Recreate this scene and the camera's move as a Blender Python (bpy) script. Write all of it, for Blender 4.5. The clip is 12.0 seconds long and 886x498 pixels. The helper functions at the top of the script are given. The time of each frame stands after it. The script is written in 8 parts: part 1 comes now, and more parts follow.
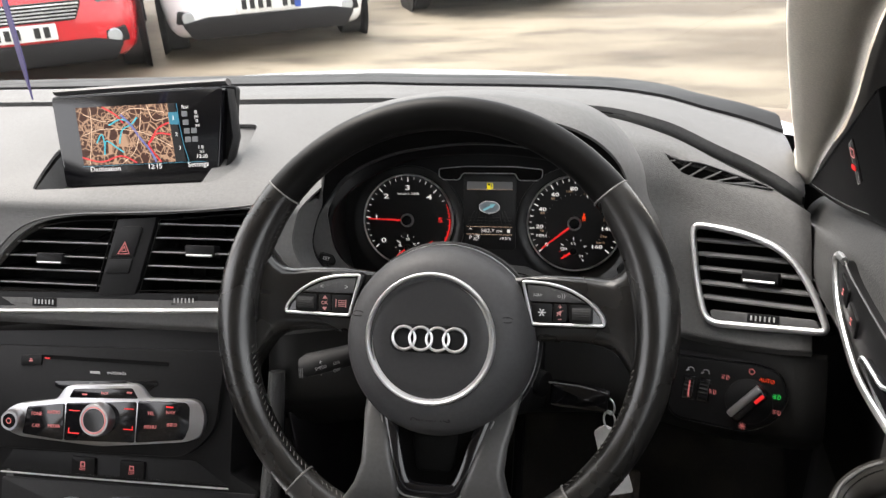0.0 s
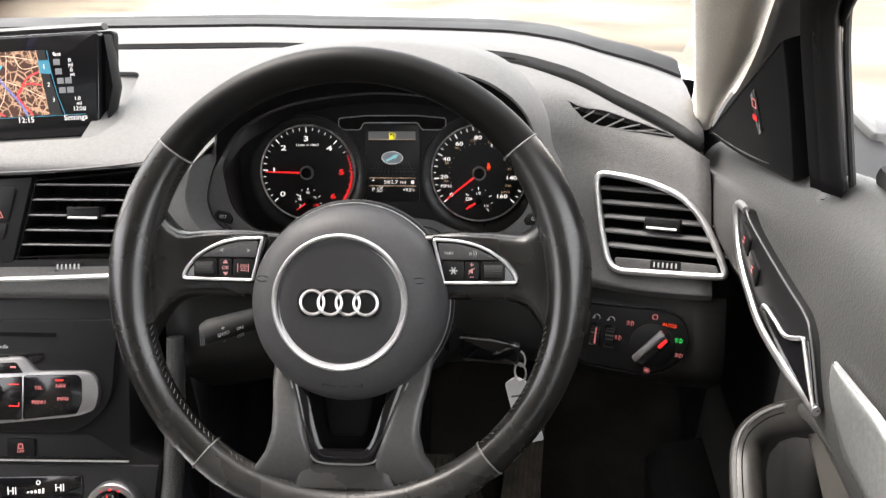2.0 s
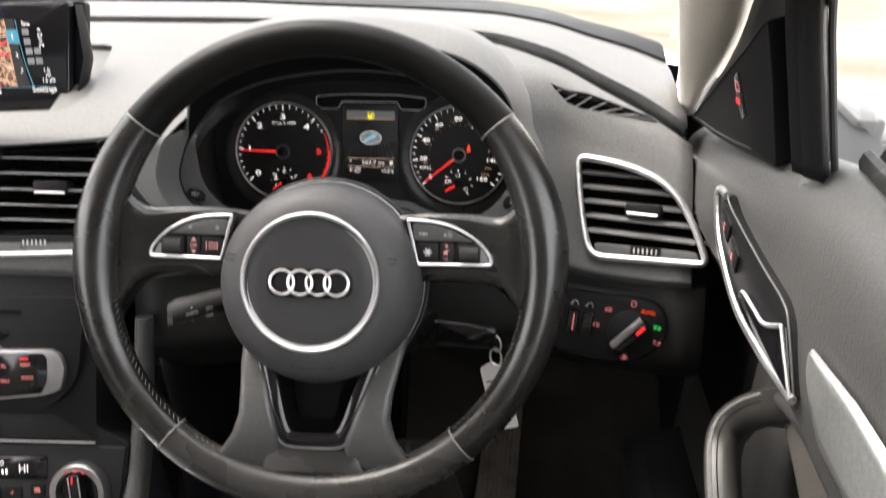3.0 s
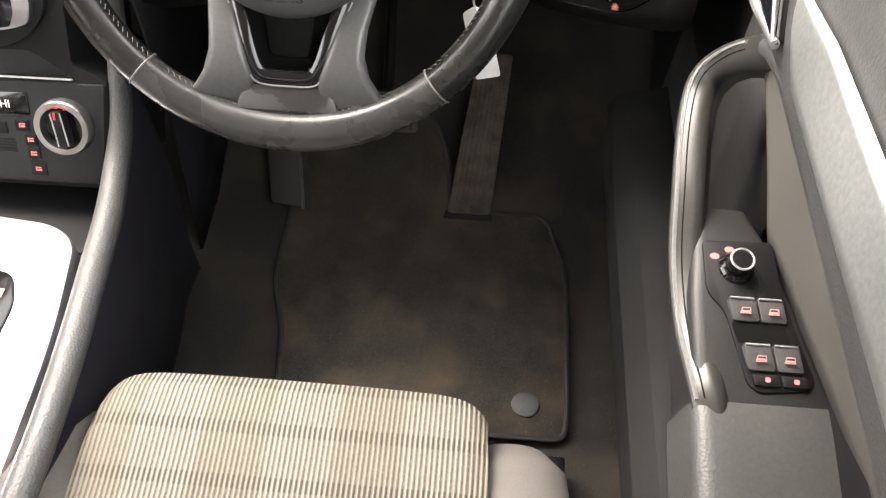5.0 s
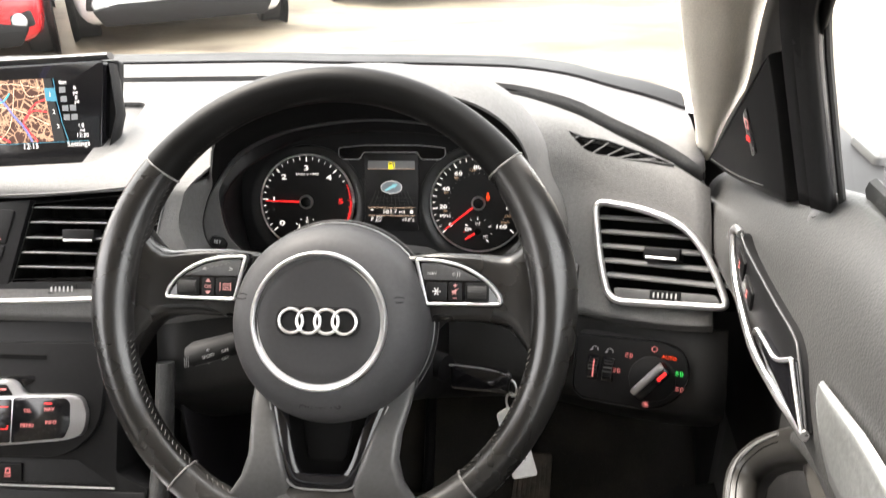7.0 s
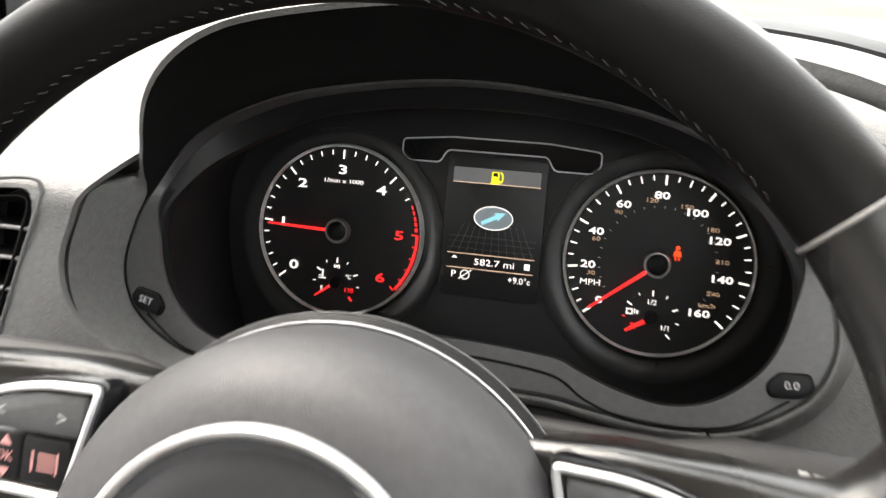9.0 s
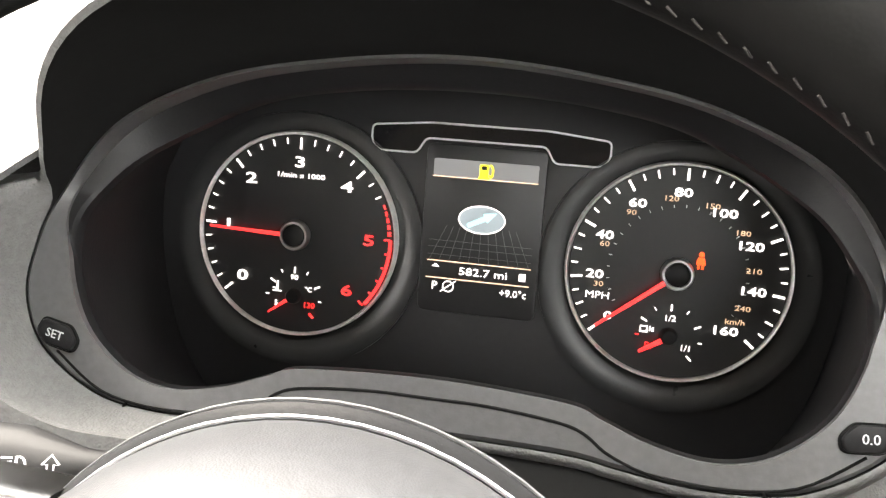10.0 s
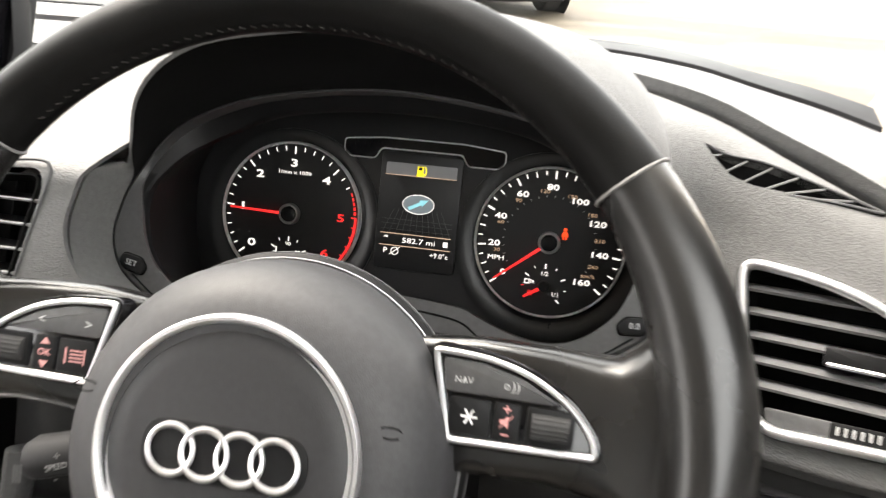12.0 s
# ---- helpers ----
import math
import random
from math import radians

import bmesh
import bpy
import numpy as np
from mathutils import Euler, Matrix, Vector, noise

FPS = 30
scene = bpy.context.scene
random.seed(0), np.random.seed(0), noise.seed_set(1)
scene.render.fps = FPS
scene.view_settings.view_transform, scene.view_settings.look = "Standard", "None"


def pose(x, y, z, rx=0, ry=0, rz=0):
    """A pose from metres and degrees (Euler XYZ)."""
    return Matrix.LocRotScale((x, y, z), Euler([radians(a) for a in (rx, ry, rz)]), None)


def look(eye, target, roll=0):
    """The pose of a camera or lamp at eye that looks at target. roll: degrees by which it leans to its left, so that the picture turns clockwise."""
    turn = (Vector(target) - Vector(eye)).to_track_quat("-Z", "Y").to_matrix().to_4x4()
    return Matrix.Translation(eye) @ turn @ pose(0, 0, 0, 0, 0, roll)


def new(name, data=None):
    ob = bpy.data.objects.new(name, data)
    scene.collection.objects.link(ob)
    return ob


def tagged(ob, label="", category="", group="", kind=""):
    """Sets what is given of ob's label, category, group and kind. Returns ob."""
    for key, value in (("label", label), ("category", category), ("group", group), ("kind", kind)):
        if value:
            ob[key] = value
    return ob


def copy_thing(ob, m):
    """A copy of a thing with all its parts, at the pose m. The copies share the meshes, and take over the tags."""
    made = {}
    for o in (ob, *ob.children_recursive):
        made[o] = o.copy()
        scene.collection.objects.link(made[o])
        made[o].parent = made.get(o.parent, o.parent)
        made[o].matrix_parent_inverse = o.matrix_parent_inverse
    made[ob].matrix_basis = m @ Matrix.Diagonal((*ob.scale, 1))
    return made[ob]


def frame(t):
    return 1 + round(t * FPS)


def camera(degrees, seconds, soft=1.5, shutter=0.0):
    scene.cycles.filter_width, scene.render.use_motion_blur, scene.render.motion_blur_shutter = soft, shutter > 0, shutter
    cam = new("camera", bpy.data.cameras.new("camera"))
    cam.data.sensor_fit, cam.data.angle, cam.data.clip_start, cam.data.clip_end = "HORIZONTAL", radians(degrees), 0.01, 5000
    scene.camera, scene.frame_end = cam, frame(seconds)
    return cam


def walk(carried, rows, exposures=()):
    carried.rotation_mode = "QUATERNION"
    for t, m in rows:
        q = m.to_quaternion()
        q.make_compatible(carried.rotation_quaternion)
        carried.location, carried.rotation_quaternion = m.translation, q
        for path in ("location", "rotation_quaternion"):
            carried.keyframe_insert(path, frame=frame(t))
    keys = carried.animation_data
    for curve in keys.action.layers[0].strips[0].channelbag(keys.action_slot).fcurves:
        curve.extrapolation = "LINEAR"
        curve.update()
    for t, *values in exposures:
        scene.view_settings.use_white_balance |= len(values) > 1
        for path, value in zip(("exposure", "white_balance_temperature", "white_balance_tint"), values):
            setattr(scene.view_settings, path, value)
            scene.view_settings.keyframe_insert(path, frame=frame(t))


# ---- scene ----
# The camera: seconds, place, yaw, pitch, roll.
cam = camera(56.20, 12.0, soft=1.25, shutter=0.5)
ROWS = [
    (0.0, 0.1348, -0.5533, 1.3605, 12.19, -24.78, -3.35),
    (0.5, 0.1210, -0.5546, 1.3796, 9.76, -27.93, -3.28),
    (1.0, 0.1150, -0.5373, 1.3716, 6.23, -29.86, -1.74),
    (1.5, 0.1187, -0.5308, 1.3753, 4.74, -30.67, -1.50),
    (2.0, 0.1186, -0.5269, 1.3674, 4.15, -29.46, -1.32),
    (2.5, 0.1214, -0.5177, 1.3613, 3.53, -27.71, -0.60),
    (3.0, 0.1277, -0.5151, 1.3548, 3.10, -30.32, 0.18),
    (3.5, 0.1332, -0.5172, 1.3444, 3.03, -37.95, 0.84),
    (3.7, 0.1337, -0.5180, 1.3422, 2.96, -41.17, 1.02),
    (4.6, 0.1440, -0.5180, 1.3330, 2.60, -53.00, 1.90),
    (5.3, 0.1523, -0.5200, 1.3280, 2.89, -51.60, 2.30),
    (5.5, 0.1528, -0.5243, 1.3320, 3.36, -49.55, 2.00),
    (6.0, 0.1552, -0.5285, 1.3440, 5.93, -40.30, -0.80),
    (6.5, 0.1586, -0.5267, 1.3388, 7.01, -31.08, -2.70),
    (7.0, 0.1603, -0.5257, 1.3347, 6.81, -25.53, -1.90),
    (7.2, 0.1625, -0.5203, 1.3285, 6.53, -24.19, -1.14),
    (8.0, 0.1480, -0.3330, 1.2490, 10.50, -22.60, 0.10),
    (8.8, 0.0925, -0.1481, 1.1907, 13.86, -24.53, 0.67),
    (9.0, 0.0809, -0.1167, 1.1900, 13.75, -25.00, 0.41),
    (9.5, 0.0595, -0.0585, 1.1747, 11.72, -25.99, 0.85),
    (10.0, 0.0471, -0.0393, 1.1726, 9.96, -27.01, 1.41),
    (10.5, 0.0439, -0.0415, 1.1722, 9.12, -27.29, 2.04),
    (11.0, 0.0558, -0.0596, 1.1768, 8.94, -27.06, 2.55),
    (11.5, 0.0748, -0.1174, 1.1878, 8.69, -26.01, 3.22),
    (12.0, 0.1191, -0.2217, 1.2143, 9.94, -23.92, 2.77),
]


def eye_pose(x, y, z, yaw, pitch, roll):
    a, b = radians(yaw), radians(pitch)
    way = Vector((-math.sin(a) * math.cos(b), math.cos(a) * math.cos(b), math.sin(b)))
    return look((x, y, z), Vector((x, y, z)) + way, roll)


EXPOSURES = [(0.0, 1.9, 6700, 13), (0.6, 2.34, 6650, 14), (1.5, 2.46, 6700, 14), (3.0, 2.42, 6800, 14), (3.7, 2.82, 6800, 13), (5.3, 3.5, 7000, 14), (5.5, 3.62, 7000, 14), (6.0, 3.95, 7000, 13),
             (6.5, 3.47, 7000, 13), (7.2, 2.8, 6900, 13), (8.8, 2.82, 6900, 12), (9.0, 2.95, 6900, 12), (9.5, 3.68, 7050, 12), (10.0, 4.2, 7080, 12), (10.5, 4.4, 7100, 12), (11.0, 4.22, 7050, 12), (11.5, 3.75, 7030, 12), (12.0, 2.94, 7000, 12)]
walk(cam, [(row[0], eye_pose(*row[1:])) for row in ROWS], EXPOSURES)

# ---- daylight: a bright overcast sky and a soft, weak sun ----
world = bpy.data.worlds.new("sky")
scene.world = world
world.use_nodes = True
wn = world.node_tree
for node in list(wn.nodes):
    wn.nodes.remove(node)
sky = wn.nodes.new("ShaderNodeTexSky")
sky.sky_type, sky.sun_disc = "NISHITA", False
sky.sun_elevation, sky.sun_rotation = radians(54), radians(303.7)
sky.dust_density, sky.air_density, sky.ozone_density = 4.0, 1.0, 0.6
SKY_WHITE = 0.75
milk = wn.nodes.new("ShaderNodeMix")
milk.data_type = "RGBA"
milk.inputs[0].default_value = SKY_WHITE
milk.inputs[7].default_value = (11.6, 11.8, 12.0, 1)
backg = wn.nodes.new("ShaderNodeBackground")
backg.inputs["Strength"].default_value = 0.12
outw = wn.nodes.new("ShaderNodeOutputWorld")
wn.links.new(sky.outputs[0], milk.inputs[6])
wn.links.new(milk.outputs[2], backg.inputs["Color"])
wn.links.new(backg.outputs[0], outw.inputs["Surface"])

sun = new("sun", bpy.data.lights.new("sun", "SUN"))
sun.data.energy, sun.data.angle, sun.data.color = 1.3, radians(35), (1.0, 0.96, 0.9)
sun.matrix_world = look((-6.0, 4.0, 10.0), (0.0, 0.0, 0.0))

# ---- materials ----
def link(nt, a, b):
    nt.links.new(a, b)


def material(name, color, rough=0.5, metal=0.0, blotch=(6.0, 0.15), fine=(300.0, 0.1), bump=(0.0, 0.0, "noise"), coat=0.0,
             rough_var=0.1, spec=0.5, stain=None, dust=0.0):
    """A procedural surface: colour with variation at two scales, roughness wear and fine relief."""
    m = bpy.data.materials.new(name)
    m.use_nodes = True
    nt = m.node_tree
    b = nt.nodes["Principled BSDF"]
    co = nt.nodes.new("ShaderNodeTexCoord").outputs["Object"]
    big, small = nt.nodes.new("ShaderNodeTexNoise"), nt.nodes.new("ShaderNodeTexNoise")
    big.inputs["Scale"].default_value, small.inputs["Scale"].default_value = blotch[0], fine[0]
    big.inputs["Detail"].default_value, small.inputs["Detail"].default_value = 4, 2
    link(nt, co, big.inputs["Vector"]), link(nt, co, small.inputs["Vector"])
    last = None
    for src, amount in ((big, blotch[1]), (small, fine[1])):
        ramp = nt.nodes.new("ShaderNodeMapRange")
        ramp.inputs["From Min"].default_value, ramp.inputs["From Max"].default_value = 0.3, 0.7
        ramp.inputs["To Min"].default_value, ramp.inputs["To Max"].default_value = 1 - amount, 1 + amount
        link(nt, src.outputs["Fac"], ramp.inputs["Value"])
        mul = nt.nodes.new("ShaderNodeVectorMath")
        mul.operation = "SCALE"
        if last is None:
            mul.inputs[0].default_value = color[:3]
        else:
            link(nt, last, mul.inputs[0])
        link(nt, ramp.outputs["Result"], mul.inputs["Scale"])
        last = mul.outputs["Vector"]
    if stain:
        marks, part_ = nt.nodes.new("ShaderNodeTexNoise"), nt.nodes.new("ShaderNodeMapRange")
        marks.inputs["Scale"].default_value, marks.inputs["Detail"].default_value = stain[1], 6
        link(nt, co, marks.inputs["Vector"])
        part_.inputs["From Min"].default_value, part_.inputs["From Max"].default_value = stain[2], stain[3]
        part_.inputs["To Max"].default_value = 0.9
        link(nt, marks.outputs["Fac"], part_.inputs["Value"])
        tone = nt.nodes.new("ShaderNodeMix")
        tone.data_type = "RGBA"
        tone.inputs[7].default_value = (*stain[0], 1)
        link(nt, part_.outputs["Result"], tone.inputs[0]), link(nt, last, tone.inputs[6])
        last = tone.outputs[2]
    if dust:
        spots = nt.nodes.new("ShaderNodeTexNoise")
        spots.inputs["Scale"].default_value, spots.inputs["Detail"].default_value = 900.0, 1
        link(nt, co, spots.inputs["Vector"])
        lim = nt.nodes.new("ShaderNodeMapRange")
        lim.inputs["From Min"].default_value, lim.inputs["From Max"].default_value = 0.70, 0.76
        lim.inputs["To Max"].default_value = dust
        link(nt, spots.outputs["Fac"], lim.inputs["Value"])
        mix = nt.nodes.new("ShaderNodeMix")
        mix.data_type = "RGBA"
        mix.inputs[7].default_value = (0.35, 0.33, 0.3, 1)
        link(nt, lim.outputs["Result"], mix.inputs[0]), link(nt, last, mix.inputs[6])
        last = mix.outputs[2]
    link(nt, last, b.inputs["Base Color"])
    rr = nt.nodes.new("ShaderNodeMapRange")
    rr.inputs["From Min"].default_value, rr.inputs["From Max"].default_value = 0.3, 0.7
    rr.inputs["To Min"].default_value, rr.inputs["To Max"].default_value = max(0.02, rough - rough_var), min(1, rough + rough_var)
    link(nt, big.outputs["Fac"], rr.inputs["Value"]), link(nt, rr.outputs["Result"], b.inputs["Roughness"])
    b.inputs["Metallic"].default_value, b.inputs["Coat Weight"].default_value = metal, coat
    b.inputs["Specular IOR Level"].default_value = spec
    if bump[1]:
        if bump[2] == "leather":
            tex = nt.nodes.new("ShaderNodeTexVoronoi")
            tex.feature = "SMOOTH_F1"
            tex.inputs["Smoothness"].default_value = 0.4
            out = tex.outputs["Distance"]
        elif bump[2] == "ribs":
            tex = nt.nodes.new("ShaderNodeTexWave")
            tex.inputs["Distortion"].default_value = 0.6
            out = tex.outputs["Fac"]
        else:
            tex = nt.nodes.new("ShaderNodeTexNoise")
            tex.inputs["Detail"].default_value = 3
            out = tex.outputs["Fac"]
        tex.inputs["Scale"].default_value = bump[0]
        link(nt, co, tex.inputs["Vector"])
        bp = nt.nodes.new("ShaderNodeBump")
        bp.inputs["Strength"].default_value, bp.inputs["Distance"].default_value = bump[1], 0.0006
        link(nt, out, bp.inputs["Height"]), link(nt, bp.outputs["Normal"], b.inputs["Normal"])
    return m


def glow(name, color, strength):
    m = bpy.data.materials.new(name)
    m.use_nodes = True
    b = m.node_tree.nodes["Principled BSDF"]
    b.inputs["Base Color"].default_value = (*[0.5 * c for c in color], 1)
    b.inputs["Emission Color"].default_value = (*color, 1)
    b.inputs["Emission Strength"].default_value = strength
    b.inputs["Roughness"].default_value = 0.4
    return m


def pane_material(name, tint, gloss):
    """Thin clear glass: it lets light straight through and mirrors a little."""
    m = bpy.data.materials.new(name)
    m.use_nodes = True
    nt = m.node_tree
    nt.nodes.remove(nt.nodes["Principled BSDF"])
    tr, gl, mx = (nt.nodes.new("ShaderNode" + k) for k in ("BsdfTransparent", "BsdfGlossy", "MixShader"))
    tr.inputs["Color"].default_value = (*tint, 1)
    gl.inputs["Roughness"].default_value = gloss
    mx.inputs[0].default_value = 0.05
    link(nt, tr.outputs[0], mx.inputs[1]), link(nt, gl.outputs[0], mx.inputs[2])
    link(nt, mx.outputs[0], nt.nodes["Material Output"].inputs["Surface"])
    return m


SOFT = material("soft_dash_plastic", (0.104, 0.103, 0.1015), 0.56, bump=(850, 0.5, "leather"), dust=0.10, spec=0.38)
LOWER = material("lower_dash_plastic", (0.017, 0.017, 0.017), 0.45, spec=0.35, bump=(700, 0.25, "noise"))
GRAIN = material("grained_plastic", (0.054, 0.054, 0.054), 0.46, bump=(430, 0.6, "leather"))
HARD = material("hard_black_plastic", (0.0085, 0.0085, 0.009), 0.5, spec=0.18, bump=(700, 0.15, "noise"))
SATIN = material("satin_grey_plastic", (0.066, 0.066, 0.067), 0.45, bump=(900, 0.1, "noise"), rough_var=0.05)
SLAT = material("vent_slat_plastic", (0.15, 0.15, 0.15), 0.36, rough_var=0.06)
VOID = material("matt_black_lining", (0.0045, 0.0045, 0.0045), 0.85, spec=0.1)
GLOSS = material("gloss_black_trim", (0.006, 0.006, 0.007), 0.12, rough_var=0.05, dust=0.12)
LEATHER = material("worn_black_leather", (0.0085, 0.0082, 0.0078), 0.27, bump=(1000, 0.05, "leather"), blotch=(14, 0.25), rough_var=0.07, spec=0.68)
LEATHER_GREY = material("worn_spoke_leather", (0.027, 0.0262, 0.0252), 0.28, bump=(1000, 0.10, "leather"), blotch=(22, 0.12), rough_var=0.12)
AIRBAG = material("airbag_cover_vinyl", (0.044, 0.044, 0.046), 0.56, bump=(1900, 0.12, "leather"), rough_var=0.06, spec=0.32)
STALK = material("black_stalk_plastic", (0.008, 0.008, 0.0085), 0.6, spec=0.25, bump=(700, 0.1, "noise"))
DARK_THREAD = material("dark_thread", (0.03, 0.027, 0.025), 0.8)
# rim leather again, darker and duller to paint shade on the top piece
LEATHER_SHADED = material("shaded_black_leather", (0.0040, 0.0039, 0.0038), 0.40, bump=(1000, 0.06, "leather"), blotch=(14, 0.25), rough_var=0.08, spec=0.12)
SEAM = material("pale_seam_leather", (0.13, 0.125, 0.12), 0.5)
SPOKE = material("satin_grey_spoke", (0.062, 0.062, 0.062), 0.3, bump=(1000, 0.08, "leather"), rough_var=0.06)
THREAD = material("grey_thread", (0.12, 0.115, 0.11), 0.8)
CHROME = material("satin_chrome", (0.85, 0.85, 0.86), 0.4, 1.0, fine=(800, 0.03), rough_var=0.06)
ALU = material("brushed_aluminium", (0.46, 0.46, 0.47), 0.36, 1.0, fine=(1200, 0.06), rough_var=0.06)
ALU_PLATE = material("pale_aluminium_plate", (0.60, 0.61, 0.63), 0.4, 0.85, fine=(900, 0.05))
INLAY = material("woven_silver_inlay", (0.36, 0.37, 0.36), 0.4, 0.7, bump=(260, 0.3, "ribs"))
DOOR_SKIN = material("door_skin_vinyl", (0.055, 0.055, 0.0535), 0.46, bump=(480, 0.4, "leather"), dust=0.05)
DOOR_CLOTH = material("taupe_door_cloth", (0.090, 0.083, 0.073), 0.9, bump=(1400, 0.4, "noise"), fine=(900, 0.15))
BOLSTER = material("taupe_seat_cloth", (0.105, 0.095, 0.088), 0.92, bump=(1500, 0.5, "noise"), fine=(1000, 0.15))
PILLAR = material("pale_pillar_cloth", (0.82, 0.77, 0.68), 0.9, bump=(900, 0.4, "noise"), fine=(700, 0.08))
HEADLINER = material("grey_headliner", (0.56, 0.54, 0.50), 0.95, bump=(900, 0.3, "noise"))
RUBBER = material("black_rubber", (0.02, 0.02, 0.02), 0.6, bump=(250, 0.3, "noise"))
WORN_RUBBER = material("muddy_pedal_rubber", (0.075, 0.062, 0.050), 0.8, blotch=(45, 0.55), bump=(300, 0.5, "noise"), dust=0.3)
CARPET = material("black_carpet", (0.022, 0.020, 0.018), 0.97, blotch=(9, 0.3), fine=(900, 0.5), bump=(1200, 1.0, "noise"), stain=((0.06, 0.05, 0.04), 9.0, 0.5, 0.75), dust=0.25)
MAT_PILE = material("dusty_mat_pile", (0.027, 0.024, 0.020), 0.97, blotch=(16, 0.5), fine=(700, 0.5), bump=(1100, 1.0, "noise"), stain=((0.078, 0.058, 0.040), 12, 0.46, 0.72), dust=0.5)
NAVY = material("navy_black_side_panel", (0.012, 0.012, 0.017), 0.5, bump=(600, 0.25, "leather"))
PAPER = material("white_paper_tag", (0.75, 0.75, 0.74), 0.8, fine=(200, 0.05))
LAVENDER = material("pale_lavender", (0.50, 0.50, 0.58), 0.8)
PURPLE = material("purple_card", (0.10, 0.085, 0.22), 0.5)
DIAL = material("dial_black", (0.006, 0.006, 0.0065), 0.5, rough_var=0.05)
DISH = material("scratched_clear_lacquer", (0.016, 0.0165, 0.017), 0.3, blotch=(40, 0.1), fine=(700, 0.05), rough_var=0.03)
RING = material("silvered_ring", (0.80, 0.80, 0.80), 0.35, 0.35)
PULL_SKIN = material("worn_pull_skin", (0.027, 0.026, 0.024), 0.34, bump=(900, 0.05, "leather"), blotch=(8, 0.08), rough_var=0.03)
POCKET = material("black_pocket_felt", (0.010, 0.010, 0.010), 0.85, bump=(600, 0.4, "noise"))
AIRBAG_CENTRE = material("airbag_centre_vinyl", (0.021, 0.021, 0.0225), 0.5, bump=(1900, 0.10, "leather"), rough_var=0.05)
CLIMATE = material("dark_climate_plastic", (0.022, 0.022, 0.023), 0.5, spec=0.25, bump=(700, 0.15, "noise"))
CLUSTER_PLATE = material("cluster_plate_black", (0.011, 0.011, 0.012), 0.45)
PAINT_WHITE = material("white_car_paint", (0.80, 0.80, 0.80), 0.25, coat=0.6, rough_var=0.04)
PAINT_RED = material("red_car_paint", (0.55, 0.012, 0.02), 0.25, coat=0.6, rough_var=0.04)
PAINT_DARK = material("dark_grey_car_paint", (0.03, 0.032, 0.036), 0.3, coat=0.6, rough_var=0.04)
TYRE = material("tyre_rubber", (0.025, 0.025, 0.025), 0.8, bump=(80, 0.3, "noise"))
LAMP_GLASS = material("clear_lamp_plastic", (0.45, 0.47, 0.48), 0.15, 0.3)
PLATE_WHITE = material("plate_white", (0.75, 0.75, 0.72), 0.4)
PLATE_BLUE = material("plate_blue", (0.02, 0.07, 0.35), 0.4)
DARK_GLASS = material("dark_car_glass", (0.01, 0.012, 0.014), 0.08)
PRINT = material("pale_grey_print", (0.45, 0.45, 0.45), 0.6, blotch=(60, 0.1))
GREY_PRINT = material("dim_grey_print", (0.12, 0.12, 0.12), 0.6, blotch=(60, 0.1))
WHITE_PRINT = material("white_print", (0.75, 0.75, 0.75), 0.6, blotch=(60, 0.05))
E_W = 0.18
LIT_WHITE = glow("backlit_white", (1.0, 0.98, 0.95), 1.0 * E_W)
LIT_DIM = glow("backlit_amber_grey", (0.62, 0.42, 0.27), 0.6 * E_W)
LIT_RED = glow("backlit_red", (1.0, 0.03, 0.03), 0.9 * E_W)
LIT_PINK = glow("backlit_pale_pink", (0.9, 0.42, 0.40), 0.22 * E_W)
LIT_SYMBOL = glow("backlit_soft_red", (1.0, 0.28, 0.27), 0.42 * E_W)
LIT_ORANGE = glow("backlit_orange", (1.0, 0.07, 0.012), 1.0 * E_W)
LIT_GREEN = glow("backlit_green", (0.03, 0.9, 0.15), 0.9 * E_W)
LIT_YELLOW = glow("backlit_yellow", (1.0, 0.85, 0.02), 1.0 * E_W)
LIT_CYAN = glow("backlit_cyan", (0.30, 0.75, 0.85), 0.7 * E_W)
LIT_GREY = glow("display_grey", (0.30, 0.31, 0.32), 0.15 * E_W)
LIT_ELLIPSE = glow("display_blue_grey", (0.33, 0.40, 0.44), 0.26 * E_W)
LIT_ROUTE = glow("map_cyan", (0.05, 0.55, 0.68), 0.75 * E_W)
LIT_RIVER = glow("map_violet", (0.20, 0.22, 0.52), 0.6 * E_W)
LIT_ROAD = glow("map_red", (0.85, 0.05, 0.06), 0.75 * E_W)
LIT_PALE = glow("map_cream", (0.85, 0.60, 0.42), 0.65 * E_W)
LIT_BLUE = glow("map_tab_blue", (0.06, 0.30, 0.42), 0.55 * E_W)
TINTED = pane_material("tinted_glass", (0.30, 0.31, 0.31), 0.02)
CLEAR = pane_material("clear_glass", (0.94, 0.96, 0.95), 0.02)
WINDSCREEN = pane_material("heat_absorbing_glass", (0.70, 0.72, 0.71), 0.02)


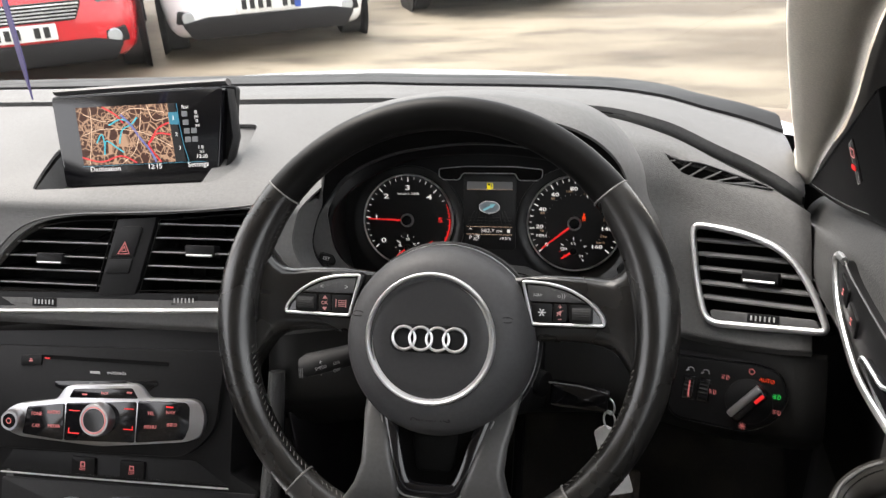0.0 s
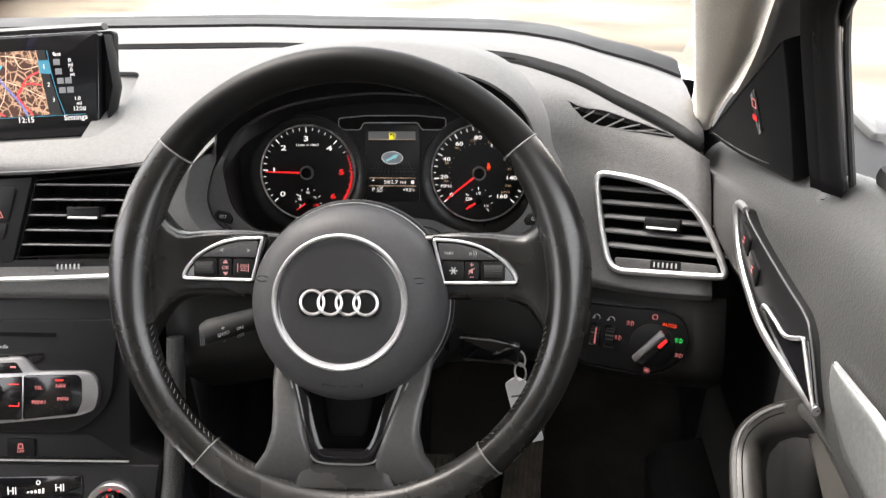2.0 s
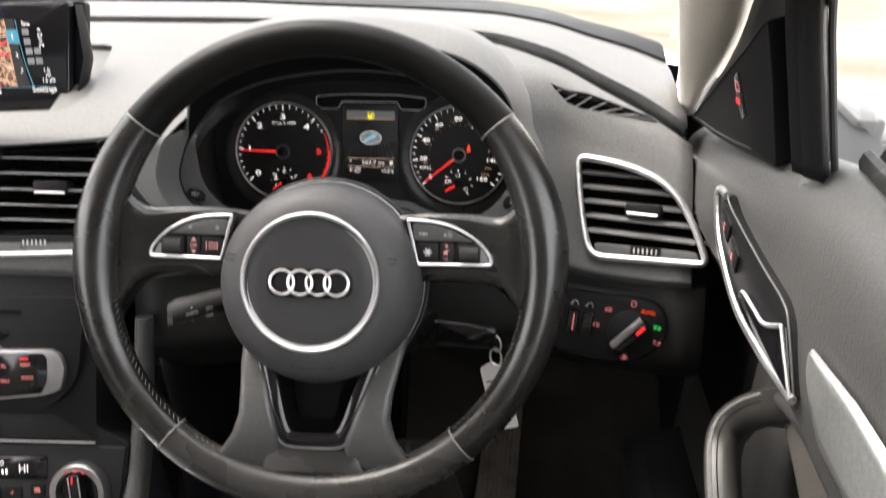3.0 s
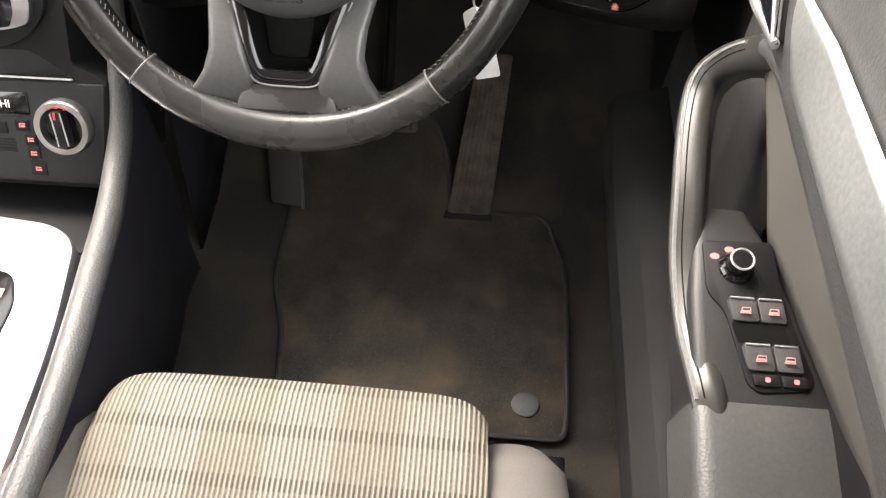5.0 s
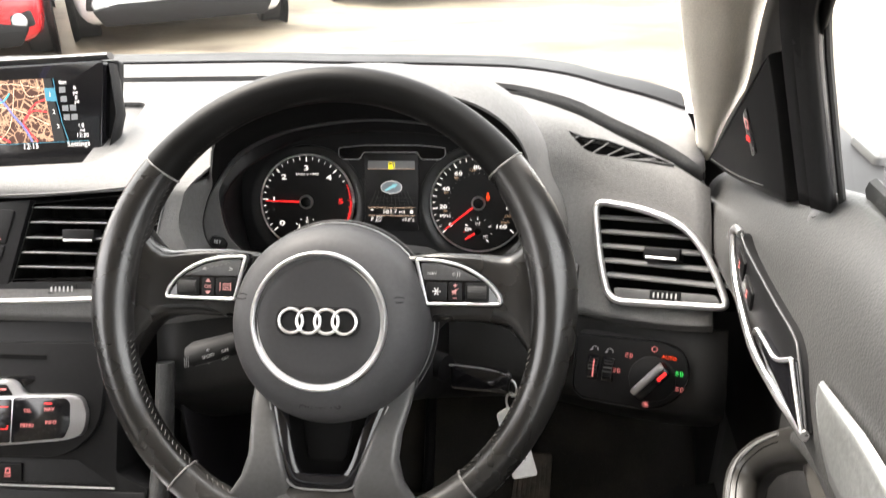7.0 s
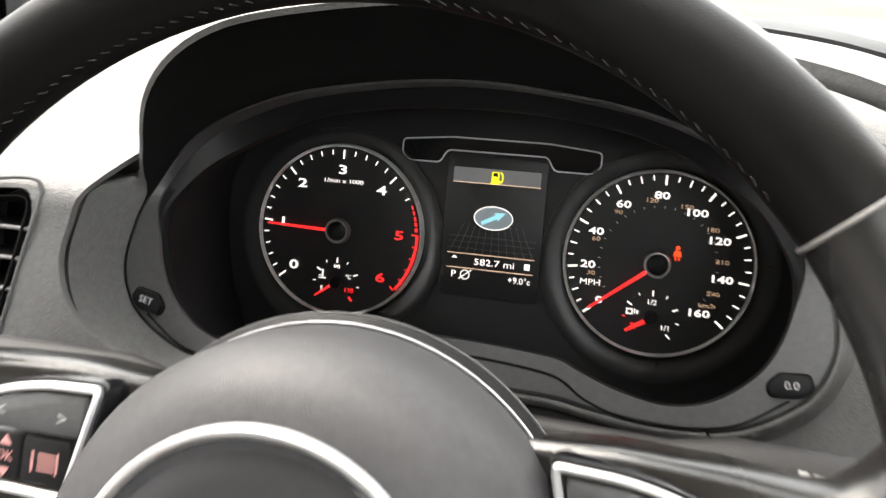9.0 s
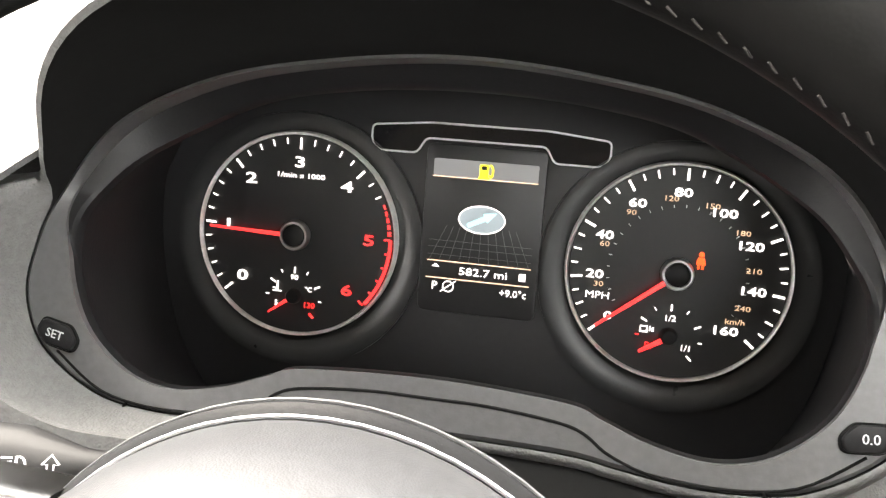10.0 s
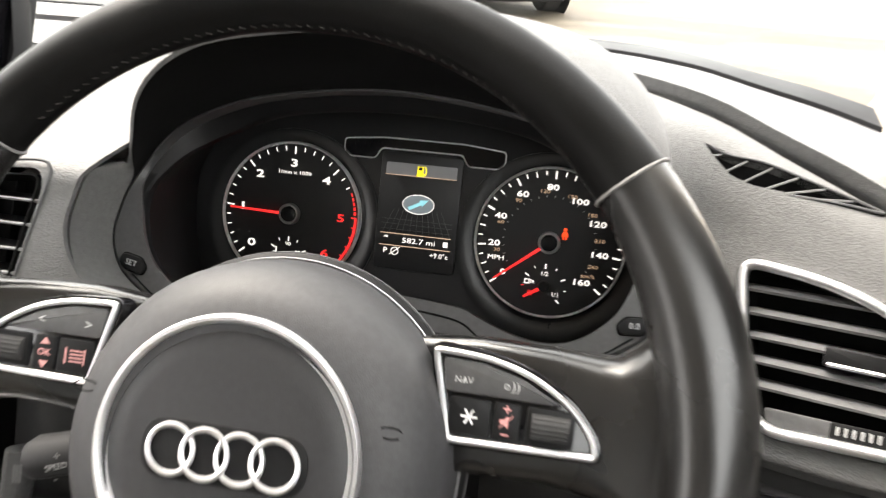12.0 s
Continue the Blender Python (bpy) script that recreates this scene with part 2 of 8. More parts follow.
def map_material():
    """The lit map: brown ground with a net of cream streets."""
    m = bpy.data.materials.new("lit_map")
    m.use_nodes = True
    nt = m.node_tree
    b = nt.nodes["Principled BSDF"]
    co = nt.nodes.new("ShaderNodeTexCoord").outputs["Object"]
    last = None
    for scale, width in ((95.0, 0.06), (210.0, 0.09)):
        v = nt.nodes.new("ShaderNodeTexVoronoi")
        v.feature, v.distance = "DISTANCE_TO_EDGE", "EUCLIDEAN"
        v.inputs["Scale"].default_value = scale
        link(nt, co, v.inputs["Vector"])
        lim = nt.nodes.new("ShaderNodeMapRange")
        lim.inputs["From Min"].default_value, lim.inputs["From Max"].default_value = width, width * 0.5
        link(nt, v.outputs["Distance"], lim.inputs["Value"])
        if last is None:
            last = lim.outputs["Result"]
        else:
            patch = nt.nodes.new("ShaderNodeTexNoise")
            patch.inputs["Scale"].default_value = 38.0
            link(nt, co, patch.inputs["Vector"])
            cut = nt.nodes.new("ShaderNodeMath")
            cut.operation = "GREATER_THAN"
            cut.inputs[1].default_value = 0.5
            link(nt, patch.outputs["Fac"], cut.inputs[0])
            both, top = nt.nodes.new("ShaderNodeMath"), nt.nodes.new("ShaderNodeMath")
            both.operation, top.operation = "MULTIPLY", "MAXIMUM"
            link(nt, lim.outputs["Result"], both.inputs[0]), link(nt, cut.outputs[0], both.inputs[1])
            link(nt, both.outputs[0], top.inputs[0]), link(nt, last, top.inputs[1])
            last = top.outputs[0]
    mix = nt.nodes.new("ShaderNodeMix")
    mix.data_type = "RGBA"
    mix.inputs[6].default_value, mix.inputs[7].default_value = (0.11, 0.045, 0.03, 1), (0.80, 0.50, 0.32, 1)
    link(nt, last, mix.inputs[0])
    link(nt, mix.outputs[2], b.inputs["Emission Color"])
    b.inputs["Emission Strength"].default_value, b.inputs["Roughness"].default_value = 1.2 * E_W, 0.4
    b.inputs["Specular IOR Level"].default_value = 0.2
    b.inputs["Base Color"].default_value = (0.01, 0.01, 0.01, 1)
    return m


def weave_material():
    """Beige seat cloth: bands of darker ribs across it, broad checks along it, and a coarse stitch."""
    m = bpy.data.materials.new("woven_beige_seat_cloth")
    m.use_nodes = True
    nt = m.node_tree
    b = nt.nodes["Principled BSDF"]
    co = nt.nodes.new("ShaderNodeTexCoord").outputs["Object"]
    sep = nt.nodes.new("ShaderNodeSeparateXYZ")
    link(nt, co, sep.inputs[0])

    def wave(axis, period, phase=0.0):
        a, s = nt.nodes.new("ShaderNodeMath"), nt.nodes.new("ShaderNodeMath")
        a.operation, s.operation = "MULTIPLY_ADD", "SINE"
        a.inputs[1].default_value, a.inputs[2].default_value = 2 * math.pi / period, phase
        link(nt, sep.outputs[axis], a.inputs[0]), link(nt, a.outputs[0], s.inputs[0])
        return s.outputs[0]

    def math_node(op, x, y):
        n = nt.nodes.new("ShaderNodeMath")
        n.operation = op
        for k, v in enumerate((x, y)):
            if isinstance(v, float):
                n.inputs[k].default_value = v
            else:
                link(nt, v, n.inputs[k])
        return n.outputs[0]

    rows, knots = wave("Y", 0.0046), wave("X", 0.0044)
    stitch = math_node("MULTIPLY", rows, knots)
    band = math_node("GREATER_THAN", wave("Y", 0.046, 0.6), 0.72)
    check = math_node("GREATER_THAN", wave("X", 0.115, 0.4), 0.0)
    dark = math_node("MULTIPLY", band, math_node("GREATER_THAN", knots, 0.1))
    n = nt.nodes.new("ShaderNodeTexNoise")
    n.inputs["Scale"].default_value = 420
    link(nt, co, n.inputs["Vector"])
    mix1, mix2, mix3 = (nt.nodes.new("ShaderNodeMix") for _ in range(3))
    for mx in (mix1, mix2, mix3):
        mx.data_type = "RGBA"
    mix1.inputs[6].default_value, mix1.inputs[7].default_value = (0.185, 0.166, 0.136, 1), (0.218, 0.198, 0.166, 1)
    link(nt, check, mix1.inputs[0])
    mix2.inputs[7].default_value = (0.030, 0.026, 0.020, 1)
    link(nt, math_node("MULTIPLY", dark, 0.92), mix2.inputs[0]), link(nt, mix1.outputs[2], mix2.inputs[6])
    mix3.inputs[7].default_value = (0.060, 0.050, 0.037, 1)
    gap = math_node("MULTIPLY", math_node("GREATER_THAN", math_node("ADD", math_node("MULTIPLY", knots, 0.8), math_node("MULTIPLY", n.outputs["Fac"], 1.8)), 1.15), 0.75)
    link(nt, gap, mix3.inputs[0]), link(nt, mix2.outputs[2], mix3.inputs[6])
    link(nt, mix3.outputs[2], b.inputs["Base Color"])
    b.inputs["Roughness"].default_value = 0.85
    bp = nt.nodes.new("ShaderNodeBump")
    bp.inputs["Strength"].default_value, bp.inputs["Distance"].default_value = 0.7, 0.001
    link(nt, knots, bp.inputs["Height"]), link(nt, bp.outputs["Normal"], b.inputs["Normal"])
    return m


def ground_material():
    """Worn, damp concrete yard: pale and brown patches, dark stains, grit."""
    m = bpy.data.materials.new("worn_concrete")
    m.use_nodes = True
    nt = m.node_tree
    b = nt.nodes["Principled BSDF"]
    co = nt.nodes.new("ShaderNodeTexCoord").outputs["Object"]
    stretch = nt.nodes.new("ShaderNodeMapping")
    stretch.inputs["Scale"].default_value = (0.5, 1.0, 1.0)
    stretch.inputs["Rotation"].default_value = (0, 0, 0.3)
    link(nt, co, stretch.inputs["Vector"])
    ramps = []
    for scale, detail, lo, hi in ((0.55, 6, 0.42, 0.60), (2.4, 8, 0.50, 0.72), (60.0, 3, 0.2, 0.8)):
        n, r = nt.nodes.new("ShaderNodeTexNoise"), nt.nodes.new("ShaderNodeMapRange")
        n.inputs["Scale"].default_value, n.inputs["Detail"].default_value = scale, detail
        link(nt, stretch.outputs[0], n.inputs["Vector"])
        r.inputs["From Min"].default_value, r.inputs["From Max"].default_value = lo, hi
        link(nt, n.outputs["Fac"], r.inputs["Value"])
        ramps.append(r.outputs["Result"])
    mixes = [nt.nodes.new("ShaderNodeMix") for _ in range(3)]
    for mx in mixes:
        mx.data_type = "RGBA"
    mixes[0].inputs[6].default_value, mixes[0].inputs[7].default_value = (0.13, 0.10, 0.068, 1), (0.34, 0.285, 0.21, 1)
    link(nt, ramps[0], mixes[0].inputs[0])
    mixes[1].inputs[7].default_value = (0.085, 0.066, 0.048, 1)
    soft = nt.nodes.new("ShaderNodeMath")
    soft.operation = "MULTIPLY"
    soft.inputs[1].default_value = 0.8
    link(nt, ramps[1], soft.inputs[0]), link(nt, soft.outputs[0], mixes[1].inputs[0]), link(nt, mixes[0].outputs[2], mixes[1].inputs[6])
    mixes[2].blend_type = "MULTIPLY"
    mixes[2].inputs[0].default_value = 0.3
    link(nt, mixes[1].outputs[2], mixes[2].inputs[6]), link(nt, ramps[2], mixes[2].inputs[7])
    link(nt, mixes[2].outputs[2], b.inputs["Base Color"])
    b.inputs["Roughness"].default_value = 0.75
    bp = nt.nodes.new("ShaderNodeBump")
    bp.inputs["Strength"].default_value, bp.inputs["Distance"].default_value = 0.4, 0.01
    link(nt, ramps[2], bp.inputs["Height"]), link(nt, bp.outputs["Normal"], b.inputs["Normal"])
    return m


MAP, WEAVE, CONCRETE = map_material(), weave_material(), ground_material()

# ---- shapes ----
def face(place, tilt=0.0, yaw=0.0):
    """A frame on a surface: x along it, y up it, z out of it towards the driver. tilt leans it back, yaw turns its right edge nearer."""
    a, b = radians(tilt), radians(yaw)
    n = Vector((-math.sin(b) * math.cos(a), -math.cos(b) * math.cos(a), math.sin(a)))
    u = Vector((math.cos(b), -math.sin(b), 0))
    v = n.cross(u)
    return Matrix(((u.x, v.x, n.x, place[0]), (u.y, v.y, n.y, place[1]), (u.z, v.z, n.z, place[2]), (0, 0, 0, 1)))


def thing(name, m, label, category, group="", kind=""):
    ob = new(name)
    ob.matrix_world = m
    ob.empty_display_size = 0.02
    return tagged(ob, label, category, group, kind)


def part(name, bm, mat, parent=None, label="", smooth=True, sharp=35):
    me = bpy.data.meshes.new(name)
    bmesh.ops.recalc_face_normals(bm, faces=bm.faces[:])
    for f in bm.faces:
        f.smooth = smooth
    if smooth:
        limit = radians(sharp)
        for e in bm.edges:
            if len(e.link_faces) == 2 and e.calc_face_angle(0) > limit:
                e.smooth = False
    bm.to_mesh(me)
    bm.free()
    me.materials.append(mat)
    ob = new(name, me)
    if parent is not None:
        ob.parent = parent
    if label:
        ob["label"] = label
    return ob


def rounded(points, radius, steps=5):
    """An outline with its corners rounded; radius is one number or one a corner."""
    out, n = [], len(points)
    for i, p in enumerate(points):
        p = Vector(p).to_2d() if len(p) > 2 else Vector(p)
        a, b = Vector(points[i - 1]), Vector(points[(i + 1) % n])
        r = radius[i] if isinstance(radius, (list, tuple)) else radius
        da, db = (a - p), (b - p)
        r = min(r, da.length * 0.49, db.length * 0.49)
        if r < 1e-5:
            out.append(p)
            continue
        pa, pb = p + da.normalized() * r, p + db.normalized() * r
        for k in range(steps + 1):
            t = k / steps
            out.append(pa * (1 - t) ** 2 + p * 2 * t * (1 - t) + pb * t * t)
    return out


def spline(points, steps=6, closed=False):
    """A smooth line through the points."""
    pts = [Vector(p) for p in points]
    n, out = len(pts), []
    for i in range(n if closed else n - 1):
        if closed:
            p0, p1, p2, p3 = pts[i - 1], pts[i], pts[(i + 1) % n], pts[(i + 2) % n]
        else:
            p0, p1, p2, p3 = pts[max(i - 1, 0)], pts[i], pts[i + 1], pts[min(i + 2, n - 1)]
        for k in range(steps):
            t = k / steps
            out.append(0.5 * ((2 * p1) + (p2 - p0) * t + (2 * p0 - 5 * p1 + 4 * p2 - p3) * t * t + (3 * p1 - p0 - 3 * p2 + p3) * t ** 3))
    if not closed:
        out.append(pts[-1])
    return out


def offset(points, d):
    """The outline moved inwards by d (counter-clockwise or clockwise alike)."""
    n = len(points)
    area = sum(points[i - 1].x * points[i].y - points[i].x * points[i - 1].y for i in range(n))
    s = 1 if area > 0 else -1
    out = []
    for i, p in enumerate(points):
        a, b = points[i - 1], points[(i + 1) % n]
        e1, e2 = (p - a), (b - p)
        if e1.length < 1e-9 or e2.length < 1e-9:
            out.append(p.copy())
            continue
        e1, e2 = e1.normalized(), e2.normalized()
        nn = Vector((-(e1.y + e2.y), e1.x + e2.x))
        if nn.length < 1e-6:
            nn = Vector((-e1.y, e1.x))
        nn.normalize()
        c = max(0.45, nn.dot(Vector((-e1.y, e1.x))))
        out.append(p + nn * (s * d / c))
    return out


def loop(bm, pts):
    return [bm.verts.new(p) for p in pts]


def bridge(bm, a, b, closed=True):
    n = len(a)
    for i in range(n if closed else n - 1):
        j = (i + 1) % n
        bm.faces.new((a[i], a[j], b[j], b[i]))


def loft(bm, rings, closed=True, caps=True):
    ls = [loop(bm, r) for r in rings]
    for a, b in zip(ls, ls[1:]):
        bridge(bm, a, b, closed)
    if caps and closed:
        bm.faces.new(ls[0][::-1])
        bm.faces.new(ls[-1])
    return ls


def at_z(points, z):
    return [Vector((p[0], p[1], z)) for p in points]


def prism(bm, outline, z0, z1, bevel=0.0, m=None):
    """A plate with that outline from z0 to z1, its front edge bevelled."""
    outline = [Vector((p[0], p[1])) for p in outline]
    rings = [at_z(outline, z0), at_z(outline, z1 - bevel)]
    if bevel:
        rings += [at_z(offset(outline, bevel * 0.35), z1 - bevel * 0.3), at_z(offset(outline, bevel), z1)]
    if m is not None:
        rings = [[m @ p for p in r] for r in rings]
    loft(bm, rings)
    return bm


def slab(outline, z0, z1, bevel=0.0, m=None):
    return prism(bmesh.new(), outline, z0, z1, bevel, m)


def band(bm, outline, width, z0, z1, bevel=0.0):
    """A frame along an outline, width wide inwards."""
    outline = [Vector((p[0], p[1])) for p in outline]
    inner = offset(outline, width)
    rings = [at_z(outline, z0), at_z(outline, z1 - bevel), at_z(offset(outline, bevel), z1), at_z(offset(outline, width - bevel), z1),
             at_z(inner, z1 - bevel), at_z(inner, z0)]
    ls = [loop(bm, r) for r in rings]
    for a, b in zip(ls, ls[1:] + ls[:1]):
        bridge(bm, a, b)
    return bm


def sweep(bm, path, rx, ry=None, closed=False, up=(0, 0, 1), n=8, caps=True):
    """A tube of oval section along a path; rx, ry one number or one a point."""
    path = [Vector(p) for p in path]
    k, rings, up = len(path), [], Vector(up)
    ry = rx if ry is None else ry
    for i, p in enumerate(path):
        a = path[i - 1] if (i or closed) else path[i]
        b = path[(i + 1) % k] if (i < k - 1 or closed) else path[i]
        d = (b - a).normalized()
        side = d.cross(up)
        if side.length < 1e-4:
            side = d.cross(Vector((1, 0, 0)))
        side.normalize()
        top = side.cross(d).normalized()
        x = rx[i] if isinstance(rx, (list, tuple)) else rx
        y = ry[i] if isinstance(ry, (list, tuple)) else ry
        rings.append([p + side * (x * math.cos(2 * math.pi * q / n)) + top * (y * math.sin(2 * math.pi * q / n)) for q in range(n)])
    ls = [loop(bm, r) for r in rings]
    for a, b in zip(ls, ls[1:]):
        bridge(bm, a, b)
    if closed:
        bridge(bm, ls[-1], ls[0])
    elif caps:
        bm.faces.new(ls[0][::-1])
        bm.faces.new(ls[-1])
    return bm


def lathe(bm, profile, n=48, m=None):
    """A turned body round z from (radius, height) pairs."""
    rings = []
    for r, z in profile:
        ring = [Vector((r * math.cos(2 * math.pi * k / n), r * math.sin(2 * math.pi * k / n), z)) for k in range(n)]
        rings.append([m @ p for p in ring] if m is not None else ring)
    loft(bm, rings)
    return bm


def disc(r, n=48, cx=0.0, cy=0.0, ry=None):
    ry = r if ry is None else ry
    return [Vector((cx + r * math.cos(2 * math.pi * k / n), cy + ry * math.sin(2 * math.pi * k / n))) for k in range(n)]


def rect(w, h, r=0.0, cx=0.0, cy=0.0, steps=4):
    pts = [(cx - w / 2, cy - h / 2), (cx + w / 2, cy - h / 2), (cx + w / 2, cy + h / 2), (cx - w / 2, cy + h / 2)]
    return rounded(pts, r, steps) if r else [Vector(p) for p in pts]


def strip(points, width, closed=False):
    """A flat ribbon outline along 2D points, as quads."""
    pts = [Vector((p[0], p[1])) for p in points]
    left, right, n = [], [], len(pts)
    for i, p in enumerate(pts):
        a = pts[i - 1] if (i or closed) else pts[i]
        b = pts[(i + 1) % n] if (i < n - 1 or closed) else pts[i]
        d = (b - a).normalized()
        q = Vector((-d.y, d.x)) * (width / 2)
        left.append(p + q), right.append(p - q)
    return left, right


def ribbon(bm, points, width, z, closed=False, height=0.0003):
    left, right = strip(points, width, closed)
    ls = [loop(bm, at_z(left, z - height)), loop(bm, at_z(left, z)), loop(bm, at_z(right, z)), loop(bm, at_z(right, z - height))]
    for a, b in zip(ls, ls[1:]):
        n = len(a)
        for i in range(n if closed else n - 1):
            bm.faces.new((a[i], a[(i + 1) % n], b[(i + 1) % n], b[i]))
    return bm


def letters(name, text, size, x, y, z, mat, parent, angle=0.0, align="CENTER", squeeze=1.0, label="", bold=0.0):
    """Raised lettering as a mesh part, in the built-in font."""
    cu = bpy.data.curves.new(name, "FONT")
    cu.body, cu.size, cu.align_x, cu.align_y, cu.resolution_u, cu.extrude = text, size, align, "CENTER", 2, 0.00012
    cu.offset = bold
    tmp = bpy.data.objects.new(name, cu)
    me = bpy.data.meshes.new_from_object(tmp)
    bpy.data.objects.remove(tmp)
    bpy.data.curves.remove(cu)
    me.transform(pose(x, y, z, 0, 0, angle) @ Matrix.Diagonal((squeeze, 1, 1, 1)))
    me.materials.clear()
    me.materials.append(mat)
    ob = new(name, me)
    ob.parent = parent
    if label:
        ob["label"] = label
    return ob


def sheet(bm, rows):
    """A surface over rows of points."""
    ls = [loop(bm, r) for r in rows]
    for a, b in zip(ls, ls[1:]):
        bridge(bm, a, b, closed=False)
    return bm


def cut(ob, cutters):
    """Takes the cutters' volumes out of a mesh object for good."""
    made = []
    for bm in cutters:
        me = bpy.data.meshes.new("cutter")
        bmesh.ops.recalc_face_normals(bm, faces=bm.faces[:])
        bm.to_mesh(me)
        bm.free()
        c = new("cutter", me)
        b = ob.modifiers.new("cut", "BOOLEAN")
        b.operation, b.object, b.solver = "DIFFERENCE", c, "EXACT"
        made.append(c)
    bpy.context.view_layer.update()
    me = bpy.data.meshes.new_from_object(ob.evaluated_get(bpy.context.evaluated_depsgraph_get()))
    ob.modifiers.clear()
    ob.data = me
    for c in made:
        bpy.data.objects.remove(c)
    return ob


def thick(ob, t, off=-1.0):
    s = ob.modifiers.new("thickness", "SOLIDIFY")
    s.thickness, s.offset = t, off
    return ob

# ---- ground ----
bm = bmesh.new()
prism(bm, rect(400, 400), -0.2, 0.0)
tagged(part("ground", bm, CONCRETE, None, smooth=False), "worn brown concrete yard with pale patches", "ground", kind="structure")

# ---- dashboard ----
# Cross-sections from the ledge over the face and the top to the windscreen: (y, z) at each x.
SECTIONS = [
    (-1.06, ((.152, .925), (.171, .960), (.203, 1.027), (.217, 1.045), (.300, 1.064), (.455, 1.078), (.480, 1.080), (.550, 1.078), (.620, 1.062))),
    (-0.22, ((.150, .925), (.166, .960), (.198, 1.025), (.214, 1.045), (.300, 1.064), (.470, 1.080), (.500, 1.082), (.560, 1.080), (.655, 1.062))),
    (-0.14, ((.170, .925), (.185, .960), (.212, 1.020), (.232, 1.045), (.320, 1.068), (.465, 1.082), (.495, 1.083), (.555, 1.080), (.645, 1.062))),
    (0.12, ((.225, .915), (.252, .945), (.300, 1.005), (.318, 1.045), (.350, 1.068), (.425, 1.077), (.452, 1.084), (.525, 1.080), (.610, 1.064))),
    (0.20, ((.245, .895), (.282, .935), (.325, 1.000), (.338, 1.036), (.355, 1.060), (.382, 1.066), (.407, 1.078), (.490, 1.077), (.570, 1.064))),
    (0.25, ((.221, .899), (.247, .927), (.289, .990), (.305, 1.020), (.320, 1.042), (.345, 1.050), (.370, 1.064), (.460, 1.069), (.530, 1.060))),
    (0.30, ((.199, .906), (.214, .927), (.254, .985), (.271, 1.011), (.287, 1.027), (.306, 1.034), (.332, 1.049), (.435, 1.059), (.500, 1.055))),
    (0.345, ((.1800, .916), (.190, .932), (.213, .968), (.228, .990), (.244, 1.006), (.261, 1.016), (.288, 1.031), (.400, 1.048), (.460, 1.050))),
    (0.365, ((.171, .919), (.179, .934), (.197, .961), (.212, .983), (.228, .999), (.245, 1.009), (.272, 1.024), (.388, 1.044), (.448, 1.048))),
]


def section(x):
    """The nine (y, z) points of the dashboard at x."""
    n = len(SECTIONS)
    k = max(i for i in range(n - 1) if i == 0 or SECTIONS[i][0] <= x)
    xa, xb = SECTIONS[k][0], SECTIONS[k + 1][0]
    h = xb - xa
    t = min(1, max(0, (x - xa) / h))

    def slope(i, j, c):
        a, b = max(0, i - 1), min(n - 1, i + 1)
        return (SECTIONS[b][1][j][c] - SECTIONS[a][1][j][c]) / (SECTIONS[b][0] - SECTIONS[a][0])

    def at(j, c):
        pa, pb = SECTIONS[k][1][j][c], SECTIONS[k + 1][1][j][c]
        if k == 0:
            return pa + (pb - pa) * t
        ma, mb = (slope(k, j, c) if k > 1 else 0.0) * h, slope(k + 1, j, c) * h
        return pa * (2 * t ** 3 - 3 * t * t + 1) + ma * (t ** 3 - 2 * t * t + t) + pb * (3 * t * t - 2 * t ** 3) + mb * (t ** 3 - t * t)

    return [Vector((x, at(j, 0), at(j, 1))) for j in range(9)]


XS = [-1.06 + 0.07 * k for k in range(12)] + [-0.22 + 0.015 * k for k in range(38)]
dash = thing("dashboard", Matrix(), "dark grey soft-touch dashboard with a long grooved top", "dashboard")
bm = bmesh.new()
sheet(bm, [spline(section(x)[:6], 5) + [section(x)[5] + Vector((0, 0.003, -0.014))] for x in XS])
pad = thick(part("upper_pad", bm, SOFT, dash, sharp=50), 0.004, 1)
# groove floor and rear wall are black to paint the gap's deep shadow
bm = bmesh.new()
sheet(bm, [[section(x)[5] + Vector((0, 0.003, -0.013)), section(x)[6] + Vector((0, -0.001, -0.013)), section(x)[6] + Vector((0, -0.0025, -0.0045)), section(x)[6] + Vector((0, 0.004, -0.0042))] for x in XS])
part("groove", bm, HARD, dash, "recessed groove along the top, blackened as its shadow")
bm = bmesh.new()
sheet(bm, [[section(x)[6] + Vector((0, 0.002, -0.014)), section(x)[6] + Vector((0, 0.002, -0.003))] + spline(section(x)[6:8], 5) + [section(x)[7] * 0.45 + section(x)[8] * 0.55] for x in XS])
thick(part("rear_pad", bm, SOFT, dash, sharp=50), 0.004, 1)
bm = bmesh.new()
sheet(bm, [[section(x)[7] * 0.5 + section(x)[8] * 0.5 + Vector((0, 0, -0.01)), section(x)[7] * 0.45 + section(x)[8] * 0.55 + Vector((0, 0, 0.008)),
            section(x)[8] + Vector((0, 0.005, 0.015)), section(x)[8] + Vector((0, 0.03, 0.012)), section(x)[8] + Vector((0, 0.05, -0.03))] for x in XS])
part("windscreen_strip", bm, HARD, dash, "black strip along the foot of the windscreen")
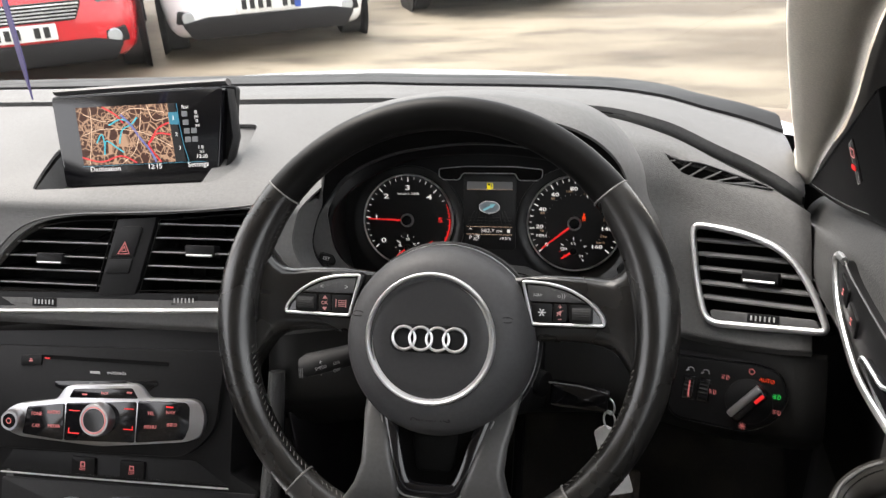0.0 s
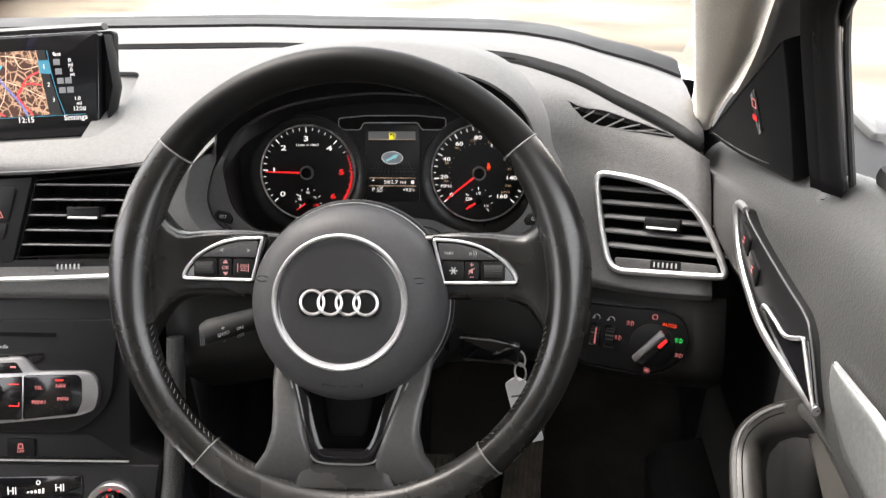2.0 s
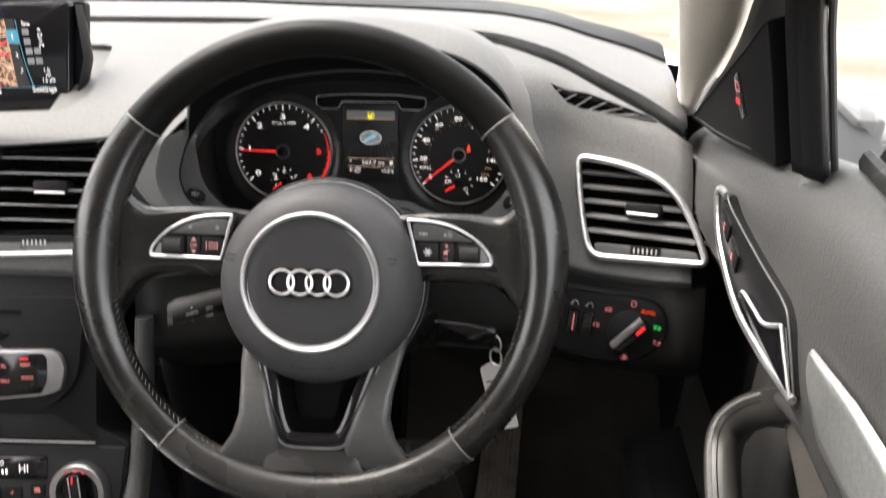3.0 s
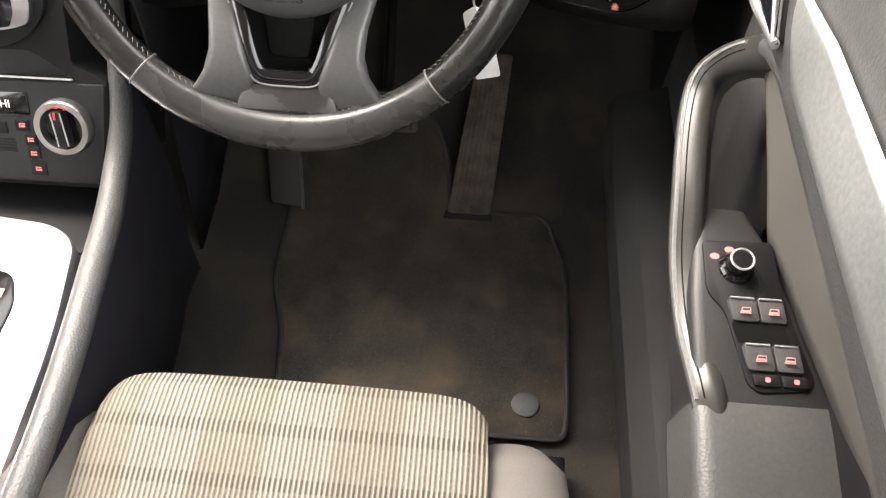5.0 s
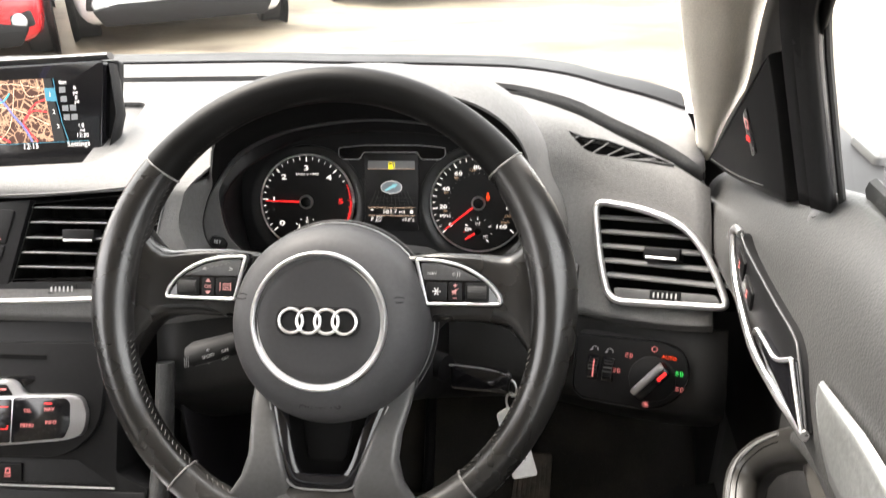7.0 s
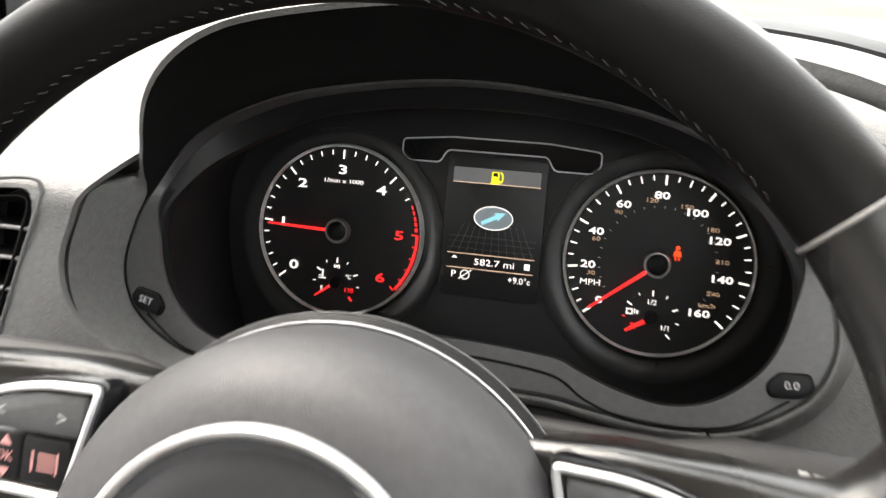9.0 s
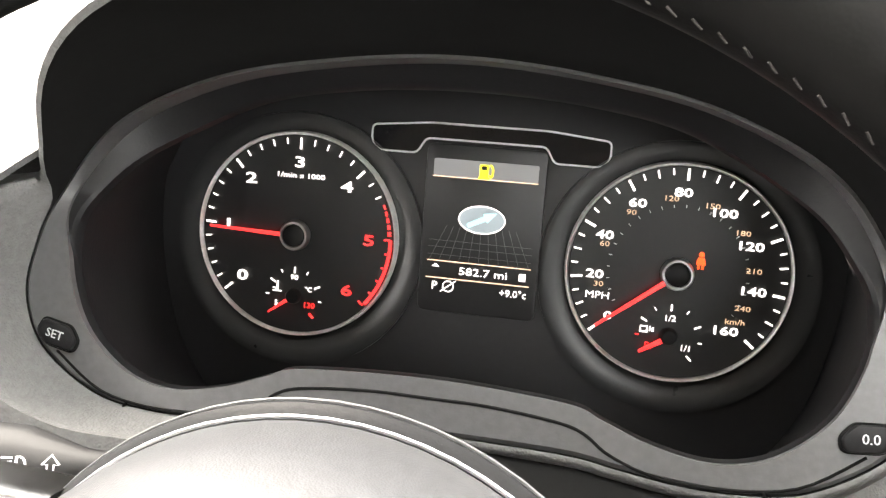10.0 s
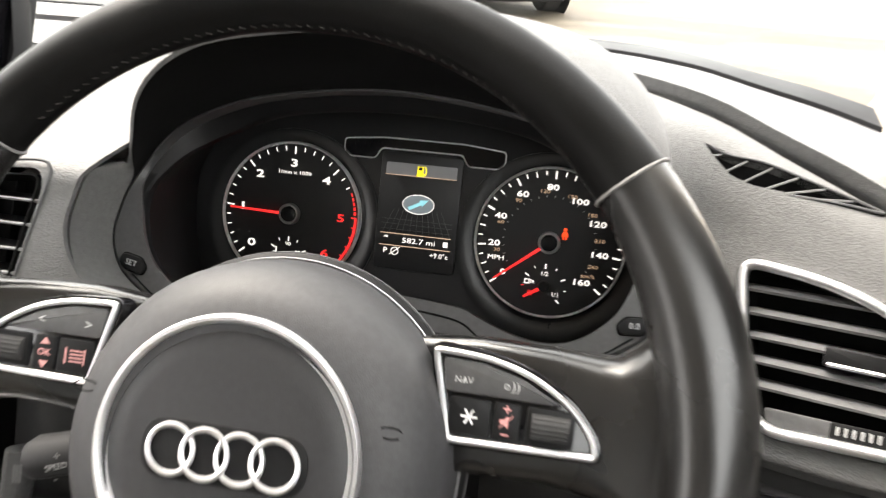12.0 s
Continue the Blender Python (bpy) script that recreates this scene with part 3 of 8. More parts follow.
# ledge under the face and the dark lower dash
bm = bmesh.new()
rows = []
for x in XS:
    y, z = section(x)[0].y, section(x)[0].z
    rows.append([Vector((x, y, z)), Vector((x, y + 0.002, z - 0.006)), Vector((x, y + 0.012, z - 0.011)), Vector((x, y + 0.03, z - 0.012))])
sheet(bm, rows)
part("ledge", bm, SOFT, dash)
bm = bmesh.new()
rows = []
for x in [-0.22 + 0.03 * k for k in range(20)]:
    y, z = section(x)[0].y, section(x)[0].z
    k = min(1, max(0, (x - 0.12) / 0.08))
    rows.append([Vector((x, y + 0.026 - 0.018 * k, z - 0.006)), Vector((x, y + 0.018 - 0.022 * k, z - 0.03)), Vector((x, y + 0.004 - 0.022 * k, z - 0.075)), Vector((x, y + 0.012 - 0.018 * k, z - 0.10)),
                 Vector((x, y + 0.06, z - 0.155)), Vector((x, y + 0.16, z - 0.21)), Vector((x, 0.62, z - 0.24))])
sheet(bm, [spline(r, 3) for r in rows])
thick(part("knee_panel", bm, LOWER, dash, "black lower panel"), 0.004, 1)
# instrument opening, its bezel outlines and the binnacle hood round it
BINN = face((-.0025, .2210, .9795), 26.3, 1.1) @ Matrix.Rotation(radians(0.7), 4, "Z")
STACK = face((-.36, .1844, 1.0055), 26.5)
VENT_R = face((.235, .265, .959), 31, 30)
HALF_IN = [(0.0, 0.0005), (0.050, -0.002), (0.064, -0.0065), (0.082, -0.0130), (0.104, -0.0165), (0.124, -0.0115), (0.142, 0.004), (0.151, 0.025), (0.1515, 0.043), (0.146, 0.058), (0.131, 0.0785), (0.092, 0.102), (0.050, 0.1115), (0.0, 0.1145)]
HALF_OUT = [(0.0, -0.0195), (0.050, -0.0200), (0.070, -0.0225), (0.090, -0.0250), (0.112, -0.0255), (0.136, -0.0215), (0.160, -0.006), (0.1695, 0.014), (0.1675, 0.034), (0.160, 0.054), (0.137, 0.087), (0.097, 0.108), (0.050, 0.1180), (0.0, 0.1220)]


def mirrored(half):
    return [Vector(p) for p in half] + [Vector((-x, y)) for x, y in half[-2:0:-1]]


WIDE = 1.045
inn, outl = ([p * WIDE for p in spline(mirrored(half), 7, True)] for half in (HALF_IN, HALF_OUT))


def ramp(v, a, b):
    t = min(1, max(0, (v - a) / (b - a)))
    return t * t * (3 - 2 * t)


def pad_height(p):
    """How far the pad's face stands out of the bezel's plane at a point of it."""
    d = 0.034
    while d > -0.12:
        w = BINN @ Vector((p.x, p.y, d))
        pts = spline(section(w.x)[:6], 5)
        for a, b in zip(pts, pts[1:]):
            if a.z <= w.z <= b.z and w.y >= a.y + (b.y - a.y) * (w.z - a.z) / max(1e-6, b.z - a.z):
                return d
        d -= 0.002
    return d


HEIGHTS = [pad_height(q) for q in offset(outl, -0.008)]


def hood_row(side, top, back, lip):
    """A line round the bezel: out of it by side (at its sides) to top (at its top) and back by back; lip is the share of the hood's overhang."""
    row = []
    for p, q, h in zip(outl, offset(outl, -1.0), HEIGHTS):
        f, g = ramp(p.y, 0.048, 0.070), ramp(p.y, 0.062, 0.118)
        n = (q - p).normalized()
        w = p + n * (side + (top - side) * g + lip * 0.016 * g)
        high = back + lip * (0.017 * f + 0.042 * g)
        s = min(1.0, max(0.0, side) / 0.008)
        low = (h + 0.0008) * s ** 1.4 - max(0.0, side - 0.008) * 0.8
        k = max(f, ramp(-h, 0.0, 0.02))
        row.append(BINN @ Vector((w.x, w.y, low * (1 - k) + high * k)))
    return row


bm = bmesh.new()
loft(bm, [hood_row(0.0004, 0.0012, 0.0008, 1.0), hood_row(0.0020, 0.0030, 0.0012, 1.03), hood_row(0.0040, 0.0080, -0.001, 1.0), hood_row(0.0062, 0.0180, -0.004, 0.88), hood_row(0.0085, 0.0310, -0.009, 0.74),
          hood_row(0.0130, 0.0450, -0.022, 0.55), hood_row(0.0210, 0.0520, -0.060, 0.30), hood_row(0.0240, 0.0480, -0.100, 0.1), hood_row(0.0240, 0.0300, -0.150, 0.0), hood_row(0.0240, 0.0100, -0.20, 0.0)], caps=False)
part("binnacle_hood", bm, SOFT, dash, "rounded hood over the instruments", sharp=70)
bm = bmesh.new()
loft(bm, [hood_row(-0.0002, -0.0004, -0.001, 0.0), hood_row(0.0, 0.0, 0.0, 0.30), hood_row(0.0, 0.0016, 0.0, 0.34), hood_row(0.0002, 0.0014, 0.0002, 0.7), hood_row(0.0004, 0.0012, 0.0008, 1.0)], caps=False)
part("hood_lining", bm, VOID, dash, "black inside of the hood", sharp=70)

# openings through the pad for the vents and the instruments
left_o = rounded([(-0.196, -0.0555), (-0.0495, -0.0550), (-0.0285, 0.0290), (-0.085, 0.0270), (-0.122, 0.0200), (-0.150, 0.0020), (-0.176, -0.0300)], [0.006, 0.002, 0.002, 0.02, 0.02, 0.02, 0.015], 4)
right_o = rounded([(-0.002, -0.0525), (0.140, -0.0460), (0.157, 0.0430), (0.020, 0.0300)], [0.002, 0.004, 0.012, 0.002], 5)
ro = rounded([(-0.0275, 0.0475), (0.0300, 0.0510), (0.0800, 0.0420), (0.1140, 0.0110), (0.1410, -0.0285), (0.0200, -0.0545), (-0.0035, -0.0130)], [0.017, 0.03, 0.03, 0.03, 0.013, 0.018, 0.03], 6)
stack_o = rounded([(-0.205, -0.0640), (0.1445, -0.0560), (0.159, 0.0440), (0.020, 0.0335), (-0.085, 0.0300), (-0.125, 0.0220), (-0.155, 0.0020), (-0.182, -0.0300)], [0.004, 0.004, 0.012, 0.02, 0.03, 0.02, 0.02, 0.02], 4)
TRAY = rounded([(-0.505, 0.222), (-0.290, 0.242), (-0.274, 0.275), (-0.298, 0.396), (-0.505, 0.396), (-0.526, 0.311)], [0.008, 0.01, 0.01, 0.012, 0.012, 0.01], 4)
cut(pad, [slab(stack_o, -0.05, 0.03, 0, STACK), slab(offset(ro, 0.0015), -0.06, 0.03, 0, VENT_R), slab(offset(outl, -0.006), -0.20, 0.06, 0, BINN),
          slab(TRAY, 0.95, 1.20)])

# ---- steering wheel: x right, y up its face, z to the driver ----
wheel = thing("steering_wheel", face((-.0040, .0169, 1.0094), 26.8, 1.1) @ Matrix.Rotation(radians(0.6), 4, "Z"), "black leather multifunction steering wheel with worn rim and chrome trim", "steering wheel")
RC, RR = Vector((-0.0010, 0.0115, -0.0295)), 0.1832
LEAN = Matrix.Rotation(radians(-2.4), 3, "X")  # the rim leans back a little more than the hub


def rim_point(a, r=RR, z=0.0):
    return LEAN @ (RC + Vector((r * math.sin(radians(a)), r * math.cos(radians(a)), z)))


def rim_width(a):
    side = max(math.exp(-((a - 80) / 26) ** 2), math.exp(-((a - 280) / 26) ** 2))
    low = math.exp(-((a - 180) / 30) ** 2)
    return 0.0148 + 0.0042 * side + 0.0022 * low, 0.0145 + 0.0026 * side + 0.001 * low


for start, stop, mat, label in ((-52.5, 51, LEATHER_SHADED, "rim leather piece, darkened to stand for shade"), (51, 139, LEATHER, "worn rim leather piece, darkened to stand for shade"),
                                (139, 219.5, LEATHER_GREY, "grey worn leather piece of the rim"), (219.5, 307.5, LEATHER, "worn rim leather piece, darkened to stand for shade")):
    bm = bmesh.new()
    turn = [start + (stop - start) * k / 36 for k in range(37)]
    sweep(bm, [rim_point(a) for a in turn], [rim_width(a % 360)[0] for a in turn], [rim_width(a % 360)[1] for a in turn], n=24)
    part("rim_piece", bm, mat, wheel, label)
for a in (51.0, 139.0, 219.5, 307.5):
    bm = bmesh.new()
    c, (w, h) = rim_point(a), rim_width(a)
    out, up_ = LEAN @ Vector((math.sin(radians(a)), math.cos(radians(a)), 0)), LEAN @ Vector((0, 0, 1))
    sweep(bm, [c + out * ((w + 0.0004) * math.cos(t)) + up_ * ((h + 0.0004) * math.sin(t)) for t in [2 * math.pi * k / 32 for k in range(32)]], 0.0008, closed=True,
          up=out.cross(up_), n=6)
    part("seam", bm, SEAM, wheel, "pale worn leather seam")
# stitches along the inside of the rim
for start, stop in ((56, 74), (100, 140), (146, 166), (194, 214), (220, 262), (286, 304), (314, 406)):
    bm = bmesh.new()
    a = start
    while a < stop:
        w, h = rim_width(a % 360)
        high = start > 280 or stop < 80
        if high:
            p, q = rim_point(a, RR - w * 0.955, h * 0.30), rim_point(a + 0.8, RR - w * 0.985, h * 0.20)
        else:
            p, q = rim_point(a, RR - w * 0.915, h * 0.42), rim_point(a + 1.1, RR - w * 0.985, h * 0.18)
        sweep(bm, [p, q], 0.0003 if high else 0.00036, n=5)
        a += 1.75
    part("stitching", bm, DARK_THREAD if start > 280 or stop < 80 else THREAD, wheel, "hand stitching along the rim")
# hub with airbag cover
bm = bmesh.new()
lathe(bm, [(0.0505, -0.0030), (0.0515, -0.0004), (0.056, -0.0006), (0.066, -0.0045), (0.0745, -0.012), (0.0793, -0.022), (0.0810, -0.034), (0.0819, -0.043), (0.0820, -0.050), (0.0800, -0.0505)], 72,
      Matrix.Translation((0.002, -0.0035, 0)))
part("airbag_cover", bm, AIRBAG, wheel, "round dark grey airbag cover")
bm = bmesh.new()
lathe(bm, [(0.001, -0.0002), (0.040, 0.0002), (0.0485, -0.0006), (0.0512, -0.0026), (0.0514, -0.006)], 72)
part("airbag_centre", bm, AIRBAG_CENTRE, wheel, "darker disc inside the chrome ring")
bm = bmesh.new()
lathe(bm, [(0.0795, -0.051), (0.0832, -0.0525), (0.0852, -0.0545), (0.0854, -0.058), (0.080, -0.064), (0.074, -0.078), (0.05, -0.09)], 64, Matrix.Translation((0.002, -0.0035, 0)))
part("hub_ring", bm, HARD, wheel, "black collar round the hub")
for r, z, w, mat, label in ((0.0826, -0.0508, 0.0006, ALU, "fine silver edge of the airbag cover"), (0.0855, -0.0560, 0.0005, SATIN, "grey outer edge of the collar")):
    bm = bmesh.new()
    sweep(bm, [Vector((0.002 + r * math.cos(t), -0.0035 + r * math.sin(t), z)) for t in [2 * math.pi * q / 72 for q in range(72)]], w, closed=True, n=6)
    part("cover_edge", bm, mat, wheel, label)
bm = bmesh.new()
lathe(bm, [(0.0508, -0.001), (0.0512, 0.0012), (0.0522, 0.0022), (0.0535, 0.0022), (0.0545, 0.0010), (0.0548, -0.002)], 72)
part("trim_ring", bm, CHROME, wheel, "satin chrome ring")
for k in range(4):
    cx = -0.0213 + 0.0142 * k
    bm = bmesh.new()
    sweep(bm, [Vector((cx + 0.0094 * math.cos(t), 0.0094 * math.sin(t), 0.0016 + (0.0004 if k % 2 else 0))) for t in [2 * math.pi * q / 32 for q in range(32)]], 0.00125, 0.0011, closed=True, n=8)
    part("badge_ring", bm, CHROME, wheel, "chrome badge ring")
bm = bmesh.new()
prism(bm, rounded([(-0.034, -0.0115), (0.034, -0.0115), (0.034, 0.0115), (-0.034, 0.0115)], 0.011, 6), -0.001, 0.0008, 0.0003)
part("badge_seat", bm, HARD, wheel)
letters("airbag_lettering", "AIRBAG", 0.0075, 0.002, -0.0655, -0.0037, HARD, wheel, squeeze=1.3)
for sx in (-1, 1):
    bm = bmesh.new()
    ribbon(bm, [Vector((sx * 0.063, 0.018)) + Vector((0.005 * math.cos(t), 0.0022 * math.sin(t))) for t in [math.pi * 0.15 + 1.6 * math.pi * q / 12 for q in range(13)]], 0.0007, -0.0028)
    part("horn_symbol", bm, HARD, wheel)
# side spokes with button pods
for sx in (-1, 1):
    bm = bmesh.new()
    rings = []
    for x, lo, hi, zf, zb, r in ((0.062, -0.003, 0.0530, -0.046, -0.070, 0.007), (0.088, -0.001, 0.0560, -0.0375, -0.066, 0.008), (0.119, 0.000, 0.0555, -0.0355, -0.064, 0.010), (0.138, -0.003, 0.0540, -0.0345, -0.062, 0.0125), (0.1460, -0.006, 0.0550, -0.0325, -0.062, 0.0145),
                                 (0.1530, -0.012, 0.0610, -0.0305, -0.062, 0.0155), (0.1600, -0.022, 0.0700, -0.0290, -0.060, 0.0150), (0.1660, -0.034, 0.0800, -0.0290, -0.056, 0.0130), (0.1720, -0.046, 0.0900, -0.0310, -0.052, 0.0100), (0.1770, -0.060, 0.1010, -0.0340, -0.048, 0.0065)):
        rings.append([Vector((sx * x, q.y, q.x)) for q in rounded([(zb, lo), (zf, lo), (zf, hi), (zb, hi)], r, 7)])
    loft(bm, rings)
    part("side_spoke", bm, LEATHER, wheel, "black worn leather spoke with thumb rest")
    pod = [(0.0675, 0.0495), (0.0765, 0.0125), (0.1360, 0.0135), (0.1345, 0.0215), (0.1250, 0.0335), (0.1080, 0.0440), (0.0900, 0.0485)]
    pod = rounded([(sx * x, y) for x, y in pod], [0.004, 0.003, 0.006, 0.004, 0.008, 0.01, 0.008], 4)
    bm = bmesh.new()
    prism(bm, offset(pod, -0.0015), -0.012, -0.0012, 0.0012)
    base = part("button_pod", bm, GLOSS, wheel, "glossy black button panel")
    bm = bmesh.new()
    band(bm, pod, 0.0024, -0.004, 0.0014, 0.0008)
    part("pod_trim", bm, CHROME, base, "satin chrome surround")
    up = [Vector((sx * 0.0745, 0.0325)), Vector((sx * 0.1205, 0.0325)), Vector((sx * 0.104, 0.0410)), Vector((sx * 0.0885, 0.0450)), Vector((sx * 0.0725, 0.0457))]
    bm = bmesh.new()
    prism(bm, rounded(up, 0.002, 3), -0.003, 0.0004, 0.0006)
    key = part("button", bm, SATIN, base, "grey rocker with printed symbols")
    x0 = sx * 0.0855
    for dx, txt, size in (((-0.004, "<", 0.006), (0.018, ">", 0.006)) if sx < 0 else ((-0.004, "NAV", 0.0036), (0.0165, "))", 0.0052), (0.0130, "o", 0.0050), (-0.0038, "i", 0.0042))):
        letters("symbol", txt, size, x0 + (dx if sx > 0 else dx - 0.013), 0.0375, 0.0006, PRINT, key)
    for w, cx in ((0.0165, 0.0850), (0.0105, 0.0995), (0.0185, 0.1165)):
        bm = bmesh.new()
        prism(bm, rect(w, 0.0145, 0.0015, sx * cx, 0.0236), -0.003, 0.0002, 0.0006)
        key = part("button", bm, HARD, base, "black push button")
        if cx == 0.0850:
            if sx < 0:
                bm = bmesh.new()
                for q in range(4):
                    prism(bm, rect(0.006, 0.0006, 0, sx * cx + 0.0006, 0.0214 + 0.0015 * q), 0.0001, 0.0004)
                for q in (-1, 1):
                    prism(bm, rect(0.0007, 0.0066, 0, sx * cx + q * 0.0044, 0.0236), 0.0001, 0.0004)
                part("symbol", bm, LIT_PINK, key)
            else:
                bm = bmesh.new()
                for q in range(3):
                    prism(bm, rect(0.0064, 0.0008), 0.0, 0.0004, 0, Matrix.Translation((sx * cx, 0.0236, 0.0001)) @ pose(0, 0, 0, 0, 0, 60 * q))
                part("symbol", bm, WHITE_PRINT, key)
        elif cx == 0.0995:
            bm = bmesh.new()
            if sx < 0:
                for y, q in ((0.0286, 1), (0.0186, -1)):
                    prism(bm, [Vector((sx * cx - 0.0022 * q, y - 0.0014 * q)), Vector((sx * cx + 0.0022 * q, y - 0.0014 * q)), Vector((sx * cx, y + 0.0016 * q))], 0.0001, 0.0004)
                letters("symbol", "OK", 0.0042, sx * cx, 0.0236, 0.0004, LIT_PINK, key)
            else:
                for y in (0.0286, 0.0186):
                    prism(bm, rect(0.0030, 0.0006, 0, sx * cx, y), 0.0001, 0.0004)
                prism(bm, rect(0.0006, 0.0030, 0, sx * cx, 0.0286), 0.0001, 0.0004)
                prism(bm, [Vector((sx * cx + x, 0.0236 + y)) for x, y in ((-0.0024, -0.0008), (-0.0010, -0.0008), (0.0008, -0.0024), (0.0008, 0.0024), (-0.0010, 0.0008), (-0.0024, 0.0008))], 0.0001, 0.0004)
                ribbon(bm, [(sx * cx - 0.0026, 0.0210), (sx * cx + 0.0026, 0.0262)], 0.0004, 0.0004)
            part("symbol", bm, LIT_PINK, key)
        else:
            bm = bmesh.new()
            sweep(bm, [Vector((sx * cx - 0.0072, 0.0236, -0.0015)), Vector((sx * cx + 0.0072, 0.0236, -0.0015))], 0.0052, 0.0050, n=18)
            for q in range(7):
                a = radians(30 + 20 * q)
                sweep(bm, [Vector((sx * cx + e * 0.0068, 0.0236 + 0.0051 * math.cos(a), -0.0015 + 0.0049 * math.sin(a))) for e in (-1, 1)], 0.0005, n=5)
            part("scroll_roller", bm, RUBBER, key, "ribbed scroll roller")
# the pods stand behind the domed hub
POD = Matrix.Translation((0, 0, -0.0315)) @ Matrix.Diagonal((1.036, 1.03, 1, 1))
for base in [ob for ob in wheel.children if ob.name.startswith("button_pod")]:
    for ob in [base] + list(base.children_recursive):
        ob.data.transform(POD)
# two lower spokes with a glossy U-shaped insert
for sx in (-1, 1):
    bm = bmesh.new()
    rings = []
    for y, xo, xi, zf in ((-0.045, 0.066, 0.046, -0.034), (-0.066, 0.0635, 0.0425, -0.018), (-0.085, 0.0600, 0.0375, -0.008), (-0.105, 0.0590, 0.0310, -0.004), (-0.122, 0.064, 0.0250, -0.005), (-0.134, 0.072, 0.0240, -0.0070), (-0.146, 0.084, 0.0200, -0.0120), (-0.156, 0.094, 0.0160, -0.020)):
        ring = rounded([(xi, zf - 0.016), (xo, zf - 0.016), (xo, zf), (xi, zf)], 0.0065, 4)
        rings.append([Vector((sx * q.x + 0.006 * (1 - min(1, abs(y) / 0.13)), y, q.y)) for q in ring])
    loft(bm, rings)
    part("lower_spoke", bm, SPOKE, wheel, "satin grey lower spoke")
bm = bmesh.new()
u_out = rounded([(-0.048, -0.066), (-0.0275, -0.1335), (0.0295, -0.1335), (0.052, -0.066)], [0.003, 0.008, 0.008, 0.003], 4)
prism(bm, u_out, -0.040, -0.030, 0.001)
ins = part("spoke_insert", bm, VOID, wheel, "black recess between the lower spokes")
bm = bmesh.new()
path = [(-0.0380, -0.066, -0.022), (-0.0310, -0.090, -0.014), (-0.0255, -0.110, -0.0115), (-0.0210, -0.1200, -0.0115), (-0.0140, -0.1240, -0.0115), (0.001, -0.1246, -0.0115), (0.016, -0.1240, -0.0115), (0.0230, -0.1200, -0.0115), (0.0285, -0.110, -0.0115), (0.0350, -0.090, -0.014), (0.0430, -0.066, -0.022)]
sweep(bm, spline(path, 4), 0.0062, 0.005, n=10)
part("gloss_trim", bm, GLOSS, ins, "glossy black U-shaped trim")
bm = bmesh.new()
sweep(bm, spline([Vector((0.001 + (p[0] - 0.001) * 1.17, p[1] - 0.0052 * min(1, max(0, (-0.100 - p[1]) / 0.02)), p[2] + 0.0040)) for p in path], 4), 0.0007, n=6)
part("trim_edge", bm, ALU, ins, "thin silver edge")
bm = bmesh.new()
prism(bm, rounded([(-0.032, -0.1290), (0.034, -0.1290), (0.044, -0.1530), (-0.042, -0.1530)], 0.006, 4), -0.026, -0.0076, 0.0035)
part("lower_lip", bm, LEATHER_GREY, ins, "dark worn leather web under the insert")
bm = bmesh.new()
prism(bm, rounded([(-0.021, -0.070), (-0.015, -0.112), (0.016, -0.112), (0.023, -0.070)], 0.006, 4), -0.045, -0.024, 0.003)
part("inner_panel", bm, VOID, ins)

LOW_SPOKES = Matrix.Translation((0, 0, -0.008)) @ Matrix.Diagonal((1.034, 1.034, 1, 1))
for base in [ob for ob in wheel.children if ob.name.startswith(("lower_spoke", "spoke_insert"))]:
    for ob in [base] + list(base.children_recursive):
        ob.data.transform(LOW_SPOKES)

# ---- instruments ----
CLUSTER = face((-.0004, .3402, .9759), 18.6, 1.0) @ Matrix.Rotation(radians(0.6), 4, "Z")
cluster = thing("instrument_cluster", CLUSTER, "lit instrument cluster with two round dials and a centre display", "instrument cluster")
bm = bmesh.new()
prism(bm, rounded([(-0.215, -0.135), (0.215, -0.135), (0.200, 0.065), (0.115, 0.115), (-0.115, 0.115), (-0.200, 0.065)], 0.03, 6), -0.03, -0.004, 0.002)
part("face_plate", bm, CLUSTER_PLATE, cluster)
TO_CL = CLUSTER.inverted() @ BINN
bm = bmesh.new()
deep = lambda p: -0.026 * ramp(p.y, 0.045, 0.105)
# grey surround tapers off up the sides; black above paints in the hood's shade
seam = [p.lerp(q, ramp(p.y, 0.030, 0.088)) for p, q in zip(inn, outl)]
set_back = lambda o, z, k: [TO_CL @ Vector((p.x, p.y, z + k * deep(p))) for p in o]
ls = [loop(bm, set_back(o, z, k)) for o, z, k in ((outl, -0.010, 1), (outl, -0.0004, 0), (offset(outl, 0.002), 0.0012, 0), (offset(seam, 0.0005), 0.0010, 0.6), (seam, -0.0015, 0.6), (seam, -0.008, 1))]
for a, b in zip(ls, ls[1:]):
    bridge(bm, a, b)
part("bezel", bm, SATIN, cluster, "grey satin surround of the dials")
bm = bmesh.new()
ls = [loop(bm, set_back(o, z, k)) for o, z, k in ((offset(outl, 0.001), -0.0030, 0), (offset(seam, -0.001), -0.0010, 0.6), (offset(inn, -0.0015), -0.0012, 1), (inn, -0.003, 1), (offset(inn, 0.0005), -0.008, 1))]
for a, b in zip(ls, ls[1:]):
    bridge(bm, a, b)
part("bezel_lining", bm, HARD, cluster, "black band painting the hood's shade on the surround")
bm = bmesh.new()
low = [Vector((p.x * 1.13, 0.02 + (p.y - 0.045) * (1.18 if p.y > 0.045 else 2.05), -0.004)) for p in inn]
mid = [TO_CL @ Vector((p.x, p.y, -0.005 + deep(p))) for p in inn]
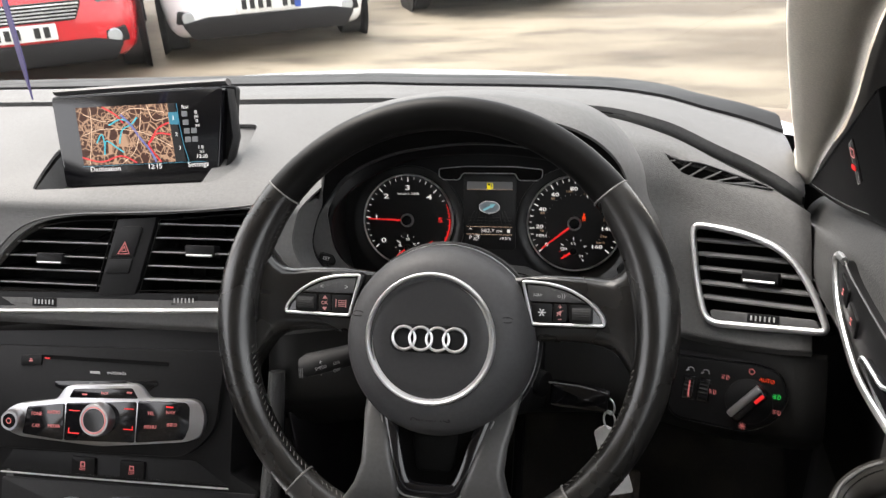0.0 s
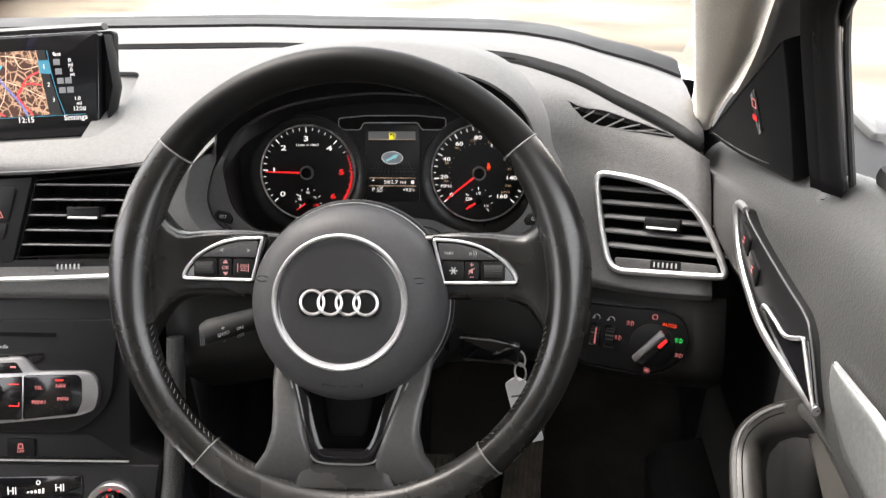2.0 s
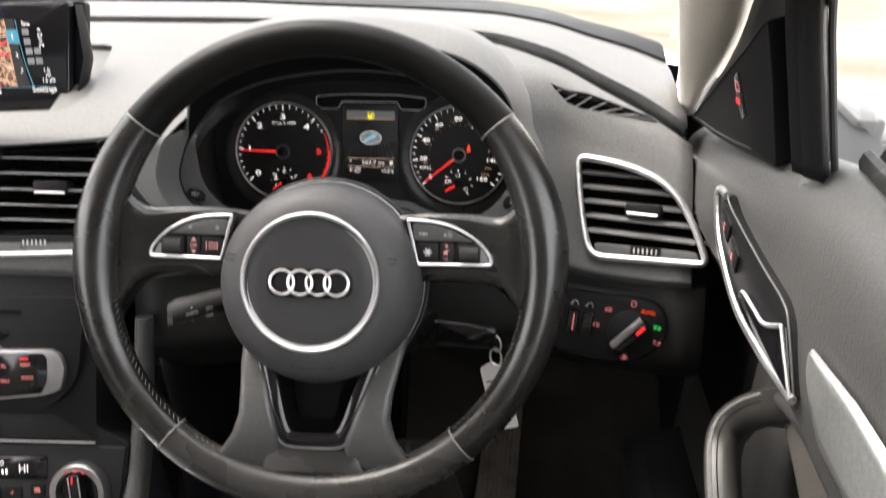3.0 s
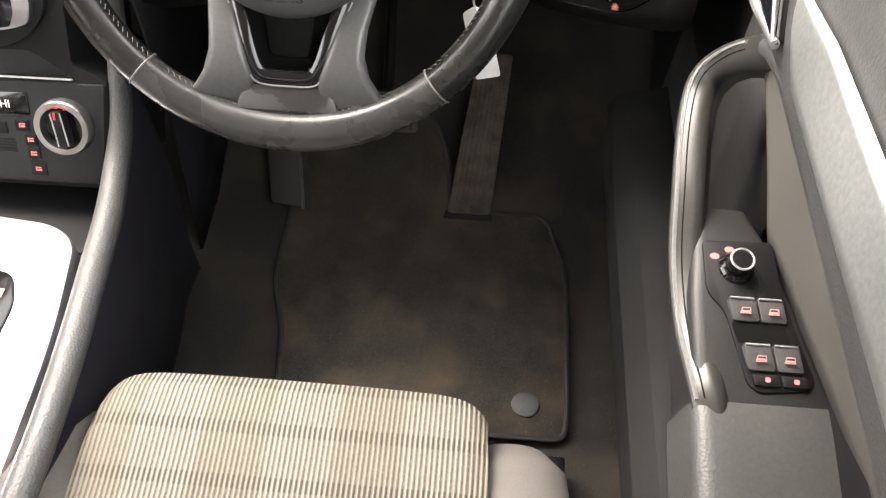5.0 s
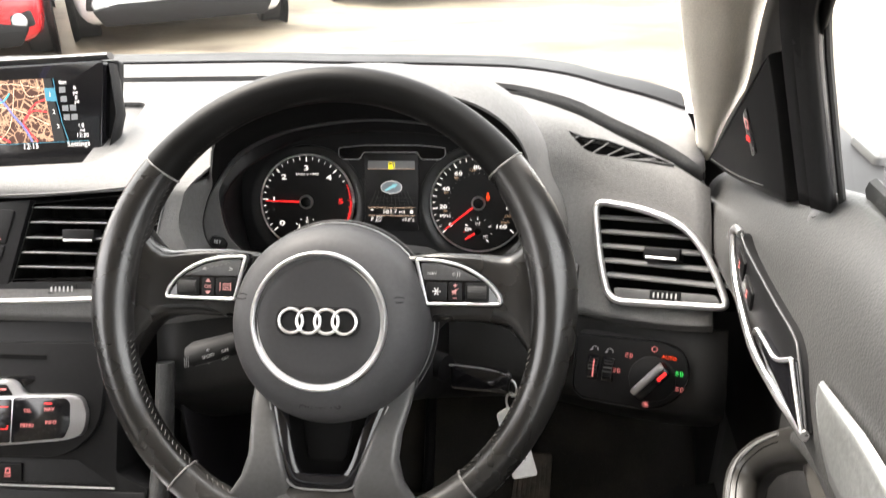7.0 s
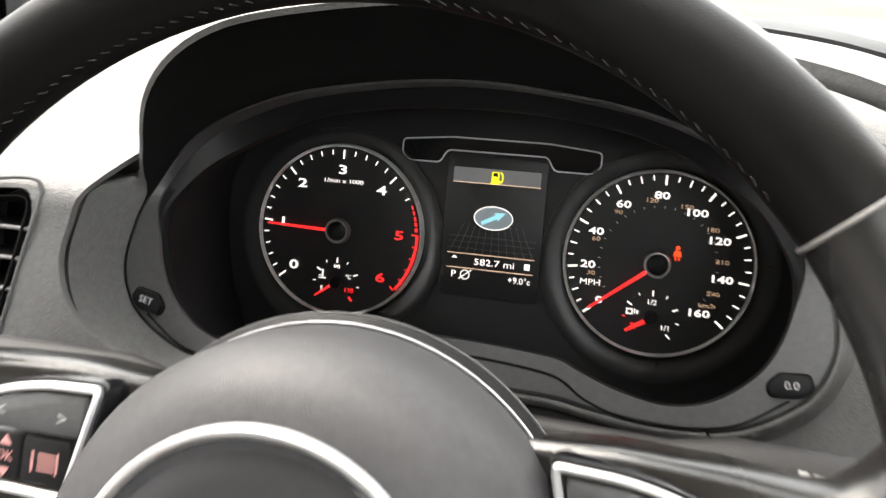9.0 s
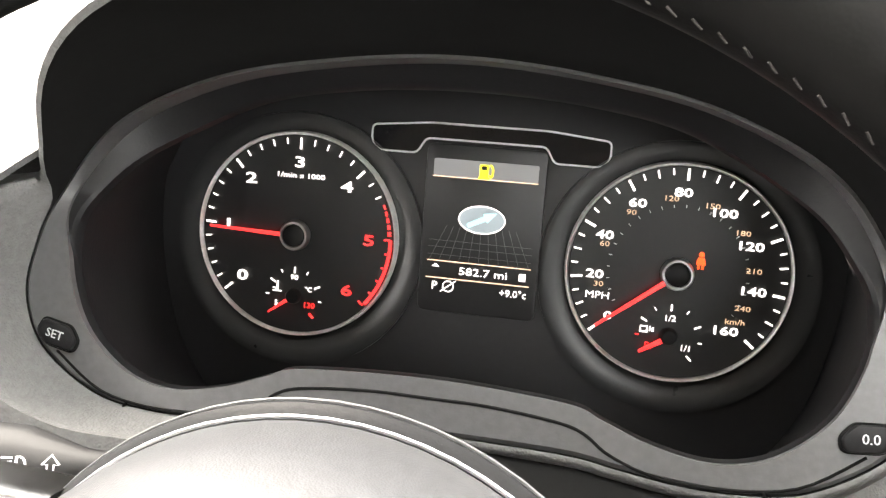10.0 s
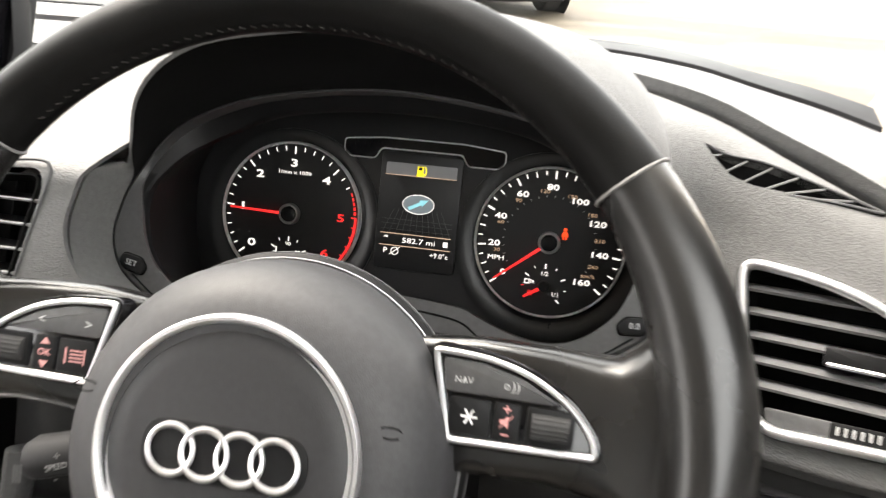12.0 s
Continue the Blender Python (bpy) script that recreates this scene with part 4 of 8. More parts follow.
rows = [[a.lerp(b, t) for a, b in zip(mid, low)] for t in (0, 0.25, 0.5, 0.75, 1)]
loft(bm, rows, caps=False)
part("recess_wall", bm, HARD, cluster, "black funnel round the dials")
# joint between the surround and the strip under it
JOINT = [(0.0, -0.0066), (0.0200, -0.0066), (0.0400, -0.0080), (0.0545, -0.0100), (0.0620, -0.0130), (0.0710, -0.0190), (0.0880, -0.0245), (0.1100, -0.0258), (0.1380, -0.0215), (0.1600, -0.0070)]
joint = spline([Vector((-x, y, 0.0010)) for x, y in JOINT[:0:-1]] + [Vector((x, y, 0.0010)) for x, y in JOINT], 5)
bm = bmesh.new()
sweep(bm, [TO_CL @ p for p in joint], 0.0007, 0.0006, n=6)
part("gap_line", bm, VOID, cluster, "black joint under the surround")
for sx in (-1, 1):
    bm = bmesh.new()
    sweep(bm, [TO_CL @ Vector((sx * 0.1262, -0.0245, 0.0012)), TO_CL @ Vector((sx * 0.1300, -0.0300, 0.0)), TO_CL @ Vector((sx * 0.1310, -0.0340, -0.002))], 0.0007, n=6)
    part("gap_line", bm, VOID, cluster, "black joint at the end of the strip")
for sx, txt, name in ((-1, "SET", "set_button"), (1, "0.0", "reset_button")):
    m = TO_CL @ Matrix.Translation((sx * 0.1600, 0.0, 0)) @ pose(0, 0, 0, 0, 0, sx * 8 - 4)
    bm = bmesh.new()
    o = rounded([(-0.0092, -0.0015), (-0.004, -0.0052), (0.0085, -0.0052), (0.0098, 0.0), (0.005, 0.0050), (-0.0075, 0.0050)], 0.0022, 3)
    prism(bm, [Vector((p.x * (1 if sx < 0 else -1), p.y)) for p in o], -0.001, 0.0040, 0.0012, m)
    b = part(name, bm, HARD, cluster, "small black push button")
    bm = bmesh.new()
    ring = [Vector((p.x * (1 if sx < 0 else -1) * 1.1, p.y * 1.12)) for p in o]
    prism(bm, ring, 0.0, 0.0022, 0.0002, m)
    part("button_gap", bm, VOID, b)
    t = letters("lettering", txt, 0.0052, 0, 0, 0.0041, PRINT, b)
    t.data.transform(m)


def polar(cx, r, a, z=0.0):
    """a in degrees clockwise from the top."""
    return Vector((cx + r * math.sin(radians(a)), r * math.cos(radians(a)), z))


def ticks(bm, cx, cy, r, marks, z=0.0012):
    for a, length, width in marks:
        d = Vector((math.sin(radians(a)), math.cos(radians(a))))
        ribbon(bm, [Vector((cx, cy)) + d * r, Vector((cx, cy)) + d * (r - length)], width, z)


def scale(parent, cx, r, marks):
    """Each stroke of a dial's scale is a part of its own."""
    for mark in marks:
        bm = bmesh.new()
        ticks(bm, cx, 0, r, [mark])
        part("tick", bm, LIT_WHITE, parent)


def make_dial(cx, label):
    bm = bmesh.new()
    lathe(bm, [(0.001, 0.0), (0.0535, 0.0), (0.0535, -0.006)], 72, Matrix.Translation((cx, 0, 0)))
    face_ob = part("dial", bm, DIAL, cluster, label)
    bm = bmesh.new()
    lathe(bm, [(0.0541, -0.002), (0.0543, 0.0022), (0.0547, 0.0028), (0.0551, 0.0024), (0.0554, 0.001), (0.0557, -0.004)], 80, Matrix.Translation((cx, 0, 0)))
    part("dial_ring", bm, RING, face_ob, "thin chrome ring")
    bm = bmesh.new()
    lathe(bm, [(0.0556, -0.004), (0.0600, -0.0030), (0.0655, -0.0012), (0.0690, -0.0016), (0.0696, -0.006)], 72, Matrix.Translation((cx, -0.0035, 0)))
    part("dial_dish", bm, DISH, face_ob, "clear-lacquered black dish round the dial")
    bm = bmesh.new()
    lathe(bm, [(0.0060, 0.001), (0.0063, 0.0058), (0.0074, 0.0058), (0.0080, 0.0048), (0.0082, 0.001)], 40, Matrix.Translation((cx, 0, 0)))
    part("hub_ring", bm, ALU, face_ob, "grey hub ring")
    bm = bmesh.new()
    lathe(bm, [(0.001, 0.0072), (0.0045, 0.0070), (0.0058, 0.0060), (0.0060, 0.001)], 32, Matrix.Translation((cx, 0, 0)))
    part("needle_cap", bm, HARD, face_ob)
    return face_ob


def needle(cx, cy, a, r0, r1, w, z, parent, mat=None):
    d = Vector((math.sin(radians(a)), math.cos(radians(a))))
    q = Vector((d.y, -d.x))
    c = Vector((cx, cy))
    pts = [c + d * r0 + q * w, c + d * r1 + q * (w * 0.55), c + d * r1 - q * (w * 0.55), c + d * r0 - q * w]
    part("needle", slab(pts, z, z + 0.0012, 0.0003), mat or LIT_RED, parent, "lit red needle")


# rev counter: 0 at 237 degrees, 6 at 131, clockwise
TACH = -0.0995
td = make_dial(TACH, "black rev counter dial with white figures")
rev = lambda v: -130.3 + v * 43.6
scale(td, TACH, 0.0518, [(rev(v / 5), 0.0058 if v % 5 == 0 else 0.0032, 0.0011 if v % 5 == 0 else 0.0007) for v in range(0, 23)])
bm = bmesh.new()
ribbon(bm, [polar(TACH, 0.0522, rev(5) + k * 2.35).to_2d() for k in range(0, 19)], 0.0018, 0.0012)
for v in (5.0, 5.2, 5.4, 5.6, 5.8, 6.0):
    ticks(bm, TACH, 0, 0.0520, [(rev(v), 0.0034 if v in (5.0, 6.0) else 0.0024, 0.0009)])
for k in range(5):
    ribbon(bm, [polar(TACH, 0.0516, rev(4.52) + k * 4.0).to_2d(), polar(TACH, 0.0516, rev(4.52) + k * 4.0 + 2.6).to_2d()], 0.0010 + 0.0002 * k, 0.0012)
part("red_zone", bm, LIT_RED, td, "red warning zone")
for v, txt in ((0, "0"), (2, "2"), (3, "3"), (4, "4"), (1, "1")):
    p = polar(TACH, 0.0388, rev(v))
    letters("figure", txt, 0.0080, p.x, p.y, 0.0012, LIT_WHITE, td, squeeze=1.7, bold=0.00012)
for v, txt in ((5, "5"), (6, "6")):
    p = polar(TACH, 0.0405, rev(v) + 1.5)
    letters("figure", txt, 0.0080, p.x, p.y, 0.0012, LIT_RED, td, squeeze=1.7, bold=0.00012)
letters("figure", "1/min x 1000", 0.0038, TACH + 0.001, 0.0318, 0.0012, LIT_WHITE, td, squeeze=1.35)
needle(TACH, 0, -88.5, 0.0065, 0.0475, 0.0011, 0.0045, td)
# small temperature gauge
tg = Vector((TACH + 0.0003, -0.0335))
bm = bmesh.new()
ticks(bm, tg.x, tg.y, 0.0160, [(-122, 0.0, 0.0), (-90, 0.002, 0.0005), (-58, 0.0034, 0.0008), (-29, 0.002, 0.0005), (0, 0.0034, 0.0008), (29, 0.002, 0.0005), (66, 0.0034, 0.0008), (97, 0.002, 0.0005)][1:])
part("small_scale", bm, LIT_WHITE, td)
bm = bmesh.new()
ticks(bm, tg.x, tg.y, 0.0160, [(134, 0.0034, 0.0012)])
part("small_red_mark", bm, LIT_RED, td)
letters("figure", "90", 0.0038, tg.x, tg.y + 0.0102, 0.0012, LIT_WHITE, td, squeeze=1.2)
letters("figure", "°C", 0.0038, tg.x + 0.0082, tg.y + 0.0042, 0.0012, LIT_WHITE, td)
letters("figure", "130", 0.0042, tg.x + 0.0088, tg.y - 0.0045, 0.0012, LIT_RED, td, squeeze=1.1)
letters("figure", "5", 0.0042, tg.x - 0.0098, tg.y - 0.0048, 0.0012, LIT_WHITE, td)
bm = bmesh.new()
ribbon(bm, [tg + Vector((-0.0095, 0.0075)), tg + Vector((-0.0095, 0.0025))], 0.0009, 0.0012)
ribbon(bm, [tg + Vector((-0.012, 0.0020)), tg + Vector((-0.007, 0.0020))], 0.0006, 0.0012)
ribbon(bm, [tg + Vector((-0.012, 0.0035)), tg + Vector((-0.010, 0.0035))], 0.0005, 0.0012)
part("thermometer_symbol", bm, LIT_WHITE, td)
bm = bmesh.new()
lathe(bm, [(0.001, 0.0045), (0.0034, 0.0043), (0.0042, 0.003), (0.0044, 0.001)], 28, Matrix.Translation((tg.x, tg.y, 0)))
part("small_cap", bm, HARD, td)
needle(tg.x, tg.y, -126, 0.0040, 0.0165, 0.0009, 0.0030, td)

# speedometer: 0 at -122 degrees, 160 at +128
SPD = 0.0995
sd = make_dial(SPD, "black speedometer dial with white and amber figures")
mph = lambda v: -129.5 + v * 1.620
scale(sd, SPD, 0.0522, [(mph(v), 0.0058 if v % 20 == 0 else 0.0040 if v % 10 == 0 else 0.0032, 0.0012 if v % 20 == 0 else 0.0008) for v in range(0, 161, 5)])
for v in range(0, 161, 20):
    p = polar(SPD, 0.0402 if v < 90 else 0.0368, mph(v) + (6 if v == 160 else -2 if 30 < v < 130 else 1))
    letters("figure", str(v), 0.0060, p.x, p.y, 0.0012, LIT_WHITE, sd, squeeze=1.5, bold=0.0001)
bm = bmesh.new()
ticks(bm, SPD, 0, 0.0345, [(mph(v * 0.6214), 0.0016, 0.0004) for v in range(10, 255, 10)])
part("inner_scale", bm, PRINT, sd)
for v in (30, 60, 90, 120, 150, 180, 210, 240):
    p = polar(SPD, 0.0392 - 0.0000140 * v, -103.6 + (v - 30) * 1.033)
    letters("figure", str(v), 0.0037, p.x, p.y, 0.0012, LIT_DIM, sd, squeeze=1.4)
letters("figure", "MPH", 0.0050, SPD - 0.0377, -0.0149, 0.0012, LIT_WHITE, sd, squeeze=1.25)
letters("figure", "km/h", 0.0040, SPD + 0.0301, -0.0212, 0.0012, LIT_DIM, sd, squeeze=1.2)
needle(SPD, 0, -128.5, 0.0065, 0.0480, 0.0012, 0.0045, sd)
fg = Vector((SPD - 0.0006, -0.0321))
bm = bmesh.new()
ticks(bm, fg.x, fg.y, 0.0165, [(-60, 0.0034, 0.0008), (-30, 0.002, 0.0005), (0, 0.0034, 0.0008), (32, 0.002, 0.0005), (66, 0.0034, 0.0008), (97, 0.002, 0.0005), (133, 0.0034, 0.0008)])
part("small_scale", bm, LIT_WHITE, sd)
bm = bmesh.new()
ticks(bm, fg.x, fg.y, 0.0165, [(-92, 0.002, 0.0006)])
part("small_red_mark", bm, LIT_RED, sd)
letters("figure", "1/2", 0.0043, fg.x - 0.0003, fg.y + 0.0092, 0.0012, LIT_WHITE, sd, squeeze=1.1)
letters("figure", "1/1", 0.0043, fg.x + 0.0088, fg.y - 0.0053, 0.0012, LIT_WHITE, sd, squeeze=1.1)
letters("figure", "R", 0.0052, fg.x - 0.0098, fg.y - 0.0060, 0.0012, LIT_RED, sd, squeeze=1.2)
bm = bmesh.new()
for q, w, h in (((-0.0125, 0.0040), 0.0032, 0.0006), ((-0.0125, 0.0012), 0.0040, 0.0007), ((-0.0141, 0.0026), 0.0006, 0.0034), ((-0.0109, 0.0026), 0.0006, 0.0034), ((-0.0095, 0.0030), 0.0006, 0.0026), ((-0.0080, 0.0026), 0.0010, 0.0020)):
    prism(bm, rect(w, h, 0, fg.x + q[0], fg.y + q[1]), 0.0009, 0.0012)
part("fuel_symbol", bm, LIT_WHITE, sd)
bm = bmesh.new()
lathe(bm, [(0.001, 0.0045), (0.0034, 0.0043), (0.0042, 0.003), (0.0046, 0.001)], 28, Matrix.Translation((fg.x, fg.y, 0)))
part("small_cap", bm, HARD, sd)
needle(fg.x, fg.y, -122, 0.0040, 0.0165, 0.0013, 0.0030, sd)
bm = bmesh.new()
bx, by = SPD + 0.0107, 0.0077
prism(bm, disc(0.0013, 12, bx, by + 0.0030), 0.0009, 0.0012)
prism(bm, rounded([(bx - 0.0024, by - 0.0022), (bx + 0.0024, by - 0.0022), (bx + 0.0016, by + 0.0014), (bx - 0.0016, by + 0.0014)], 0.0006, 3), 0.0009, 0.0012)
prism(bm, rect(0.0010, 0.0020, 0, bx - 0.0010, by - 0.0034), 0.0009, 0.0012)
prism(bm, rect(0.0010, 0.0020, 0, bx + 0.0010, by - 0.0034), 0.0009, 0.0012)
part("belt_warning", bm, LIT_ORANGE, sd, "orange-red seat belt warning light")

# centre display and the outlined warning bracket above it
bm = bmesh.new()
prism(bm, rect(0.0620, 0.0880, 0.004, 0, 0.0110), -0.004, 0.0004, 0.0006)
disp = part("centre_display", bm, DIAL, cluster, "black colour display between the dials")
prism_m = 0.0007
part("display_header", slab(rect(0.0540, 0.0090, 0.0012, 0, 0.0428), 0.0004, prism_m), LIT_GREY, disp, "grey header bar")
for y in (0.0382, -0.0058, -0.0149):
    bm = bmesh.new()
    ribbon(bm, [(-0.0272, y), (0.0272, y)], 0.0005, prism_m + 0.0002)
    part("display_line", bm, LIT_PALE, disp, "thin pale line")
bm = bmesh.new()
prism(bm, rect(0.0046, 0.0066, 0.0005, -0.0008, 0.0424), 0.0007, 0.0010)
prism(bm, rect(0.0058, 0.0010, 0, -0.0008, 0.0388), 0.0007, 0.0010)
ribbon(bm, spline([(0.0018, 0.0405), (0.0030, 0.0395), (0.0036, 0.0410), (0.0036, 0.0440), (0.0022, 0.0458)], 3), 0.0008, 0.0010)
part("fuel_warning", bm, LIT_YELLOW, disp, "yellow fuel pump warning symbol")
part("fuel_window", slab(rect(0.0028, 0.0022, 0, -0.0008, 0.0440), 0.0010, 0.0012), DIAL, disp)
part("compass_disc", slab(disc(0.0122, 40, 0, 0.0174, 0.0073), 0.0006, 0.0009), LIT_ELLIPSE, disp, "grey-blue oval")
bm = bmesh.new()
ribbon(bm, disc(0.0120, 40, 0, 0.0174, 0.0071), 0.0005, 0.0011, True)
part("compass_edge", bm, LIT_WHITE, disp)
am = Matrix.Translation((0, 0.0174, 0.0009)) @ pose(0, 0, 0, 0, 0, 27)
part("direction_arrow", slab([Vector(p) for p in ((-0.0080, -0.0012), (0.0020, -0.0012), (0.0020, -0.0026), (0.0085, 0.0), (0.0020, 0.0026), (0.0020, 0.0012), (-0.0080, 0.0012))], 0.0, 0.0004, 0, am), LIT_CYAN, disp, "pale cyan arrow")
bm = bmesh.new()
for k in range(-5, 6):
    ribbon(bm, [(k * 0.0036, 0.013), (k * 0.0052, -0.0052)], 0.0002, 0.0006)
for y in (-0.0025, 0.0015, 0.005):
    ribbon(bm, [(-0.027, y), (0.027, y)], 0.0002, 0.0006)
part("display_grid", bm, GREY_PRINT, disp)
letters("lettering", "582.7 mi", 0.0056, 0.0028, -0.0105, 0.0009, LIT_WHITE, disp, squeeze=1.32)
letters("lettering", "P", 0.0060, -0.0223, -0.0192, 0.0009, LIT_WHITE, disp, squeeze=1.1)
letters("lettering", "+9.0°c", 0.0054, 0.0190, -0.0196, 0.0009, LIT_WHITE, disp)
bm = bmesh.new()
ribbon(bm, disc(0.0028, 16, -0.0150, -0.0190), 0.0005, 0.0009, True)
ribbon(bm, [(-0.0190, -0.0220), (-0.0110, -0.0158)], 0.0005, 0.0009)
part("status_symbol", bm, LIT_WHITE, disp, "crossed ring symbol")
bm = bmesh.new()
prism(bm, rect(0.0034, 0.0038, 0.0003, 0.0232, -0.0104), 0.0006, 0.0009)
part("status_symbol", bm, LIT_WHITE, disp, "small square symbol")
bm = bmesh.new()
prism(bm, [Vector(p) for p in ((-0.0245, -0.0090), (-0.0205, -0.0090), (-0.0225, -0.0074))], 0.0006, 0.0009)
part("status_symbol", bm, LIT_WHITE, disp, "small arrow symbol")
bm = bmesh.new()
br = [(-0.0615, 0.0620), (-0.0615, 0.0530), (-0.0570, 0.0490), (-0.0370, 0.0490), (-0.0325, 0.0570), (0.0295, 0.0570), (0.0340, 0.0490), (0.0570, 0.0490), (0.0615, 0.0530), (0.0615, 0.0620), (0.030, 0.0650), (-0.030, 0.0650)]
bro = rounded(br, 0.0028, 4)
sweep(bm, at_z(bro, -0.002), 0.00055, 0.0006, closed=True, n=6)
part("warning_bracket", bm, CHROME, cluster, "thin silver outline over the display")
part("bracket_field", slab(offset(bro, 0.0004), -0.006, -0.0032), GLOSS, cluster)

# ---- centre stack: one leaning plane, x right, y up, z to the driver ----

def bars(bm, marks, z):
    for x, y, w, h in marks:
        prism(bm, rect(w, h, 0, x, y), z - 0.0003, z)
    return bm


def air_vent(name, m, outline, label, frame_width=0.0035):
    """A vent: a frame, a dark box behind, level slats, a sliding tab and a ribbed wheel."""
    v = thing(name, m, label, "air vent", group="dashboard air vents")
    bm = bmesh.new()
    prism(bm, offset([Vector(p) for p in outline], frame_width * 0.8), -0.045, -0.034)
    part("vent_box", bm, VOID, v)
    bm = bmesh.new()
    o = [Vector(p) for p in outline]
    band(bm, offset(o, frame_width * 0.6), 0.001, -0.04, -0.002)
    part("vent_lining", bm, VOID, v)
    return v


def slat_between(xa, xb, y, v, droop=0.0, depth=0.020):
    bm = bmesh.new()
    rings = []
    for x, yy in ((xa, y), ((xa + xb) / 2, y + droop), (xb, y)):
        rings.append([Vector((x, yy + dy, z)) for dy, z in ((-0.0008, -0.005), (0.0006, -0.0040), (0.0050, -0.005 - depth), (0.0036, -0.0055 - depth))])
    loft(bm, rings)
    s = part("slat", bm, HARD, v)
    # the slat's bright front edge is painted as a paler strip
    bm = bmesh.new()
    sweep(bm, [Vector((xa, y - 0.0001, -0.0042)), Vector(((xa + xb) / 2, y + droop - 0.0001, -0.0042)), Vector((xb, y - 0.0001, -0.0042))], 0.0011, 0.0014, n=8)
    part("slat_edge", bm, SLAT, s, "pale strip painting the lit front edge")
    return s


def tab_on(v, x, y, w, silver=True):
    bm = bmesh.new()
    prism(bm, rect(w, 0.0125, 0.0015, x, y + 0.0015), -0.014, 0.0005, 0.0012)
    t = part("tab", bm, HARD, v, "sliding vent tab")
    bm = bmesh.new()
    sweep(bm, [Vector((x - w * 0.44, y - 0.0033, 0.0008)), Vector((x + w * 0.44, y - 0.0033, 0.0008))], 0.0013, 0.0012, n=8)
    part("tab_strip", bm, CHROME, t, "chrome strip")


def wheel_on(v, x, y, w=0.030, angle=0.0):
    m = Matrix.Translation((x, y, 0)) @ pose(0, 0, 0, 0, 0, angle)
    bm = bmesh.new()
    prism(bm, rect(w, 0.0095, 0.001), -0.006, -0.0006, 0.0004, m)
    t = part("thumbwheel", bm, HARD, v, "ribbed thumbwheel")
    bm = bmesh.new()
    for k in range(6):
        prism(bm, rect(0.0016, 0.0050, 0, -w * 0.36 + k * w * 0.144, 0), -0.003, 0.0003, 0.0003, m)
    part("rib", bm, PRINT, t)


# pair of centre vents with the hazard switch between
TOP, LOW = 0.0385, -0.0545
vent = air_vent("air_vent", STACK, left_o, "black slatted centre air vent with a chrome-tipped tab")
for y in (0.0155, 0.0000, -0.0155, -0.0310, -0.0460):
    xl = -0.120 if y > 0.01 else -0.146 if y > -0.005 else -0.160 if y > -0.02 else -0.173 if y > -0.04 else -0.184
    slat_between(xl - 0.006, -0.0510 + (y - LOW) * 0.25, y, vent)
tab_on(vent, -0.1085, -0.0195, 0.0330)
wheel_on(vent, -0.113, -0.0665)
vent = air_vent("air_vent", STACK, right_o, "black slatted centre air vent with a chrome-tipped tab")
for y in (0.0205, 0.0055, -0.0100, -0.0250, -0.0395):
    slat_between(0.0005 + (y - LOW) * 0.25, 0.141 + (y + 0.045) * 0.19, y + 0.003, vent)
for k in range(6):
    bm = bmesh.new()
    x = 0.028 + 0.0185 * k
    prism(bm, [Vector(p) for p in ((x - 0.0006, -0.048), (x + 0.0006, -0.048), (x + 0.0006, 0.036), (x - 0.0006, 0.036))], -0.040, -0.026)
    part("vane", bm, VOID, vent)
tab_on(vent, 0.0705, -0.0060, 0.0335)
wheel_on(vent, 0.0545, -0.0580, angle=2)
hz = thing("hazard_switch", STACK, "black hazard light switch with a lit red triangle", "switch")
bm = bmesh.new()
prism(bm, rounded([(-0.0485, -0.0570), (-0.0035, -0.0545), (0.0185, 0.0305), (-0.0275, 0.0270)], 0.001, 2), -0.01, -0.0008, 0.0006)
part("panel", bm, HARD, hz)
bm = bmesh.new()
prism(bm, rounded([(-0.0340, -0.0150), (-0.0060, -0.0135), (0.0030, 0.0185), (-0.0010, 0.0205), (-0.0200, 0.0195), (-0.0240, 0.0170)], 0.002, 3), -0.001, 0.0012, 0.0008)
bt = part("button", bm, HARD, hz, "hazard button")
bm = bmesh.new()
sweep(bm, [Vector((-0.0245, -0.0105, 0.0014)), Vector((-0.0110, -0.0100, 0.0014)), Vector((-0.0165, 0.0020, 0.0014))], 0.0008, 0.0004, closed=True, n=6)
sweep(bm, [Vector((-0.0208, -0.0078, 0.0014)), Vector((-0.0148, -0.0076, 0.0014)), Vector((-0.0170, -0.0022, 0.0014))], 0.0006, 0.0004, closed=True, n=6)
part("triangle", bm, LIT_SYMBOL, bt, "lit red triangle")
bm = bmesh.new()
prism(bm, rounded([(-0.0395, -0.0330), (-0.0115, -0.0315), (-0.0070, -0.0160), (-0.0345, -0.0170)], 0.002, 3), -0.001, 0.0008, 0.0006)
part("blank_button", bm, HARD, hz)
# trim lines over and under the vents, swept along the dash to the passenger side
trim = thing("vent_trim", STACK, "long satin chrome trim strips above and below the centre vents", "trim")
bm = bmesh.new()
sweep(bm, spline([(-0.215, -0.075, 0.002), (-0.196, -0.045, 0.002), (-0.176, -0.0150, 0.002), (-0.150, 0.0120, 0.002), (-0.118, 0.0255, 0.002), (-0.075, 0.0315, 0.002), (-0.030, 0.0335, 0.002), (0.050, 0.0375, 0.002), (0.110, 0.0430, 0.002), (0.1520, 0.0485, 0.001), (0.1610, 0.0440, 0.0), (0.1600, 0.0330, 0.0), (0.1540, 0.0060, 0.0), (0.1440, -0.0450, 0.0)], 5), 0.0011, 0.0014, n=8)
